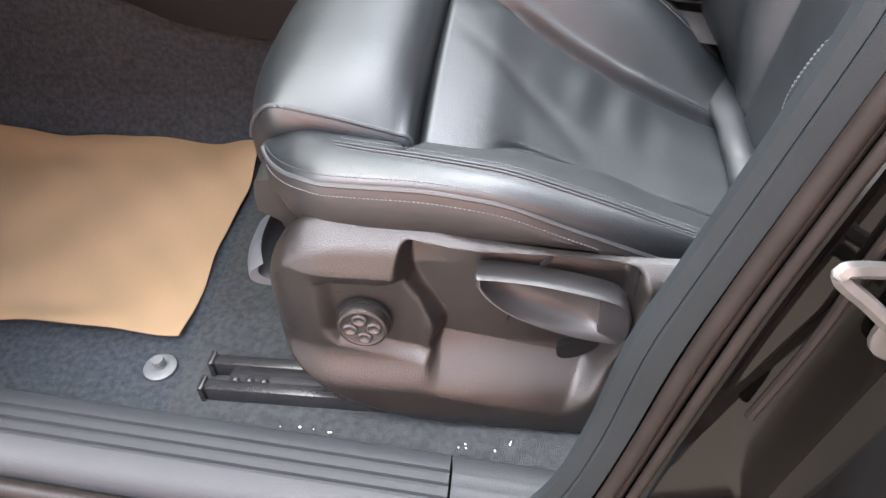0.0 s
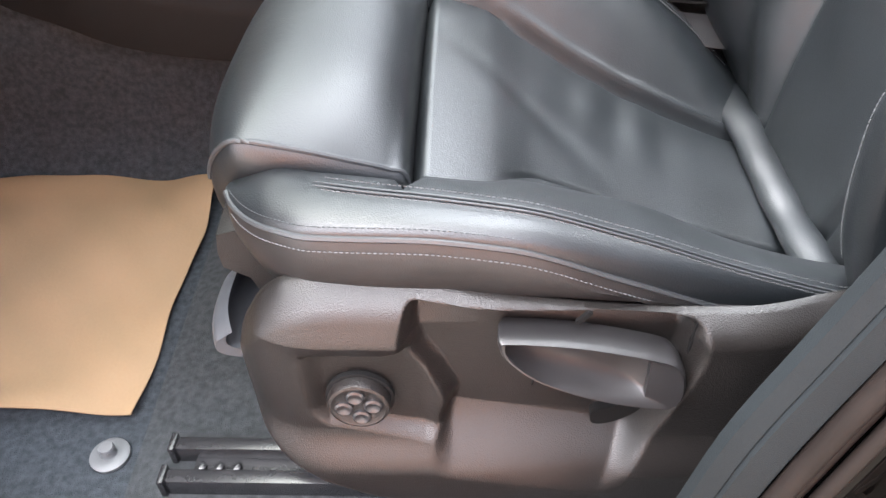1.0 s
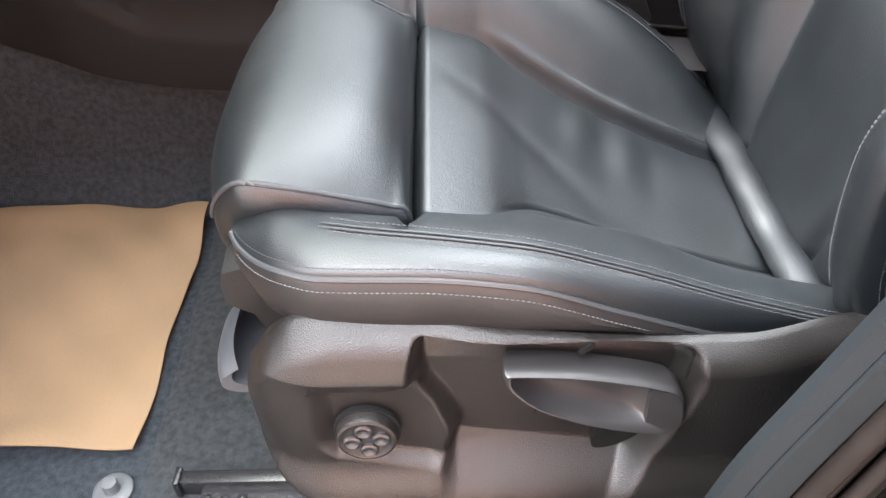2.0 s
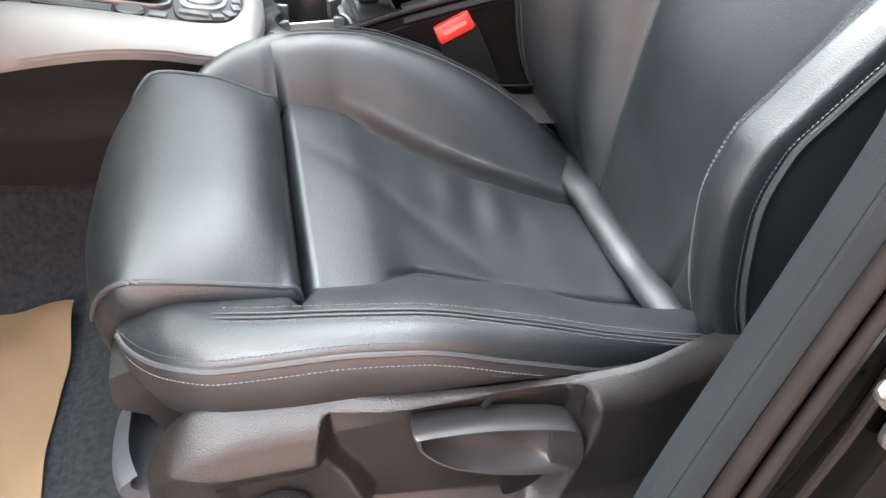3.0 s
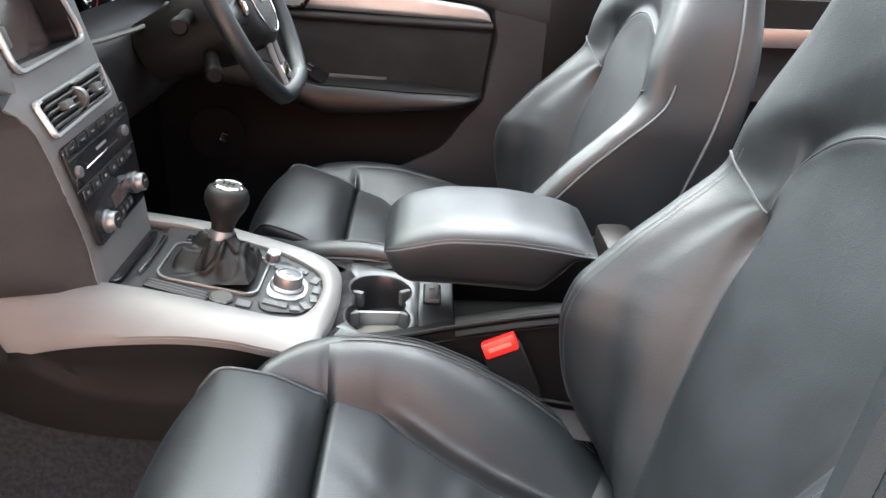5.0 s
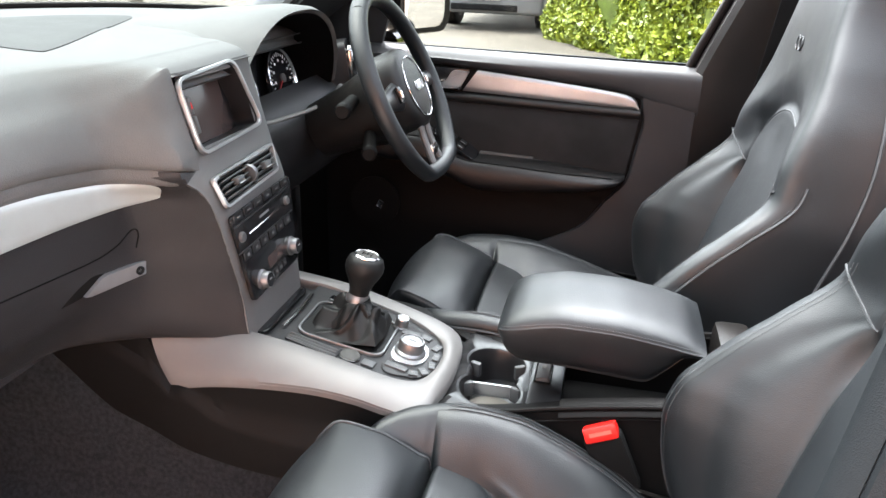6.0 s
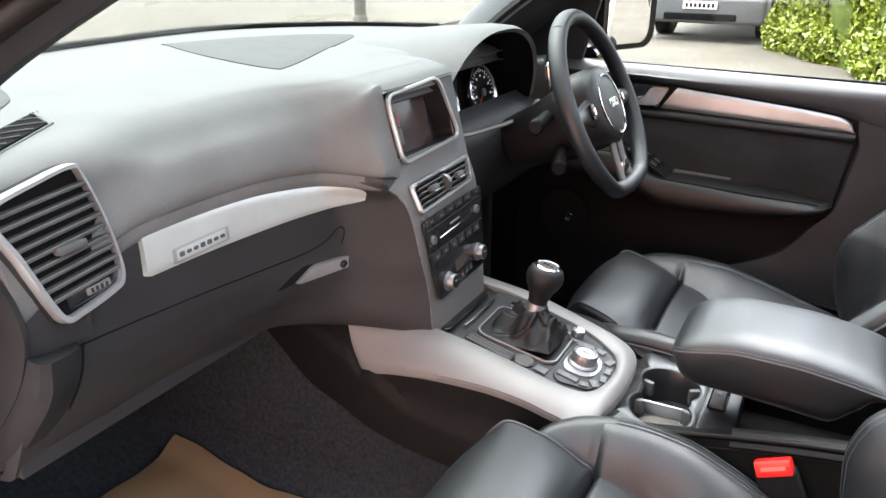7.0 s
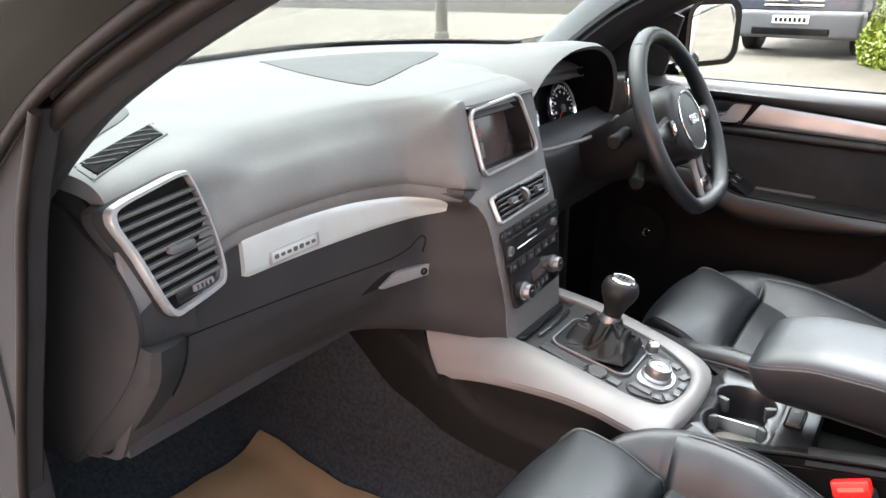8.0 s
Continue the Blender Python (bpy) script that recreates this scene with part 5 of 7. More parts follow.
part("end_cap", prism([(x, z) for x, z in cap_o], 0.006, axes((0, -0.664, 0), (1, 0, 0), (0, 0, 1)), 0.004), TRIM_MATT, dash, "plain end cap of the dashboard")
rows = []
for z in np.linspace(0.76, 1.166, 30):
    f = float(curve1(z, (0.76, 0.80, 0.86, 0.93, 0.985, 1.0, 1.03, 1.08, 1.13, 1.166), (-0.455, -0.415, -0.350, -0.285, -0.268, -0.264, -0.260, -0.280, -0.315, -0.350)))
    rows.append([(x, -0.662 + 0.004 * (k == 0), z) for k, x in enumerate(np.linspace(f, -0.62, 8))])
P = np.array(rows)
part("end_panel", plate(P, P + np.array((0, 0.02, 0))), TRIM_MATT, dash)
left = spline([(-0.244, 0.994), (-0.264, 0.964), (-0.293, 0.927), (-0.347, 0.870), (-0.410, 0.812)], 30)
nose = spline([(-0.226, 0.992), (-0.236, 0.952), (-0.268, 0.908), (-0.317, 0.854), (-0.389, 0.796)], 30)
gap = spline([(-0.246, 0.984), (-0.258, 0.945), (-0.285, 0.901), (-0.338, 0.838), (-0.392, 0.790)], 30)
P = np.array([[(a[0], -0.669, a[1]), (0.3 * a[0] + 0.7 * b[0], -0.668, 0.3 * a[1] + 0.7 * b[1]), (b[0], -0.660, b[1]), (0.5 * (b[0] + c[0]) + 0.003, -0.636, 0.5 * (b[1] + c[1])), (c[0], -0.614, c[1]), (c[0] - 0.012, -0.612, c[1])] for a, b, c in zip(left, nose, gap)])
part("corner_strip", plate(P, P + np.array((-0.020, 0.006, 0.0))), TRIM_MATT, dash, "curved corner strip below the vent")
part("corner_gap", tube([(c[0] - 0.002, -0.609, c[1]) for c in gap], 0.0014, 6), DARK, dash)

# rounded corner between the face and the end cap
P = np.array([[(x - 0.5 * max(0.0, z - 1.05), y, z) for x, y in ((-0.300, -0.6695), (-0.275, -0.6700), (-0.262, -0.6665), (-0.2560, -0.655), (-0.2550, -0.630), (-0.2560, -0.590))] for z in np.linspace(0.986, 1.080, 8)])
part("corner_block", plate(P, P + np.array((-0.012, 0.010, 0))), DASH_SHADE, dash, "rounded end of the dashboard below the vent")
# side air vent with slats
fr = axes((-0.258, -0.616, 1.087), (-0.08, 1, 0), (-0.16, 0.0, 1))
outer = spline([(-0.057, 0.052), (-0.048, 0.062), (0.000, 0.071), (0.046, 0.077), (0.056, 0.066), (0.068, 0.020), (0.074, -0.030), (0.070, -0.056), (0.054, -0.064), (0.010, -0.071), (-0.010, -0.071), (-0.022, -0.050), (-0.040, 0.005), (-0.054, 0.036)], 84, True)
outer = [(x * 0.99 - 0.005, y) for x, y in outer]
inner = np.array([(x * 0.90 + 0.0025, y * 0.915 + 0.001) for x, y in outer])
vent = part("side_vent", ring_frame(outer, inner, 0.012, fr, 0.003), SATIN, dash, "side air vent with satin chrome surround")
part("surround_side", grid(np.array([[fr @ Vector((x * k, y * k, d)) for x, y in outer] for k, d in ((1.0, 0.001), (1.0, -0.008), (0.98, -0.020))]), False, True), TRIM_MATT, vent)
# flat near-black sheet close behind the slats, for the shade of the duct
part("vent_back_shade", prism(inner, 0.006, fr @ Matrix.Translation((0, 0, -0.003))), DARK, vent)
part("vent_housing", prism(np.array(outer) * 0.98, 0.030, fr @ Matrix.Translation((0, 0, -0.036))), DASH_SHADE, vent)
for k in range(9):
    y = 0.052 - 0.0118 * k
    xs = [x for x, yy in inner if abs(yy - y) < 0.012]
    a, b = (min(xs) + 0.001, max(xs) - 0.001) if xs else (-0.03, 0.03)
    part("vent_slat", box((b - a, 0.0040, 0.009), fr @ Matrix.Translation(((a + b) / 2, y, 0.0070)) @ pose(0, 0, 0, 6, 0, 4), 0.0008, 1), PLASTIC_GREY, vent)
part("vent_slider", box((0.034, 0.009, 0.012), fr @ Matrix.Translation((0.012, 0.000, 0.012)), 0.003), PLASTIC_GREY, vent)
part("vent_wheel_panel", box((0.070, 0.017, 0.008), fr @ Matrix.Translation((0.030, -0.051, 0.002)) @ pose(0, 0, 0, 0, 0, 3), 0.002), GLOSS, vent)
part("vent_wheel", box((0.032, 0.009, 0.010), fr @ Matrix.Translation((0.034, -0.051, 0.003)) @ pose(0, 0, 0, 0, 0, 3), 0.003), SILVER, vent)
for k in range(4):
    part("wheel_mark", box((0.0030, 0.005, 0.001), fr @ Matrix.Translation((0.0245 + 0.0062 * k, -0.0515, 0.008)), 0.0002, 1), GLOSS, vent)

# dark seal where the pad meets the windscreen
part("windscreen_seal", tube([(float(edge_x(y)) - 0.004, y, float(top_z(y)) + 0.017) for y in np.linspace(-0.66, 0.70, 40)], 0.0075, 8), RUBBER, dash, "black rubber seal below the windscreen")
# demister slot and corner grille on top
def on_top(x, y, lift=0.0):
    """A point of the pad's top at that place."""
    pad = PAD[0] if y < -0.136 else PAD[1]
    row = pad[int(np.argmin(np.abs(pad[:, 0, 1] - y)))][:30]
    k = np.argsort(row[:, 0])
    return Vector((x, y, float(np.interp(x, row[k, 0], row[k, 2])) + lift))


def top_cover(name, pts, n, material, label, raise_by=0.0):
    """A thin cover lying on the pad's top."""
    cl = spline(pts, n, True)
    cx, cy = cl.mean(0)
    bm = bmesh.new()
    rings = []
    for k, lift in ((1.0, -0.004), (1.0, 0.0012), (0.985, 0.0018), (0.7, 0.0018), (0.4, 0.0018), (0.1, 0.0018)):
        lift += raise_by
        rings.append([bm.verts.new(on_top(cx + (x - cx) * k, cy + (y - cy) * k, lift)) for x, y in cl])
    for r0, r1 in zip(rings, rings[1:]):
        for i in range(n):
            bm.faces.new((r0[i], r0[(i + 1) % n], r1[(i + 1) % n], r1[i]))
    bm.faces.new(rings[-1])
    return part(name, bm, material, dash, label)


SLOT = np.array([(-0.348, -0.645), (-0.408, -0.505), (-0.362, -0.520), (-0.304, -0.653)])


def slot_outline(k):
    c = SLOT.mean(0)
    return quad([tuple(c + (p - c) * k) for p in SLOT], 0.0, 0.0, 0.010)


def across(t, u):
    """A place in the slot: t along it, u across it."""
    return (SLOT[0] * (1 - t) + SLOT[1] * t) * (1 - u) + (SLOT[3] * (1 - t) + SLOT[2] * t) * u


slot = top_cover("demister_slot", slot_outline(1.06), 64, DASH, "slotted demister vent", 0.0)
# near-black sheet gives the slot its shade
top_cover("slot_floor", slot_outline(0.95), 64, DARK, "", 0.0016)
for k in range(7):
    t = -0.10 + 0.165 * k
    ends = [(min(max(t + 0.42 * u, 0.05), 0.95), u) for u in np.linspace(0.93, 0.07, 5)]
    part("slot_blade", tube([on_top(*across(a, u), 0.0040) for a, u in ends], 0.0010, 6), PLASTIC_GREY, dash)
top_cover("corner_grille", [(-0.385, -0.640), (-0.425, -0.56), (-0.458, -0.508), (-0.49, -0.480), (-0.56, -0.455), (-0.62, -0.47), (-0.60, -0.60), (-0.48, -0.652)], 48, COVER, "corner loudspeaker grille")
# centre loudspeaker cover
pts = [(-0.345, -0.125), (-0.36, -0.160), (-0.50, -0.135), (-0.64, -0.085), (-0.655, -0.06), (-0.60, 0.15), (-0.54, 0.270), (-0.50, 0.275), (-0.42, 0.08)]
top_cover("speaker_cover", pts, 60, COVER, "flat grey centre loudspeaker cover")

# centre stack: face with a deep opening for the screen
SCR_Y, SCR_Z = (-0.128, 0.040), (1.080, 1.166)
yf = np.concatenate(([-0.146, -0.140], np.linspace(SCR_Y[0], SCR_Y[1], 15), np.linspace(0.050, 0.086, 5)))
zf = np.concatenate((np.linspace(0.765, 1.070, 26), np.linspace(SCR_Z[0], SCR_Z[1], 9), [1.172, 1.178]))
verts, faces = [], []
for z in zf:
    b, near = float(stack_x(z)), float(stack_end(z))
    near = near if z < 1.05 else -0.1375
    row = [(b - 0.03, near, z)] + [(b - 0.006 * (y > 0.082) - 0.0035 * (y < -0.139), near + (y + 0.146) / 0.232 * (0.086 - near), z) for y in yf] + [(b - 0.020, 0.0925, z), (b - 0.06, 0.0945, z), (-0.30, 0.092, z)]
    verts += row
nc = len(yf) + 4
for i in range(len(zf) - 1):
    for j in range(nc - 1):
        zc, yc2 = 0.5 * (zf[i] + zf[i + 1]), 0.5 * (verts[i * nc + j][1] + verts[i * nc + j + 1][1])
        if SCR_Z[0] < zc < SCR_Z[1] and SCR_Y[0] - 0.003 < yc2 < SCR_Y[1] + 0.003:
            continue
        faces.append((i * nc + j, i * nc + j + 1, (i + 1) * nc + j + 1, (i + 1) * nc + j))
part("stack_housing", mesh_of("stack", verts, faces), DASH, dash, "black centre stack housing")


def on_stack(y, z, lift=0.0):
    b0, b1 = float(stack_x(z - 0.01)), float(stack_x(z + 0.01))
    return axes((float(stack_x(z)) + lift, y, z), (0, 1, 0), (b1 - b0, 0, 0.02))


# screen deep in its opening, behind a satin surround
S4 = ((0.024, 1.181), (-0.138, 1.174), (-0.131, 1.069), (0.057, 1.076))
m = on_stack(-0.047, 1.124, 0.002)
o, i2 = quad(S4, -0.047, 1.124, 0.020), quad(S4, -0.047, 1.124, 0.018, 0.0048)
scr = part("screen_surround", ring_frame(o, i2, 0.006, m, 0.006), SATIN, dash, "satin chrome screen surround")
rows = [[m @ Vector((x * k, y * k, d)) for x, y in i2] for k, d in ((1.0, 0.001), (0.99, -0.012), (0.97, -0.042), (0.5, -0.043), (0.02, -0.043))]
part("screen_recess", grid(np.array(rows), False, True), PLASTIC_SMOOTH, scr, "black recess round the display")
dm = m @ pose(0.016, -0.006, -0.036, 0, 0, 0)
part("display_bezel", prism(rounded(0.136, 0.092, 0.004, 4), 0.004, dm, 0.001), GLOSS, scr)
part("display", prism(rounded(0.118, 0.080, 0.003, 4), 0.002, dm @ Matrix.Translation((-0.004, 0.001, 0.003)), 0.0006), SCREEN, scr, "dark unlit display")
for k in range(2):
    key = part("screen_button", box((0.012, 0.024, 0.012), m @ pose(-0.0735 + 0.002 * k, 0.012 - 0.026 * k, -0.002, 0, 14, 0), 0.003), PLASTIC_GREY, scr)
    if k == 0:
        part("hazard_mark", prism([(-0.0025, -0.004), (0.0025, -0.004), (0, 0.004)], 0.001, m @ pose(-0.0735, 0.012, 0.0042, 0, 14, 0)), RED, key)

# twin centre vents
V4 = ((0.061, 1.049), (-0.131, 1.043), (-0.125, 0.997), (0.048, 1.005))
m = on_stack(-0.036, 1.024, 0.003)
o, i2 = quad(V4, -0.036, 1.024, 0.008), quad(V4, -0.036, 1.024, 0.006, 0.0050)
cv = part("centre_vents", ring_frame(o, i2, 0.006, m, 0.012), SATIN, dash, "pair of centre air vents with chrome surround")
# near-black sheet behind the slats, shade of the vent by colour
part("vent_back_shade", prism(i2, 0.002, m @ Matrix.Translation((0, 0, -0.003))), DARK, cv)
for sx in (-1, 1):
    for k in range(5):
        part("vent_slat", box((0.074, 0.011, 0.0022), m @ Matrix.Translation((sx * 0.043, -0.0155 + 0.0078 * k, 0.003)) @ pose(0, 0, 0, 62, 0, 1.5), 0.0008, 1), PLASTIC_GREY, cv)
    sl = part("vent_slider", box((0.020, 0.010, 0.012), m @ Matrix.Translation((sx * 0.043, 0.001, 0.009)), 0.003), PLASTIC_GREY, cv)
    part("slider_edge", box((0.016, 0.0014, 0.002), m @ Matrix.Translation((sx * 0.043, -0.003, 0.0150)), 0.0005, 1), SATIN, sl)
part("vent_wheel", lathe([(0.013, -0.004), (0.014, -0.002), (0.014, 0.002), (0.013, 0.004)], m @ Matrix.Translation((0.0, 0, 0.003)) @ pose(0, 0, 0, 0, 90, 0), 20), SATIN_DARK, cv, "ribbed grey vent wheel")

# radio and climate panel, wider at its top
R4 = ((0.078, 0.992), (-0.122, 0.986), (-0.098, 0.850), (0.064, 0.856))
m = on_stack(-0.020, 0.922, 0.002)
rp = part("radio_panel", prism(quad(R4, -0.020, 0.922, 0.008), 0.005, m, 0.0015), GLOSS, dash, "gloss black radio and climate panel")
part("disc_slot", box((0.102, 0.0030, 0.0022), m @ pose(-0.008, 0.0285, 0.0055, 0, 0, 2.5), 0.001, 1), CHROME, rp, "bright disc slot lip")
part("slot_writing", box((0.032, 0.0034, 0.0008), m @ pose(-0.006, 0.0395, 0.0054, 0, 0, 2.5), 0.0002, 1), MARK, rp)
for y in (0.0505, 0.0115):
    part("panel_split", box((0.186, 0.0018, 0.001), m @ pose(-0.004, y, 0.0052, 0, 0, 2), 0.0002, 1), STACK, rp)
for k in range(6):
    x = -0.082 + 0.0315 * k
    key = part("radio_key", box((0.026, 0.012, 0.003), m @ pose(x, 0.0595 + 0.0011 * k, 0.005, 0, 0, 2), 0.0015), PLASTIC_SMOOTH, rp)
    part("key_mark", box((0.009, 0.0018, 0.0006), m @ pose(x, 0.0595 + 0.0011 * k, 0.0067, 0, 0, 2), 0.0001, 1), MARK, key)
    x = -0.074 + 0.028 * k
    key = part("climate_key", box((0.022, 0.013, 0.003), m @ pose(x, 0.0005 + 0.001 * k, 0.005, 0, 0, 2), 0.0015), PLASTIC_SMOOTH, rp)
    part("key_mark", box((0.006, 0.0042, 0.0006), m @ pose(x, 0.0005 + 0.001 * k, 0.0067, 0, 0, 2), 0.0001, 1), MARK, key)
for x, y in ((-0.082, 0.030), (0.070, 0.036)):
    part("radio_dial", lathe([(0.0075, 0.0), (0.0075, 0.004), (0.006, 0.006), (0.001, 0.006)], m @ Matrix.Translation((x, y, 0.004)), 20), PLASTIC_GREY, rp)
for x, y in ((-0.046, -0.050), (0.064, -0.038)):
    mm = m @ Matrix.Translation((x, y, 0.004))
    kn = part("climate_knob", lathe([(0.0155, 0), (0.0155, 0.003), (0.0130, 0.005), (0.0125, 0.013), (0.0112, 0.0148)], mm, 34), SATIN_DARK, rp, "satin silver climate knob")
    part("knob_face", lathe([(0.0104, 0.0145), (0.0104, 0.0156), (0.001, 0.0156)], mm, 24), GLOSS, kn)
    part("knob_mark", box((0.007, 0.0018, 0.0006), mm @ Matrix.Translation((0, 0.002, 0.0159)), 0, 1), MARK, kn)
part("climate_display", prism(rounded(0.052, 0.020, 0.003, 4), 0.001, m @ pose(0.009, -0.034, 0.0048, 0, 0, 4), 0.0003), SCREEN, rp)
for k in range(4):
    key = part("climate_key", box((0.013, 0.011, 0.003), m @ pose(-0.014 + 0.0155 * k, -0.057 + 0.001 * k, 0.005, 0, 0, 4), 0.0014), PLASTIC_SMOOTH, rp)
    part("key_mark", box((0.005, 0.0034, 0.0006), m @ pose(-0.014 + 0.0155 * k, -0.057 + 0.001 * k, 0.0067, 0, 0, 4), 0.0001, 1), MARK, key)

# instrument hood
ys = 0.331 + 0.234 * np.sin(np.linspace(-math.pi / 2, math.pi / 2, 60))
rows, inside = [], []
for y in ys:
    u = (y - 0.331) / 0.2341
    arch_h = math.sqrt(max(0.0, 1 - abs(u) ** 2.5))
    zt = 1.068 + 0.165 * arch_h
    xf = -0.190 - 0.030 * (1 - arch_h) ** 1.3
    rows.append([(-0.54, y, 1.192), (-0.44, y, 1.196 + 0.40 * (zt - 1.19) * arch_h), (-0.34, y, 1.19 + 0.8 * (zt - 1.19)), (xf - 0.053, y, zt), (xf - 0.013, y, zt - 0.002), (xf, y, zt - 0.008), (xf - 0.010, y, zt - 0.015)])
    inside.append([(xf - 0.008, y, zt - 0.0155), (xf - 0.05, y, max(zt - 0.019, 1.045)), (-0.330, y, max(zt - 0.022, 1.04))])
part("instrument_hood", grid(np.array(rows)), DASH, dash, "grained black instrument hood")
# separate near-black sheet puts the shade under the hood into colour
part("hood_inner_shade", grid(np.array(inside)), CONSOLE_SIDE, dash, "near-black sheet painting the shade inside the hood")
part("instrument_wall", box((0.02, 0.40, 0.17), Matrix.Translation((-0.320, 0.355, 1.085)) @ pose(0, 0, 0, 0, -14, 0), 0.004), GLOSS, dash)
for y in (0.262, 0.448):
    m = axes((-0.290, y, 1.080), (0, 1, 0), (-0.25, 0, 1))
    ga = part("gauge", lathe([(0.062, -0.004), (0.062, 0.004), (0.060, 0.006), (0.057, 0.004), (0.055, 0.0)], m, 40), CHROME, dash, "round gauge with chrome ring and white marks")
    part("gauge_face", lathe([(0.055, 0.0), (0.055, 0.002), (0.001, 0.002)], m, 32), GLOSS, ga)
    for k in range(25):
        a = radians(220 - 260 * k / 24)
        part("gauge_mark", box((0.0085 if k % 3 == 0 else 0.005, 0.0018, 0.0006), m @ pose(0, 0, 0.0024, 0, 0, math.degrees(a)) @ Matrix.Translation((0.0475, 0, 0)), 0, 1), WHITE, ga)
    for k in range(9):
        a = radians(220 - 260 * k / 8)
        part("gauge_figure", box((0.006, 0.005, 0.0005), m @ Matrix.Translation((0.036 * math.cos(a), 0.036 * math.sin(a), 0.0024)), 0, 1), WHITE, ga)
    part("needle", box((0.040, 0.0022, 0.001), m @ pose(0, 0, 0.004, 0, 0, 215) @ Matrix.Translation((0.018, 0, 0)), 0, 1), RED, ga)
    part("needle_cap", lathe([(0.009, 0.002), (0.009, 0.006), (0.001, 0.007)], m, 18), PLASTIC_GREY, ga)
part("instrument_lip", tube([(-0.235, 0.145, 1.055), (-0.20, 0.17, 1.050), (-0.185, 0.25, 1.048), (-0.18, 0.355, 1.045), (-0.185, 0.46, 1.048), (-0.20, 0.55, 1.055)], 0.0055, 12, n=40, flat=0.7), SILVER, dash, "satin silver lip under the gauges")

# driver's knee panel and lower dash
ys = np.linspace(0.125, 0.715, 30)
rows = []
for y in ys:
    q = spline([(-0.25, 1.060), (-0.205, 1.030), (-0.195, 0.98), (-0.215, 0.91), (-0.27, 0.85), (-0.36, 0.82), (-0.6, 0.84)], 24)
    rows.append(np.stack((q[:, 0], np.full(24, y), q[:, 1]), -1))
P = np.array(rows)
part("knee_panel", plate(P, P + np.array((-0.01, 0, 0.012))), DASH_SHADE, dash, "black knee panel under the steering column")
# right-hand side vent
m = axes((-0.205, 0.640, 1.085), (-0.03, 0.10, 0), (-0.15, 0, 1))
o, i2 = rounded(0.090, 0.100, 0.014, 5), rounded(0.076, 0.086, 0.010, 5)
sv = part("side_vent", ring_frame(o, i2, 0.008, m, 0.02), CHROME, dash, "side air vent with chrome surround")
# vent depth darkened by a near-black sheet
part("vent_back_shade", prism(i2, 0.002, m @ Matrix.Translation((0, 0, -0.02))), DARK, sv)
part("vent_housing", prism(rounded(0.10, 0.115, 0.014, 5), 0.05, m @ Matrix.Translation((0, 0, -0.056))), DASH_SHADE, sv)
for k in range(7):
    part("vent_slat", box((0.076, 0.016, 0.003), m @ Matrix.Translation((0, -0.036 + 0.012 * k, -0.004)) @ pose(0, 0, 0, 60, 0, 0), 0.0008, 1), PLASTIC_GREY, sv)

# ---- steering wheel and column ----
wheel = thing("steering_wheel", "flat-bottomed black leather steering wheel with plain round emblem", "steering wheel")
WC = Vector((-0.007, 0.386, 1.088))
wm = axes(WC, (0, 1, 0), (-0.467, 0, 1))
ang = np.linspace(0, 2 * math.pi, 96, endpoint=False)
rim_pts = []
for a in ang:
    x, y = 0.177 * math.cos(a), 0.177 * math.sin(a)
    if y < -0.154:
        y = -0.154 - 0.35 * (-0.154 - y)
    rim_pts.append(wm @ Vector((x, y, 0.0)))
part("rim", tube(rim_pts, 0.0145, 14, closed=True, flat=1.15), LEATHER, wheel, "perforated black leather rim")
for a in (60, 120, 240, 300):
    p0 = wm @ Vector((0.177 * math.cos(radians(a)), max(0.177 * math.sin(radians(a)), -0.154 - 0.35 * (0.177 * abs(math.sin(radians(a))) - 0.154) if a > 180 else -1), 0))
    tt = (wm.to_3x3() @ Vector((-math.sin(radians(a)), math.cos(radians(a)), 0)))
    part("rim_seam", tube([p0 - tt * 0.001, p0 + tt * 0.001], 0.0153, 14), PIPING, wheel)
hub_o = spline([(-0.060, 0.058), (0, 0.076), (0.060, 0.058), (0.080, 0.0), (0.060, -0.058), (0, -0.080), (-0.060, -0.058), (-0.080, 0.0)], 48, True)
rows = []
for k, d in ((1.0, -0.045), (1.0, 0.000), (0.96, 0.010), (0.85, 0.017), (0.5, 0.022), (0.05, 0.024)):
    rows.append([wm @ Vector((x * k, y * k, d)) for x, y in hub_o])
hub = part("hub", grid(np.array(rows), False, True, cap=True), PLASTIC, wheel, "black airbag hub")
part("hub_ring", tube([wm @ Vector((0.058 * math.cos(a), -0.004 + 0.058 * math.sin(a), 0.0205)) for a in ang[::2]], 0.0016, 6, closed=True), CHROME, hub, "thin chrome ring")
for k in range(4):
    part("emblem_ring", tube([wm @ Vector((-0.0150 + 0.010 * k + 0.0078 * math.cos(a), -0.002 + 0.0078 * math.sin(a), 0.0245)) for a in ang[::5]], 0.0012, 6, closed=True), CHROME, hub)
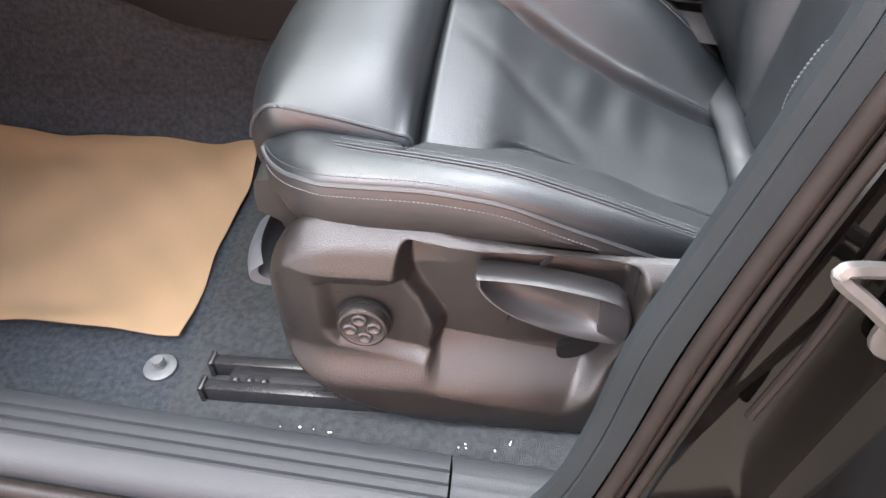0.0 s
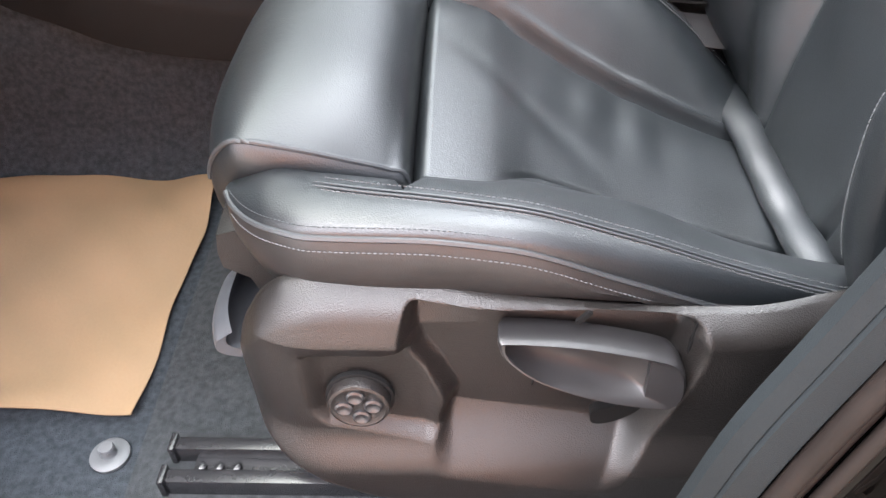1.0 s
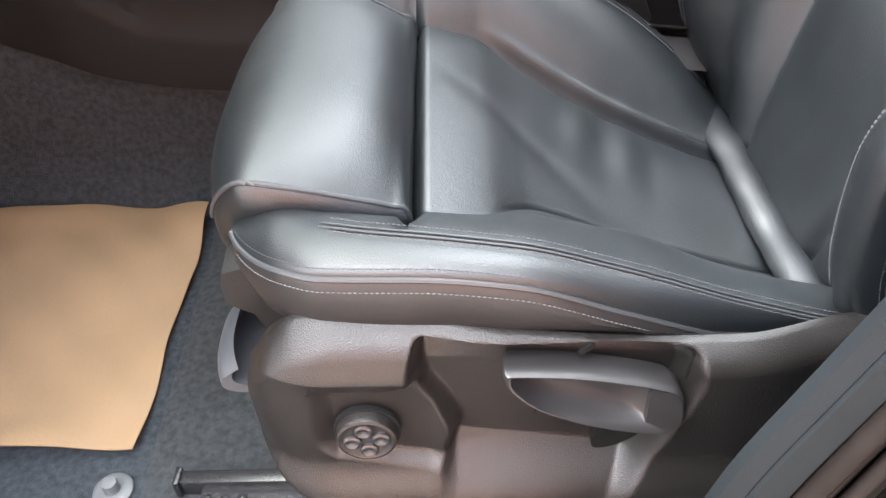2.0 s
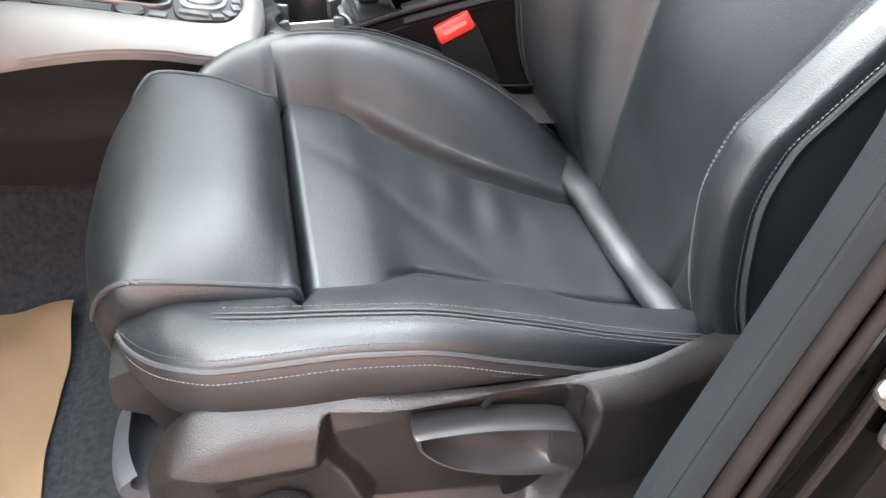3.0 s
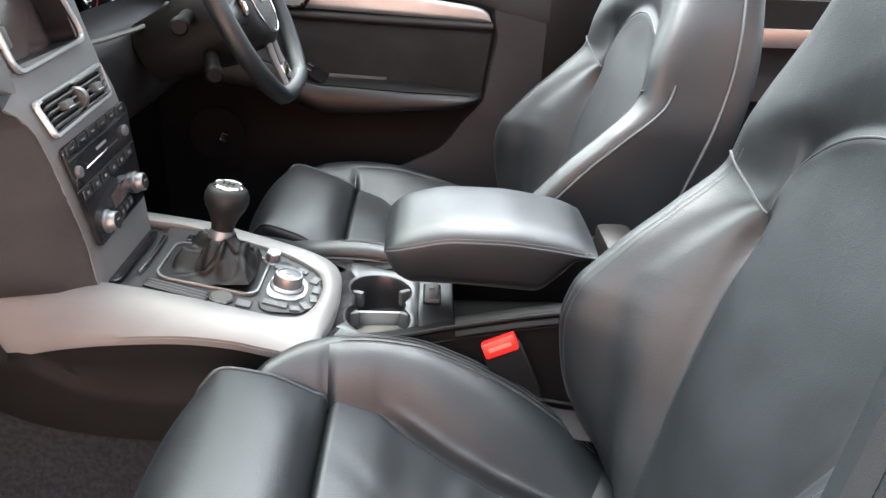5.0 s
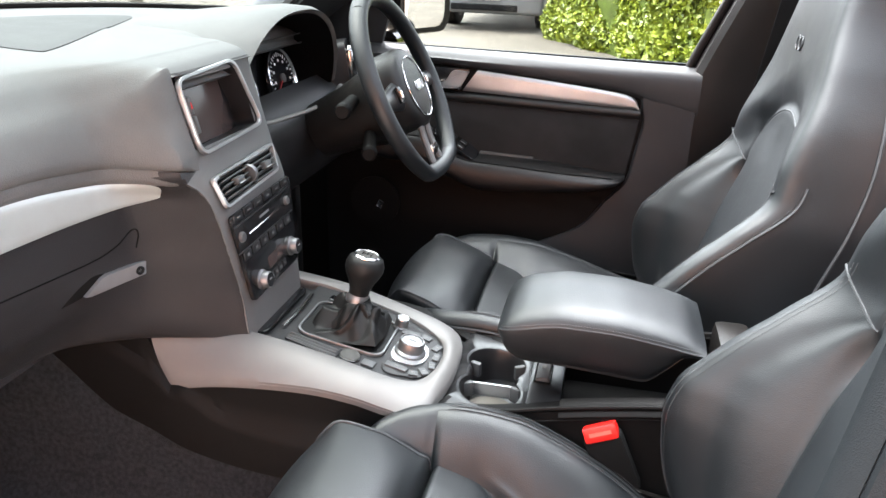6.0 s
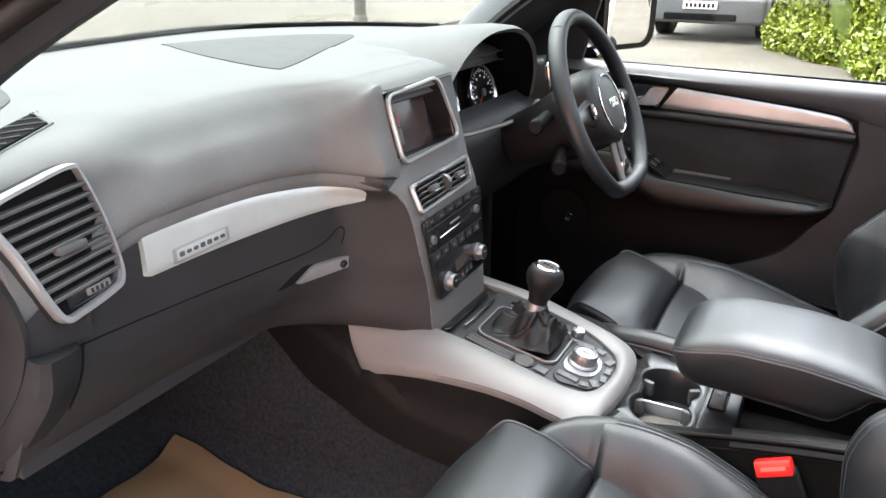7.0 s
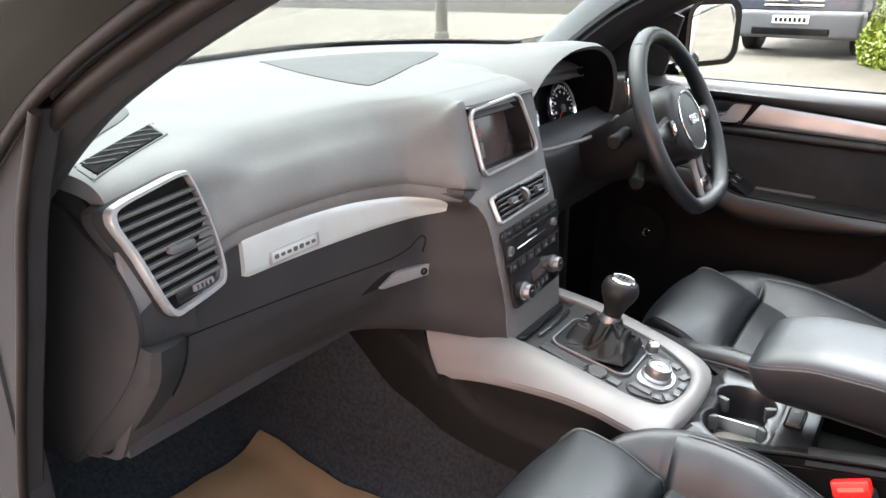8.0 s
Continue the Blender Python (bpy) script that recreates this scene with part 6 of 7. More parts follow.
for sx in (-1, 1):
    rows = []
    for x, hh, d in ((0.055, 0.030, 0.004), (0.085, 0.026, -0.002), (0.12, 0.018, -0.004), (0.160, 0.016, -0.002)):
        rows.append([wm @ Vector((sx * x, -0.004 + hh * math.cos(a), d + 0.010 * math.sin(a))) for a in ang[::6]])
    sp = part("spoke", grid(np.array(rows), False, True, cap=True), PLASTIC_SMOOTH, wheel)
    part("spoke_key", box((0.022, 0.030, 0.008), wm @ Matrix.Translation((sx * 0.086, -0.002, 0.010)), 0.003), GLOSS, sp)
    part("key_roller", box((0.008, 0.016, 0.010), wm @ Matrix.Translation((sx * 0.092, -0.002, 0.013)), 0.003), CHROME, sp)
for sx in (-1, 1):
    part("lower_spoke", tube([wm @ Vector((sx * 0.022, -0.058, 0.004)), wm @ Vector((sx * 0.020, -0.10, -0.002)), wm @ Vector((sx * 0.026, -0.148, -0.002))], 0.009, 10, n=16, flat=0.7), SILVER, wheel, "silver lower spoke")
part("spoke_badge", box((0.044, 0.020, 0.006), wm @ Matrix.Translation((0.0, -0.125, 0.003)), 0.003), CHROME, wheel)
part("badge_bar", box((0.030, 0.007, 0.002), wm @ Matrix.Translation((0.0, -0.125, 0.0065)), 0.001), GLOSS, wheel)
col = part("column_shroud", lathe([(0.055, -0.20), (0.062, -0.13), (0.074, -0.075), (0.078, -0.050), (0.070, -0.040)], wm @ Matrix.Translation((0, -0.012, 0)), 36), PLASTIC, wheel, "black steering column shroud")
for (x, y, dx2, dy2, name) in ((-0.070, 0.020, -0.112, -0.006, "wiper_stalk"), (0.070, 0.035, 0.085, 0.020, "light_stalk"), (-0.060, -0.050, -0.090, -0.022, "cruise_stalk")):
    p0, p1 = wm @ Vector((x, y, -0.085)), wm @ Vector((x + dx2, y + dy2, -0.065))
    mid = p0.lerp(p1, 0.55)
    sk = part(name, tube([p0, mid, p1], [0.012, 0.012, 0.014], 12, n=10), CONSOLE_SIDE, wheel)
    part("stalk_tip", tube([p0.lerp(p1, 0.80), p1, p0.lerp(p1, 1.06)], [0.0135, 0.0150, 0.011], 12, n=8), CONSOLE_SIDE, sk)

# ---- centre console ----
con = thing("centre_console", "centre console with silver surround, black panel and cup holders", "console")


def con_z(x):
    """Height of the console's top along the car."""
    return curve1(x, (-0.34, -0.20, -0.10, 0.0, 0.115, 0.17, 0.24, 0.30), (0.830, 0.815, 0.800, 0.781, 0.757, 0.746, 0.736, 0.732))


def near_edge(x):
    """Near edge of the black panel."""
    return curve1(x, (-0.30, -0.20, -0.12, -0.014, 0.085, 0.119, 0.141, 0.154, 0.158), (-0.128, -0.110, -0.098, -0.097, -0.103, -0.101, -0.088, -0.055, -0.012))


def far_edge(x):
    return curve1(x, (-0.30, -0.20, -0.115, -0.055, 0.0, 0.053, 0.097, 0.131, 0.150, 0.158), (0.110, 0.100, 0.094, 0.098, 0.091, 0.084, 0.072, 0.052, 0.030, -0.010))


# silver surround: two swept arms joined round the rear
inner = [(-0.285, -0.140, 0.826), (-0.20, -0.110, 0.816), (-0.12, -0.098, 0.803), (-0.014, -0.097, 0.784), (0.085, -0.103, 0.764), (0.119, -0.101, 0.757), (0.141, -0.088, 0.752), (0.154, -0.055, 0.749),
         (0.158, -0.010, 0.748), (0.150, 0.030, 0.750), (0.131, 0.052, 0.754), (0.097, 0.072, 0.761), (0.053, 0.084, 0.770), (-0.055, 0.098, 0.792), (-0.115, 0.094, 0.803), (-0.20, 0.100, 0.815), (-0.285, 0.125, 0.826)]
outer = [(-0.217, -0.158, 0.733), (-0.155, -0.158, 0.7475), (-0.082, -0.158, 0.757), (0.000, -0.157, 0.7605), (0.062, -0.157, 0.7555), (0.108, -0.157, 0.7455), (0.150, -0.154, 0.7375), (0.172, -0.122, 0.743),
         (0.182, -0.060, 0.742), (0.183, 0.006, 0.740), (0.177, 0.062, 0.736), (0.155, 0.106, 0.737), (0.100, 0.130, 0.745), (0.0, 0.146, 0.767), (-0.08, 0.150, 0.779), (-0.155, 0.150, 0.785), (-0.217, 0.150, 0.780)]
I, O = spline(inner, 150), spline(outer, 150)
rows = []
for k, bow in ((0.0, -0.012), (0.0, -0.001), (0.02, 0.0015), (0.07, 0.003), (0.2, 0.0065), (0.4, 0.0095), (0.6, 0.0095), (0.8, 0.006), (0.94, 0.002), (1.0, -0.001), (0.985, -0.010)):
    q = I + (O - I) * k
    q[:, 2] += bow
    rows.append(q)
P = np.swapaxes(np.array(rows), 0, 1)
part("silver_surround", plate(P, P + np.array((0, 0, -0.004))), SILVER, con, "brushed silver console surround")

# dark panel inside the surround, dipping to the tray in front
X, T = np.meshgrid(np.concatenate((np.linspace(-0.30, 0.10, 60), np.linspace(0.105, 0.1575, 24))), np.linspace(0, 1, 31), indexing="ij")
Y = near_edge(X) + (far_edge(X) - near_edge(X)) * T
Z = con_z(X) - 0.0035 - 0.010 * smooth01((-0.084 - X) / 0.006)
top = np.stack((X, Y, Z), -1)
part("top_panel", plate(top, top + np.array((0, 0, -0.012))), STACK, con, "smooth dark grey console panel")


def on_con(x, y, lift=0.0, turn=0.0):
    z0, z1 = float(con_z(x - 0.01)), float(con_z(x + 0.01))
    return axes((x, y, float(con_z(x)) - 0.0035 + lift), (0.02, 0, z1 - z0), (0, 1, 0)) @ pose(0, 0, 0, 0, 0, turn)


# tray at the front with its bright lip
part("tray_lid", prism(rounded(0.150, 0.170, 0.016, 5), 0.007, on_con(-0.170, -0.002, -0.009), 0.002), GLOSS, con, "smooth black tray lid")
grip = [on_con(-0.0785 + 0.005 * (1 - t * t) * 0.4, -0.003 + 0.058 * t, 0.004) @ Vector((0, 0, 0)) for t in np.linspace(-1, 1, 15)]
part("tray_grip", tube(grip, 0.0034, 8, flat=0.8), CHROME, con, "bright grip of the tray lid")

# gear lever: frame, pleated boot, knob
m = on_con(0.008, -0.007)
o = np.array(rounded(0.140, 0.114, 0.020, 7))
part("boot_frame", ring_frame(o, o * np.array((0.945, 0.93)), 0.005, m, 0.003), SATIN_DARK, con, "dark silver gear boot frame")
part("boot_field", prism(o * np.array((0.95, 0.935)), 0.0012, m), BOOT, con)
lever = thing("gear_lever", "black leather gear lever with silver capped knob", "gear lever")
rows = []
ang = np.linspace(0, 2 * math.pi, 120, endpoint=False)
base = m @ Vector((0, 0, 0.002))
tipc = Vector((0.020, 0.006, 0.826))
for k in np.linspace(0, 1, 44):
    c = base.lerp(tipc, float(k ** 0.9))
    ring = []
    for a in ang:
        ca, sa = math.cos(a), math.sin(a)
        sq = 1.0 / max(abs(ca), abs(sa)) ** 0.8
        rr = (1 - k) ** 1.25
        rx, ry = 0.062 * rr * sq * 0.98 + 0.0175 * (1 - rr), 0.050 * rr * sq * 0.98 + 0.0175 * (1 - rr)
        live = math.sin(math.pi * min(1.0, k * 1.05)) ** 0.8
        twist = 2.2 * k
        fold = abs(math.sin(2.0 * a + twist + 0.5)) ** 0.6 * 0.013 - 0.008
        fold += 0.0045 * abs(math.sin(4.5 * a - 3.5 * twist)) - 0.002 + 0.0016 * math.sin(11 * a + 6 * k)
        slump = (0.012 * math.sin(2.0 * a + twist * 1.4 + 1.0) + 0.006 * math.sin(5 * a - 7 * k)) * live
        ring.append(c + Vector(((rx + fold * live) * ca, (ry + fold * live) * sa, slump)))
    rows.append(ring)
part("boot", grid(np.array(rows), False, True, cap=True), BOOT, lever, "pleated black leather boot")
gm = axes((0.015, 0.004, 0.809), (1, 0, -0.20), (0, 1, -0.10))
part("collar", lathe([(0.0185, 0.012), (0.0190, 0.018), (0.0165, 0.022), (0.0150, 0.026), (0.0145, 0.034)], gm, 24), SATIN_DARK, lever, "silver collar")
kb = part("knob", lathe([(0.0135, 0.018), (0.0155, 0.026), (0.0165, 0.034), (0.0205, 0.046), (0.0265, 0.057), (0.0300, 0.067), (0.0300, 0.075), (0.0265, 0.0845), (0.021, 0.0885), (0.012, 0.0895)], gm, 40), BOOT, lever, "black leather knob")
part("knob_cap", lathe([(0.0215, 0.0865), (0.0210, 0.0895), (0.0185, 0.0915), (0.0165, 0.0905)], gm, 32), CHROME, kb, "chrome cap ring")
part("knob_face", lathe([(0.0170, 0.089), (0.0168, 0.0908), (0.001, 0.0912)], gm, 24), STEEL, kb, "steel shift pattern plate")
for x in (-0.007, 0.0, 0.007):
    part("shift_mark", box((0.0014, 0.013, 0.0006), gm @ Matrix.Translation((x, 0, 0.0916)), 0, 1), GLOSS, kb)
part("shift_mark", box((0.0154, 0.0014, 0.0006), gm @ Matrix.Translation((0, 0, 0.0916)), 0, 1), GLOSS, kb)

# rotary controller with its ring of keys
m = on_con(0.112, -0.020)
ctl_o = np.array(spline([(-0.030, -0.060), (0.012, -0.066), (0.030, -0.056), (0.041, -0.030), (0.043, 0.012), (0.034, 0.046), (0.012, 0.062), (-0.030, 0.066)], 60, True))
ctl = part("controller_plate", prism(ctl_o, 0.0035, m, 0.0012), STACK, con, "dark grey controller panel")
part("inner_plate", prism(spline([(-0.026, -0.030), (0.004, -0.040), (0.022, -0.026), (0.026, 0.004), (0.014, 0.030), (-0.020, 0.034)], 40, True), 0.0045, m @ Matrix.Translation((0, 0, 0.002)), 0.0012), SATIN, ctl, "bright silver plate round the knob")
km = m @ Matrix.Translation((-0.002, -0.004, 0.0))
rk = part("rotary_knob", lathe([(0.0245, 0.005), (0.0245, 0.009), (0.0225, 0.011), (0.0205, 0.012), (0.0205, 0.022), (0.0190, 0.0255), (0.0165, 0.0265), (0.0140, 0.0250)], km, 40), SATIN_DARK, ctl, "ribbed silver rotary knob")
part("knob_ring", lathe([(0.0192, 0.0250), (0.0186, 0.0272), (0.0160, 0.0276), (0.0150, 0.0262)], km, 36), SATIN_DARK, rk, "satin knob ring")
part("knob_face", lathe([(0.0150, 0.0245), (0.0150, 0.0262), (0.001, 0.0266)], km, 24), GLOSS, rk)
part("knob_mark", box((0.010, 0.0022, 0.0006), km @ Matrix.Translation((0, 0, 0.0268)), 0, 1), MARK, rk)
CONTROL_KEYS = ((0.030, -0.044, 0.012, 0.017, 38), (0.0375, -0.022, 0.010, 0.018, 14), (0.0385, 0.004, 0.010, 0.020, 0), (0.034, 0.030, 0.011, 0.020, -18),
        (-0.010, -0.053, 0.034, 0.012, -4), (0.017, -0.056, 0.014, 0.012, 14), (-0.014, 0.050, 0.030, 0.013, 6), (0.012, 0.050, 0.016, 0.013, -14))
for x, y, w, h, t in CONTROL_KEYS:
    key = part("controller_key", box((w, h, 0.0045), m @ pose(x, y, 0.0045, 0, 0, t), 0.0014), PLASTIC_GREY, ctl)
    part("key_mark", box((0.005, 0.0014, 0.0005), m @ pose(x, y, 0.0069, 0, 0, t), 0, 1), MARK, key)
part("return_key", box((0.020, 0.016, 0.004), on_con(0.064, -0.084, 0.002, -4), 0.0015), PLASTIC_GREY, con)
m = on_con(0.077, 0.047)
vk = part("volume_knob", lathe([(0.0135, 0.0), (0.0135, 0.003), (0.0115, 0.005), (0.0105, 0.016), (0.0090, 0.0175), (0.001, 0.0175)], m, 28), SATIN_DARK, con, "small silver volume knob")
part("knob_ring", lathe([(0.0100, 0.0165), (0.0094, 0.0186), (0.0070, 0.0186), (0.0065, 0.0176)], m, 24), CHROME, vk)
m = on_con(0.034, -0.080)
sb = part("start_button", lathe([(0.0155, 0.0), (0.0155, 0.0035), (0.0140, 0.0050), (0.001, 0.0046)], m, 32), STEEL, con, "round steel start button")
part("button_rim", lathe([(0.0165, 0.0), (0.0165, 0.0030), (0.0150, 0.0034), (0.0148, 0.001)], m, 32), GLOSS, sb)
# slotted strip beside the boot
bl = part("switch_strip", prism(rounded(0.086, 0.022, 0.004, 4), 0.003, on_con(-0.023, -0.081, 0, -6), 0.001), PLASTIC_SMOOTH, con, "black strip of switch blanks")
for k in range(3):
    part("strip_rib", box((0.080, 0.0034, 0.003), on_con(-0.023, -0.0875 + 0.0065 * k, 0.003, -6), 0.001, 1), PLASTIC_GREY, bl)
part("ash_slot", box((0.030, 0.018, 0.006), on_con(-0.036, 0.066, 0.001), 0.002), GLOSS, con, "gloss black socket lid")
part("socket_edge", box((0.014, 0.020, 0.008), on_con(-0.012, 0.066, 0.001), 0.003), SATIN, con)


# side panels below the silver arms; behind them the wall of the bin, rising to the rear
def bin_edge(x):
    return curve1(x, (0.14, 0.18, 0.22, 0.28, 0.34, 0.48, 0.62), (0.735, 0.733, 0.733, 0.742, 0.756, 0.781, 0.795))


for sgn in (-1, 1):
    xs = np.linspace(-0.50, 0.60, 90)
    rows = []
    for x in xs:
        rear = float(smooth01((x - 0.135) / 0.05))
        arm_low = float(curve1(x, (-0.34, -0.217, -0.155, -0.082, 0.0, 0.062, 0.108, 0.16), (0.72, 0.733, 0.7475, 0.757, 0.7605, 0.7555, 0.7455, 0.735)))
        up = (1 - rear) * arm_low + rear * float(bin_edge(x)) - 0.003
        ahead = float(smooth01((-0.212 - x) / 0.06))
        up = up + (0.836 - up) * ahead
        low = float(curve1(x, (-0.50, -0.393, -0.307, -0.237, -0.185, -0.10, -0.042, 0.10, 0.60), (0.825, 0.737, 0.662, 0.634, 0.613, 0.597, 0.592, 0.58, 0.57)))
        low = min(low, up - 0.03)
        wo = 0.156 - 0.036 * rear - 0.004 * ahead
        zf = float(curve1(x, (-0.50, -0.30, -0.186, -0.116, -0.02, 0.10, 0.60), (0.840, 0.775, 0.716, 0.681, 0.671, 0.672, 0.66)))
        zf = min(max(zf, low + 0.012), up - 0.012)
        fold = 0.008 * (1 - rear)
        rows.append([(x, sgn * (wo - 0.02), up + 0.002), (x, sgn * (wo - 0.001), up), (x, sgn * (wo + 0.001), 0.5 * (up + zf)), (x, sgn * (wo + 0.002), zf + 0.010), (x, sgn * (wo + 0.002 + fold), zf), (x, sgn * (wo + 0.004 + fold), zf - 0.012),
                     (x, sgn * (wo + 0.006 + fold), low + 0.012), (x, sgn * (wo - 0.006), low)])
    P = np.array(rows)
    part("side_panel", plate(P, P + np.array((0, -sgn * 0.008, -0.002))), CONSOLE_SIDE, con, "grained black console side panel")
    xe2 = np.linspace(0.19, 0.60, 30)
    part("panel_edge", tube(np.stack((xe2, np.full(30, sgn * 0.1165), bin_edge(xe2) + 0.001), -1), 0.0034, 8), CONSOLE_SIDE, con, "rounded upper edge of the bin wall")
    part("panel_joint", tube(np.stack((xe2, np.full(30, sgn * 0.1208), bin_edge(xe2) - 0.016), -1), 0.0012, 6), DARK, con)
part("fixing_clip", lathe([(0.0045, 0), (0.0045, 0.002), (0.002, 0.003)], axes((0.241, -0.1225, 0.7215), (1, 0, 0), (0, 0.4, 1)), 12), STEEL, con, "small steel fixing clip")

# cup holder block with two open cups
X0, X1, Y0, Y1 = 0.152, 0.298, -0.114, 0.108
CX, CY = 0.241, -0.012
th = np.linspace(0, 2 * math.pi, 96, endpoint=False)


def cup_reach(a):
    """How far the joined cup openings reach from the block's middle in that direction."""
    best = 0.036
    for cy, r in ((-0.052, 0.0445), (0.026, 0.0440)):
        d = cy - CY
        h = r * r - (d * math.cos(a)) ** 2
        if h > 0:
            best = max(best, d * math.sin(a) + math.sqrt(h))
    return best


reach = np.array([cup_reach(a) for a in th])
reach = 0.25 * np.roll(reach, 1) + 0.5 * reach + 0.25 * np.roll(reach, -1)
edge = np.array([min((X1 - CX if math.cos(a) > 0 else CX - X0) / max(abs(math.cos(a)), 1e-6), (Y1 - CY if math.sin(a) > 0 else CY - Y0) / max(abs(math.sin(a)), 1e-6)) for a in th])


def cup_ring(r, dz, flat=None):
    x, y = CX + r * np.cos(th), CY + r * np.sin(th)
    z = con_z(x) - 0.004 - 0.022 * smooth01((0.186 - x) / 0.012) + dz if flat is None else np.full_like(x, flat)
    return np.stack((x, y, z), -1)


rows = [cup_ring(edge, -0.05), cup_ring(edge, -0.006), cup_ring(edge * 0.985, -0.003), cup_ring(0.5 * (edge + reach), 0.0), cup_ring(reach + 0.006, 0.0), cup_ring(reach + 0.002, -0.001), cup_ring(reach, -0.004),
        cup_ring(reach * 0.97, -0.030), cup_ring(reach * 0.92, 0, 0.670), cup_ring(reach * 0.5, 0, 0.669), cup_ring(reach * 0.05, 0, 0.669)]
cups = part("cup_holder", grid(np.array(rows), False, True, cap=True), PLASTIC_SMOOTH, con, "double cup holder")
part("rubber_mat", lathe([(0.0395, -0.012), (0.0395, 0.003), (0.037, 0.004), (0.001, 0.004)], Matrix.Translation((0.241, -0.050, 0.690)), 36), LINER, cups, "pale rubber cup liner")
part("divider", box((0.066, 0.005, 0.022), Matrix.Translation((0.241, -0.008, 0.703)), 0.002), SATIN, cups, "bright divider")
for x, y, t in ((0.206, 0.030, 70), (0.276, 0.036, -60), (0.204, -0.030, 110), (0.278, -0.030, -110)):
    part("cup_finger", box((0.009, 0.018, 0.024), Matrix.Translation((x, y, 0.714)) @ pose(0, 0, 0, 0, 0, t), 0.003), PLASTIC_GREY, cups)

# parking brake switch
m = axes((0.322, -0.004, 0.7455), (1, 0, -0.02), (0, 1, 0))
pb = part("brake_block", box((0.050, 0.200, 0.060), m @ Matrix.Translation((0, 0.0, -0.031)), 0.006), PLASTIC_SMOOTH, con, "black switch block")
part("switch_rim", ring_frame(rounded(0.026, 0.058, 0.005, 4), rounded(0.022, 0.053, 0.004, 4), 0.002, m @ Matrix.Translation((-0.006, -0.006, 0.0))), DARK, pb)
bs = part("brake_switch", box((0.020, 0.050, 0.010), m @ pose(-0.006, -0.006, 0.002, 0, -6, 0), 0.003), PLASTIC_GREY, pb, "grey parking brake switch")
part("switch_mark", box((0.007, 0.010, 0.0006), m @ pose(-0.007, 0.002, 0.0080, 0, -6, 0), 0, 1), MARK, bs)
# storage bin under the armrest
part("well_floor", box((0.26, 0.19, 0.01), Matrix.Translation((0.475, 0, 0.675)), 0.002), DARK, con)
for sgn in (-1, 1):
    xw = np.linspace(0.346, 0.60, 14)
    rows = [[(x, sgn * 0.117, float(bin_edge(x)) - 0.004), (x, sgn * 0.113, float(bin_edge(x)) + 0.002), (x, sgn * 0.106, float(bin_edge(x)) + 0.005), (x, sgn * 0.100, float(bin_edge(x)) + 0.006), (x, sgn * 0.096, float(bin_edge(x)) + 0.003), (x, sgn * 0.094, float(bin_edge(x)) - 0.006), (x, sgn * 0.092, 0.68)] for x in xw]
    P = np.array(rows)
    part("well_side", plate(P, P + np.array((0, sgn * 0.006, -0.006))), CONSOLE_SIDE, con, "raised rim of the storage bin")
part("well_rear", box((0.06, 0.21, 0.16), Matrix.Translation((0.60, 0, 0.715)), 0.015), PLASTIC, con)

# armrest: padded lid, rounded at the front
arm = thing("armrest", "padded black leather centre armrest with stitched seam", "armrest")
ARM = (0.250, 0.256, 0.266, 0.289, 0.344, 0.405, 0.452, 0.480, 0.503, 0.528)
xs = 0.250 + 0.278 * (np.linspace(0, 1, 70) ** 1.3)


def arm_mid(x):
    return curve1(x, ARM, (0.846, 0.848, 0.851, 0.857, 0.866, 0.865, 0.860, 0.856, 0.852, 0.849))


def arm_half(x):
    return 0.086 * (0.80 + 0.20 * np.sqrt(np.clip(1 - np.clip(1 - (x - 0.250) / 0.035, 0, 1) ** 2, 0, 1)))


rows = []
for x in xs:
    mid, w = float(arm_mid(x)), float(arm_half(x))
    top = float(curve1(x, ARM, (0.850, 0.861, 0.872, 0.884, 0.894, 0.893, 0.887, 0.881, 0.874, 0.858)))
    low = float(curve1(x, ARM, (0.840, 0.829, 0.814, 0.803, 0.801, 0.797, 0.794, 0.816, 0.840, 0.844)))
    u, d = top - mid, mid - low
    sec = spline([(0, top), (0.40 * w, top - 0.05 * u), (0.72 * w, top - 0.22 * u), (0.91 * w, top - 0.55 * u), (0.985 * w, mid + 0.10 * u), (w, mid - 0.06 * d), (0.99 * w, mid - 0.35 * d), (0.955 * w, mid - 0.70 * d), (0.90 * w, low + 0.10 * d), (0.80 * w, low), (0, low),
                  (-0.80 * w, low), (-0.90 * w, low + 0.10 * d), (-0.955 * w, mid - 0.70 * d), (-0.99 * w, mid - 0.35 * d), (-w, mid - 0.06 * d), (-0.985 * w, mid + 0.10 * u), (-0.91 * w, top - 0.55 * u), (-0.72 * w, top - 0.22 * u), (-0.40 * w, top - 0.05 * u)], 80, True)
    rows.append(np.stack((np.full(80, x), sec[:, 0] - 0.004, sec[:, 1]), -1))
part("pad", grid(np.array(rows), False, True, cap=True), LEATHER, arm)
sx = np.linspace(0.253, 0.523, 60)
w, mz = arm_half(sx), arm_mid(sx)
for sgn in (-1, 1):
    part("seam", tube(np.stack((sx, -0.004 + sgn * (w - 0.0004), mz + 0.0005), -1), 0.0013, 6), PIPING, arm)
    part("stitching", stitches(np.stack((sx, -0.004 + sgn * (w - 0.0012), mz + 0.0055), -1), (0, sgn, 0.5), r=0.0005), STITCH, arm, kind="stuff")
part("hinge", box((0.05, 0.10, 0.09), Matrix.Translation((0.575, -0.006, 0.80)), 0.012), PLASTIC, arm)

# ---- driver's door, far side of the cabin ----
door = thing("driver_door", "closed black door panel with aluminium strip and dark cloth inset", "door")
YD = 0.715


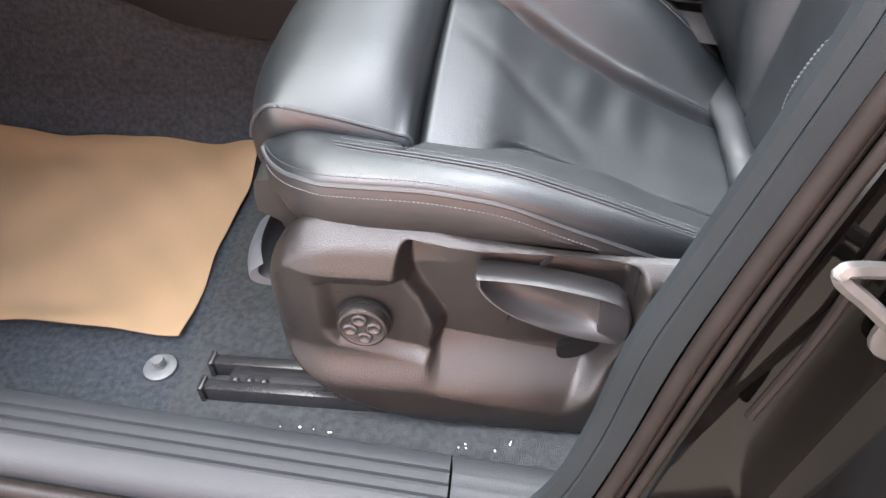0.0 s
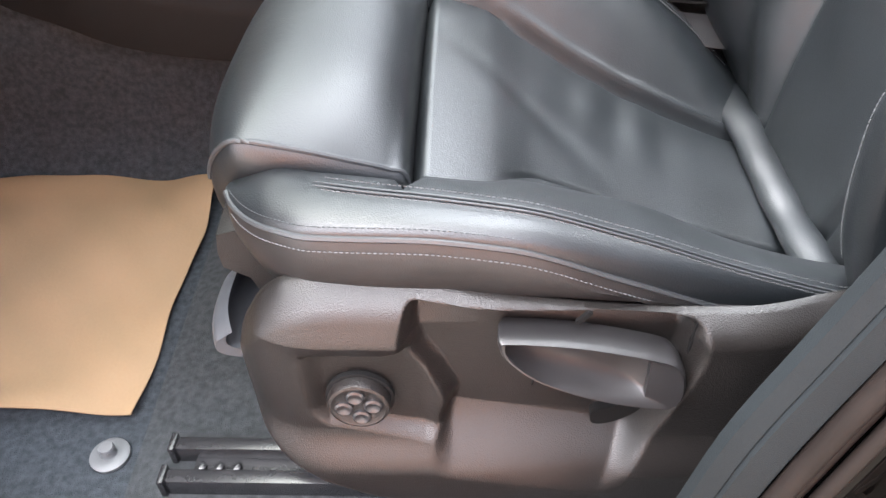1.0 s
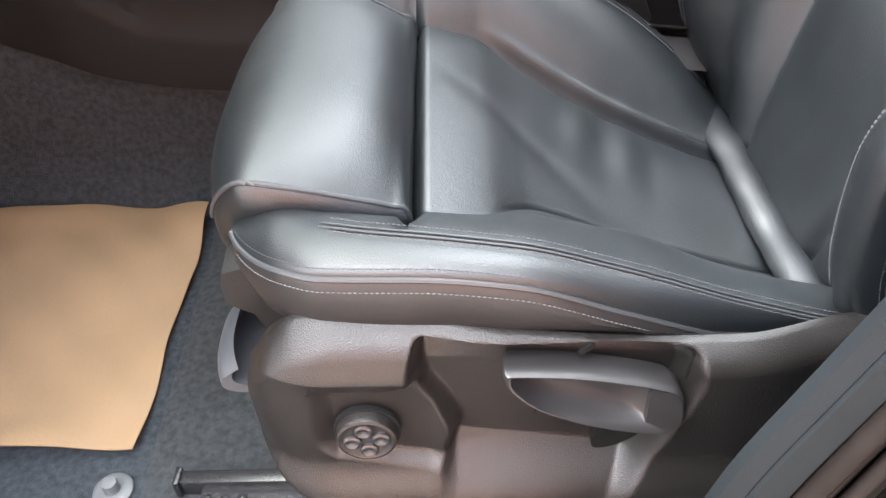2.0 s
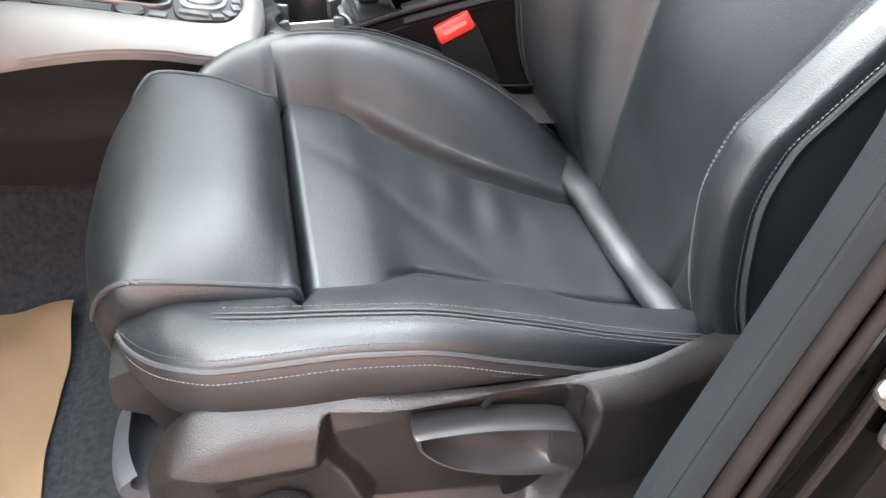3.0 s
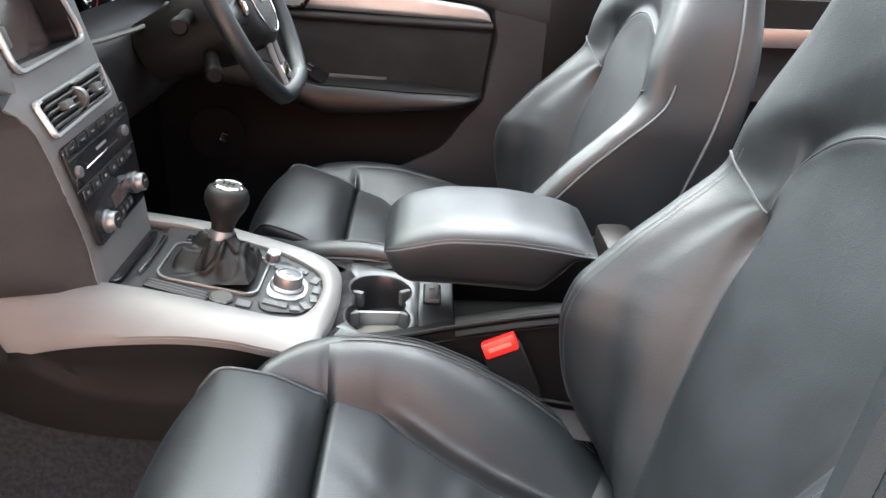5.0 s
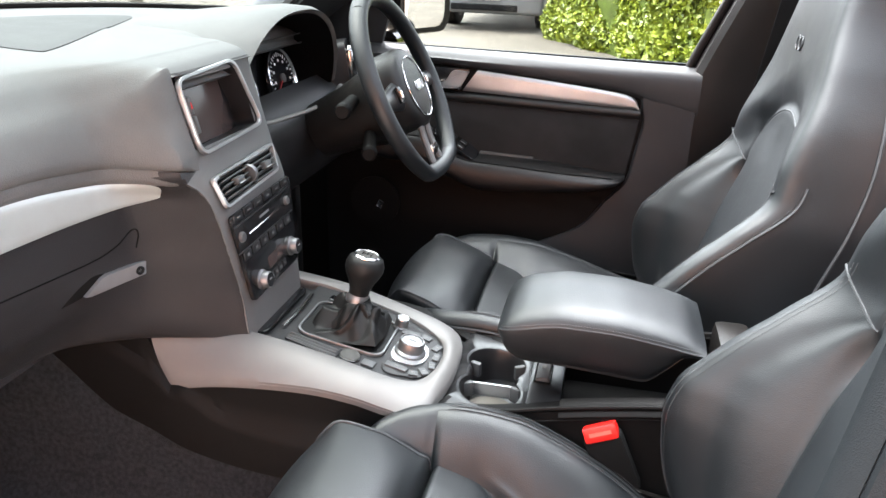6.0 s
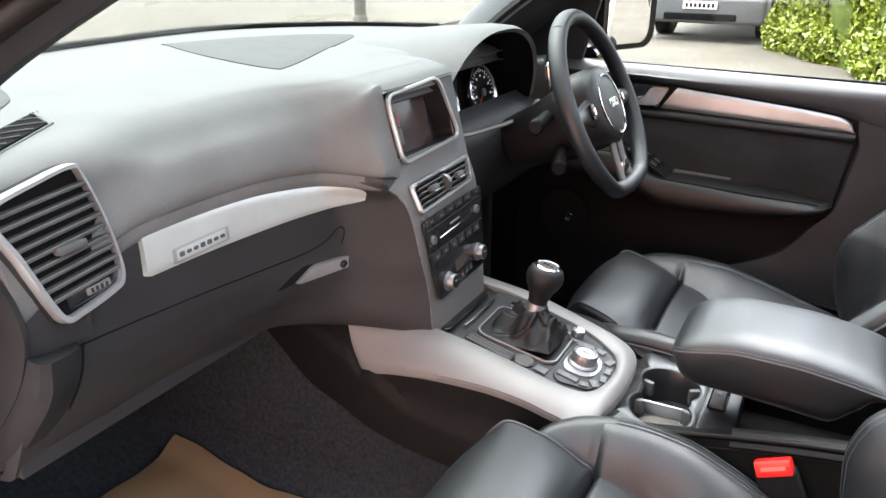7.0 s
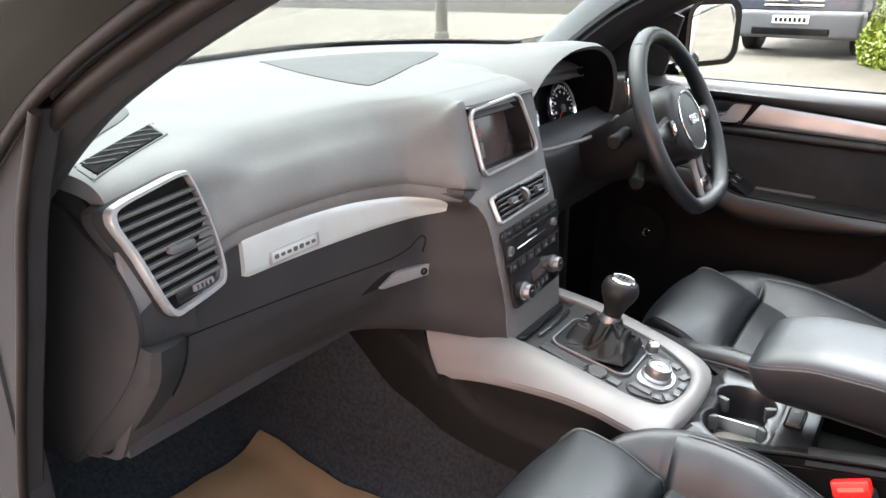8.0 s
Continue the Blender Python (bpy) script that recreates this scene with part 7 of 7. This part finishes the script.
def belt(x):
    return 1.123 - 0.022 * (x + 0.06)


def rail_low(x):
    """Lower edge of the belt rail, dropping behind the strip's tip."""
    return curve1(x, (-0.30, -0.02, 0.07, 0.25, 0.40, 0.44, 0.475, 0.56), (1.094, 1.090, 1.083, 1.066, 1.051, 1.040, 1.020, 1.010))


X, Z = np.meshgrid(np.linspace(-0.30, 0.54, 40), np.linspace(0.50, 1.09, 40), indexing="ij")
Y = YD + 0.004 - 0.009 * smooth01((0.80 - Z) / 0.10) * smooth01((0.45 - X) / 0.12)
P = np.stack((X, Y, Z), -1)
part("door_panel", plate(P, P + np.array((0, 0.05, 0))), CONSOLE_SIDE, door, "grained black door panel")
rows = []
for x in np.linspace(-0.30, 0.56, 36):
    zt, zl = float(belt(x)), float(rail_low(x))
    q = spline([(YD + 0.046, zt - 0.012), (YD + 0.044, zt - 0.002), (YD + 0.026, zt + 0.001), (YD + 0.006, zt - 0.005), (YD - 0.010, zt - 0.017), (YD - 0.014, 0.45 * zt + 0.55 * zl), (YD - 0.009, zl + 0.005), (YD + 0.006, zl)], 24)
    rows.append(np.stack((np.full(24, x), q[:, 0], q[:, 1]), -1))
P = np.array(rows)
part("belt_rail", plate(P, P + np.array((0, 0.008, -0.004))), STACK, door, "soft black rounded belt rail")
part("window_sweep", box((0.84, 0.010, 0.012), Matrix.Translation((0.115, YD + 0.049, 1.116)) @ pose(0, 0, 0, 0, 0.9, 0), 0.003), RUBBER, door)
# grey border behind the inset, sweeping forward under the armrest
rows = []
for z in np.linspace(1.060, 0.56, 60):
    e = float(curve1(-z, (-1.060, -1.02, -0.992, -0.92, -0.855, -0.80, -0.735, -0.695, -0.66, -0.62, -0.56), (0.436, 0.440, 0.447, 0.437, 0.426, 0.383, 0.333, 0.262, 0.180, 0.080, -0.06)))
    rows.append([(e, YD + 0.006, z), (e + 0.001, YD - 0.004, z), (e + 0.005, YD - 0.009, z), (e + 0.014, YD - 0.011, z), (0.5 * e + 0.28, YD - 0.012, z), (0.555, YD - 0.010, z)])
P = np.array(rows)
part("rear_border", plate(P, P + np.array((0, 0.012, 0))), DASH_SHADE, door, "grey border sweeping down the door")
# padded roll under the strip, and the suede inset
part("padded_roll", tube([(x, YD - 0.001, float(z)) for x, z in zip(np.linspace(-0.30, 0.440, 24), np.linspace(1.028, 1.0065, 24))], 0.0125, 14, flat=0.9), LEATHER_SIDE, door, "black padded roll")
ins = quad([(0.440, 0.9965), (-0.06, 1.012), (-0.06, 0.880), (0.4205, 0.850)], 0.19, 0.93, 0.006)
part("cloth_inset", prism(ins, 0.006, axes((0.19, YD + 0.002, 0.93), (1, 0, 0), (0, 0, 1)), 0.0028), CLOTH, door, "dark brown suede inset")
# long aluminium strip, slanted at the handle and falling to a point
n, ts = 48, np.linspace(0, 1, 9)
u = np.linspace(0, 1, n) ** 0.8
zb = 1.033 - 0.0165 * u
zt = curve1(u, (0.0, 0.50, 0.80, 0.91, 0.965, 0.99, 1.0), (1.0810, 1.0645, 1.0530, 1.0470, 1.0395, 1.0300, 1.0185))
Zs = zb[:, None] + (zt - zb)[:, None] * ts[None, :]
Xs = 0.038 + 0.034 * ts[None, :] + (0.398 - 0.034 * ts[None, :]) * u[:, None]
lift = 0.005 + 0.004 * (1 - (2 * ts - 1) ** 6)
P = np.stack((Xs, YD - 0.002 - np.repeat(lift[None, :], n, 0), Zs), -1)
part("trim_strip", plate(P, P + np.array((0, 0.016, 0))), DOOR_TRIM, door, "brushed aluminium door strip")
# inner handle in its bowl
m = axes((0, YD - 0.004, 0), (1, 0, 0), (0, 0, 1))
part("handle_bowl", prism(quad([(0.056, 1.082), (-0.09, 1.086), (-0.09, 1.032), (0.030, 1.034)], 0, 0, 0.010), 0.004, m, 0.001), GLOSS, door)
lever = spline([(-0.075, 1.047), (-0.030, 1.047), (-0.004, 1.052), (0.006, 1.064), (0.014, 1.076), (0.024, 1.079), (0.050, 1.078), (0.052, 1.075), (0.035, 1.043), (0.030, 1.040), (-0.020, 1.039), (-0.075, 1.042)], 72, True)
part("door_handle", prism(lever, 0.012, m @ Matrix.Translation((0, 0, 0.004)), 0.0038), SATIN, door, "satin chrome door handle")
# armrest: flat top, seam along its edge, round face below
rows, seam = [], []
for x in np.linspace(-0.16, 0.423, 44):
    e = math.sqrt(max(0.0, 1 - max(0.0, (x - 0.36) / 0.0635) ** 2.4))
    rise = 0.060 * float(smooth01((0.075 - x) / 0.14))
    zw = float(curve1(x, (-0.16, 0.087, 0.207, 0.41), (0.893, 0.890, 0.886, 0.868))) + rise
    zs = float(curve1(x, (-0.16, 0.045, 0.13, 0.28, 0.37, 0.42), (0.884, 0.880, 0.877, 0.869, 0.867, 0.862))) + rise * 0.8
    zl = float(curve1(x, (-0.16, 0.027, 0.096, 0.302, 0.388, 0.423), (0.850, 0.828, 0.813, 0.826, 0.842, 0.850))) + rise * 0.4
    d = 0.012 + 0.046 * e
    zl = zs + (zl - zs) * (0.35 + 0.65 * e)
    q = spline([(YD + 0.008, zw - 0.002), (YD - 0.3 * d, zw - 0.001), (YD - 0.8 * d, zs + 0.003), (YD - d, zs - 0.003), (YD - 1.14 * d, 0.62 * zs + 0.38 * zl), (YD - 1.12 * d, 0.25 * zs + 0.75 * zl), (YD - 0.85 * d, zl), (YD - 0.4 * d, zl + 0.004), (YD + 0.008, zl + 0.010)], 30)
    rows.append(np.stack((np.full(30, x), q[:, 0], q[:, 1]), -1))
    seam.append((x, YD - 0.94 * d, zs + 0.0012))
rest = part("door_armrest", grid(np.array(rows), False, False, cap=True), LEATHER_SIDE, door, "padded black door armrest")
part("seam", tube(seam[:-2], 0.0012, 6), DARK, rest)
part("stitching", stitches(np.array(seam[:-3]) + np.array((0, -0.0032, -0.0045)), (0, -1, 0.4), r=0.0005), STITCH, rest, kind="stuff")
part("pull_lip", prism([(0.080, 0.874), (0.205, 0.879), (0.212, 0.8905), (0.086, 0.8955)], 0.006, axes((0, YD - 0.003, 0), (1, 0, 0), (0, 0, 1)), 0.002), PLASTIC_GREY, rest, "grey pull recess")
m = axes((0.028, YD - 0.026, 0.912), (1, 0, -0.62), (0, 1, 0.35))
sw = part("switch_panel", prism(rounded(0.120, 0.046, 0.012, 6), 0.008, m, 0.003), GLOSS, door, "gloss black window switch panel")
for k in range(4):
    sk = part("window_switch", box((0.017, 0.013, 0.007), m @ Matrix.Translation((-0.012 + 0.027 * (k % 2), -0.010 + 0.020 * (k // 2), 0.010)), 0.003), PLASTIC_SMOOTH, sw)
    part("switch_edge", box((0.012, 0.0014, 0.001), m @ Matrix.Translation((-0.012 + 0.027 * (k % 2), -0.0155 + 0.020 * (k // 2), 0.0135)), 0.0003, 1), SATIN, sk)
# black corner panel between the windscreen pillar and the window
part("corner_panel", prism([(-0.36, 1.095), (-0.166, 1.118), (-0.128, 1.262), (-0.186, 1.285), (-0.30, 1.20)], 0.012, axes((0, YD + 0.036, 0), (1, 0, 0), (0, 0, 1)), 0.004), TRIM_MATT, door, "black corner panel by the mirror")
# loudspeaker low in the door
m = axes((-0.165, YD - 0.036, 0.755), (1, 0, 0), (0, 0, 1))
spk = part("loudspeaker", lathe([(0.062, 0.0), (0.062, 0.006), (0.056, 0.008), (0.052, 0.006), (0.02, 0.005)], m @ pose(0, 0, 0, 180, 0, 0), 36), CONSOLE_SIDE, door, "round door loudspeaker grille")
part("reflector", box((0.014, 0.004, 0.020), Matrix.Translation((-0.148, YD - 0.048, 0.754)) @ pose(0, 0, 0, 0, 25, 0), 0.002), CHROME, spk)
# outer skin below the window
P = np.array([[(x, 0.86 + 0.04 * math.sin((z - 0.3) * 3), z) for x in np.linspace(-0.85, 1.9, 10)] for z in np.linspace(0.42, 1.09, 12)])
solid("body_side", plate(P, P + np.array((0, -0.03, 0))), PAINT, "gloss black far side of the car body", kind="structure")

# far centre pillar and rear door with its window
zs = np.linspace(0.50, 1.58, 30)
rows = []
for z in zs:
    b = float(curve1(z, (0.50, 0.60, 0.85, 1.05, 1.10, 1.28, 1.58), (0.405, 0.418, 0.455, 0.525, 0.54, 0.610, 0.72)))
    e = 0.10 * max(0.0, z - 1.1)
    rows.append([(b, YD + 0.03 - e, z), (b + 0.004, YD + 0.005 - e, z), (b + 0.018, YD - 0.006 - e, z), (b + 0.11, YD - 0.004 - e, z), (b + 0.15, YD + 0.01 - e, z), (b + 0.16, YD + 0.04 - e, z)])
P = np.array(rows)
fp = thing("centre_pillar", "dark plastic far centre pillar with belt", "pillar", kind="structure")
part("pillar_trim", plate(P, P + np.array((0, 0.02, 0))), PLASTIC, fp)
part("door_seal", tube([(q[0][0] - 0.008, q[0][1] + 0.004, q[0][2]) for q in rows], 0.011, 10), RUBBER, fp)
part("belt_strap", plate(np.array([[(0.60 + 0.10 * t + w, YD - 0.030 - 0.10 * t, 0.62 + 0.9 * t) for w in (0, 0.046)] for t in np.linspace(0, 1, 8)]),
                         np.array([[(0.60 + 0.10 * t + w, YD - 0.0285 - 0.10 * t, 0.62 + 0.9 * t) for w in (0, 0.046)] for t in np.linspace(0, 1, 8)])), DARK, fp, "dark woven seat belt")
rd = thing("rear_door", "closed dark far rear door panel with pale strip", "door")
X, Z = np.meshgrid(np.linspace(0.70, 1.75, 20), np.linspace(0.50, 1.085, 20), indexing="ij")
P = np.stack((X, YD - 0.03 * np.exp(-((Z - 0.88) / 0.03) ** 2), Z), -1)
part("door_panel", plate(P, P + np.array((0, 0.05, 0))), TRIM_MATT, rd)
part("trim_strip", box((0.70, 0.012, 0.040), Matrix.Translation((1.20, YD - 0.006, 1.005)), 0.004), DOOR_TRIM, rd, "brushed aluminium strip")
part("window_sweep", box((1.05, 0.016, 0.014), Matrix.Translation((1.22, YD + 0.02, 1.092)), 0.003), CHROME, rd)
# window panes above both doors
for x0, x1, z0, nm in ((-0.12, 0.55, 1.10, "side_window"), (0.78, 1.70, 1.08, "side_window")):
    P = np.array([[(x0 + (x1 - x0) * t + 0.18 * max(0, (z - 1.1)) * (1 - t), 0.755 - 0.16 * (z - 1.1), z) for t in np.linspace(0, 1, 6)] for z in np.linspace(z0, 1.52, 6)])
    g = solid(nm, plate(P, P + np.array((0, 0.004, 0))), GLASS, "clear side window, shut", kind="structure")
    g.visible_shadow = False

# door mirror outside the far window
mir = thing("door_mirror", "black door mirror with bright glass outside the window", "door mirror")
mm = axes((-0.122, 0.985, 1.212), (0.42, -0.91 * 0 + 0.90, 0), (0, 0, 1))
o = np.array(rounded(0.205, 0.165, 0.045, 8))
rows = []
for k, d in ((1.0, 0.004), (1.04, -0.004), (1.06, -0.03), (0.95, -0.075), (0.65, -0.10), (0.05, -0.11)):
    rows.append([mm @ Vector((x * k, y * k, d)) for x, y in o])
part("mirror_shell", grid(np.array(rows), False, True, cap=True), PAINT, mir, "gloss black mirror shell")
part("mirror_glass", prism(o * np.array((0.80, 0.84)) + np.array((-0.006, 0)), 0.003, mm @ Matrix.Translation((0, 0, 0.003)), 0.001), MIRROR, mir, "mirror glass")
part("mirror_foot", tube([(-0.17, 0.80, 1.120), (-0.165, 0.88, 1.125), (-0.155, 0.93, 1.150)], [0.028, 0.024, 0.022], 12, n=10), PAINT, mir)

# ---- rear bench, paper mat and small things ----
bench = thing("rear_seat", "dark leather rear bench in shade", "car seat")
rows = []
ys = np.linspace(-0.66, 0.66, 30)
for x, z in ((1.02, 0.52), (1.00, 0.66), (1.04, 0.725), (1.20, 0.735), (1.42, 0.70), (1.50, 0.62)):
    rows.append(np.stack((np.full(30, x) + 0.02 * (ys / 0.66) ** 4, ys, z - 0.02 * np.abs(ys) ** 4), -1))
part("cushion", grid(np.swapaxes(np.array(rows), 0, 1), False, True, cap=True), LEATHER, bench)
rows = []
for x, z in ((1.44, 0.64), (1.42, 0.72), (1.46, 0.90), (1.55, 1.12), (1.60, 1.16), (1.66, 1.14), (1.62, 0.64)):
    rows.append(np.stack((np.full(30, x), ys, np.full(30, z)), -1))
part("backrest", grid(np.swapaxes(np.array(rows), 0, 1), False, True, cap=True), LEATHER, bench)

# brown paper mat, creased, on the passenger's floor
nu, nv = 60, 50
U, V = np.meshgrid(np.linspace(0, 1, nu), np.linspace(0, 1, nv), indexing="ij")
X = -0.640 + U * 0.545 + 0.0025 * np.sin(V * 11) * U
Y = -0.567 + V * 0.372 + 0.006 * np.sin(U * 9 + 1) * smooth01((V - 0.6) / 0.4) - 0.004 * np.sin(U * 6) * (1 - V)
ripple = 0.0035 * np.sin(V * 7 + U * 3) + 0.0022 * np.sin(U * 17 - V * 9) + 0.0015 * np.sin(U * 31 + V * 23)
curl = 0.016 * smooth01((U - 0.86) / 0.14) * smooth01((V - 0.70) / 0.3) + 0.010 * smooth01((0.12 - V) / 0.12) * np.sin(U * 7) ** 2 + 0.02 * smooth01((0.30 - U) / 0.3)
Z = FLOOR + 0.010 + ripple + curl + 0.022 * smooth01((V - 0.86) / 0.14) * (1 - U)
P = np.stack((X, Y, Z), -1)
solid("paper_mat", plate(P, P - np.array((0, 0, 0.0012))), KRAFT, "creased brown kraft paper floor mat on the carpet", "floor mat")
clip = thing("mat_fixing", "round grey plastic mat fixing on the carpet", "mat fixing")
m = Matrix.Translation((-0.104, -0.605, FLOOR + 0.001))
part("disc", lathe([(0.0185, 0), (0.0185, 0.003), (0.016, 0.0045), (0.009, 0.005)], m, 28), PLASTIC_GREY, clip)
part("stud", lathe([(0.0085, 0.004), (0.007, 0.006), (0.006, 0.011), (0.0075, 0.013), (0.0065, 0.016), (0.001, 0.0165)], m, 20), PLASTIC_GREY, clip)
rng = np.random.default_rng(9)
bits = []
for k in range(14):
    x, y = rng.uniform(-0.02, 0.32), rng.uniform(-0.69, -0.67)
    bits.append(box((0.0007 + 0.0012 * rng.random(), 0.0006 + 0.001 * rng.random(), 0.0008), Matrix.Translation((x, y, FLOOR + 0.0125)) @ pose(0, 0, 0, 0, 0, 180 * rng.random()), 0, 1))
solid("grit", join(bits), WHITE, "pale grit scattered on the carpet edge", "grit", "stuff")
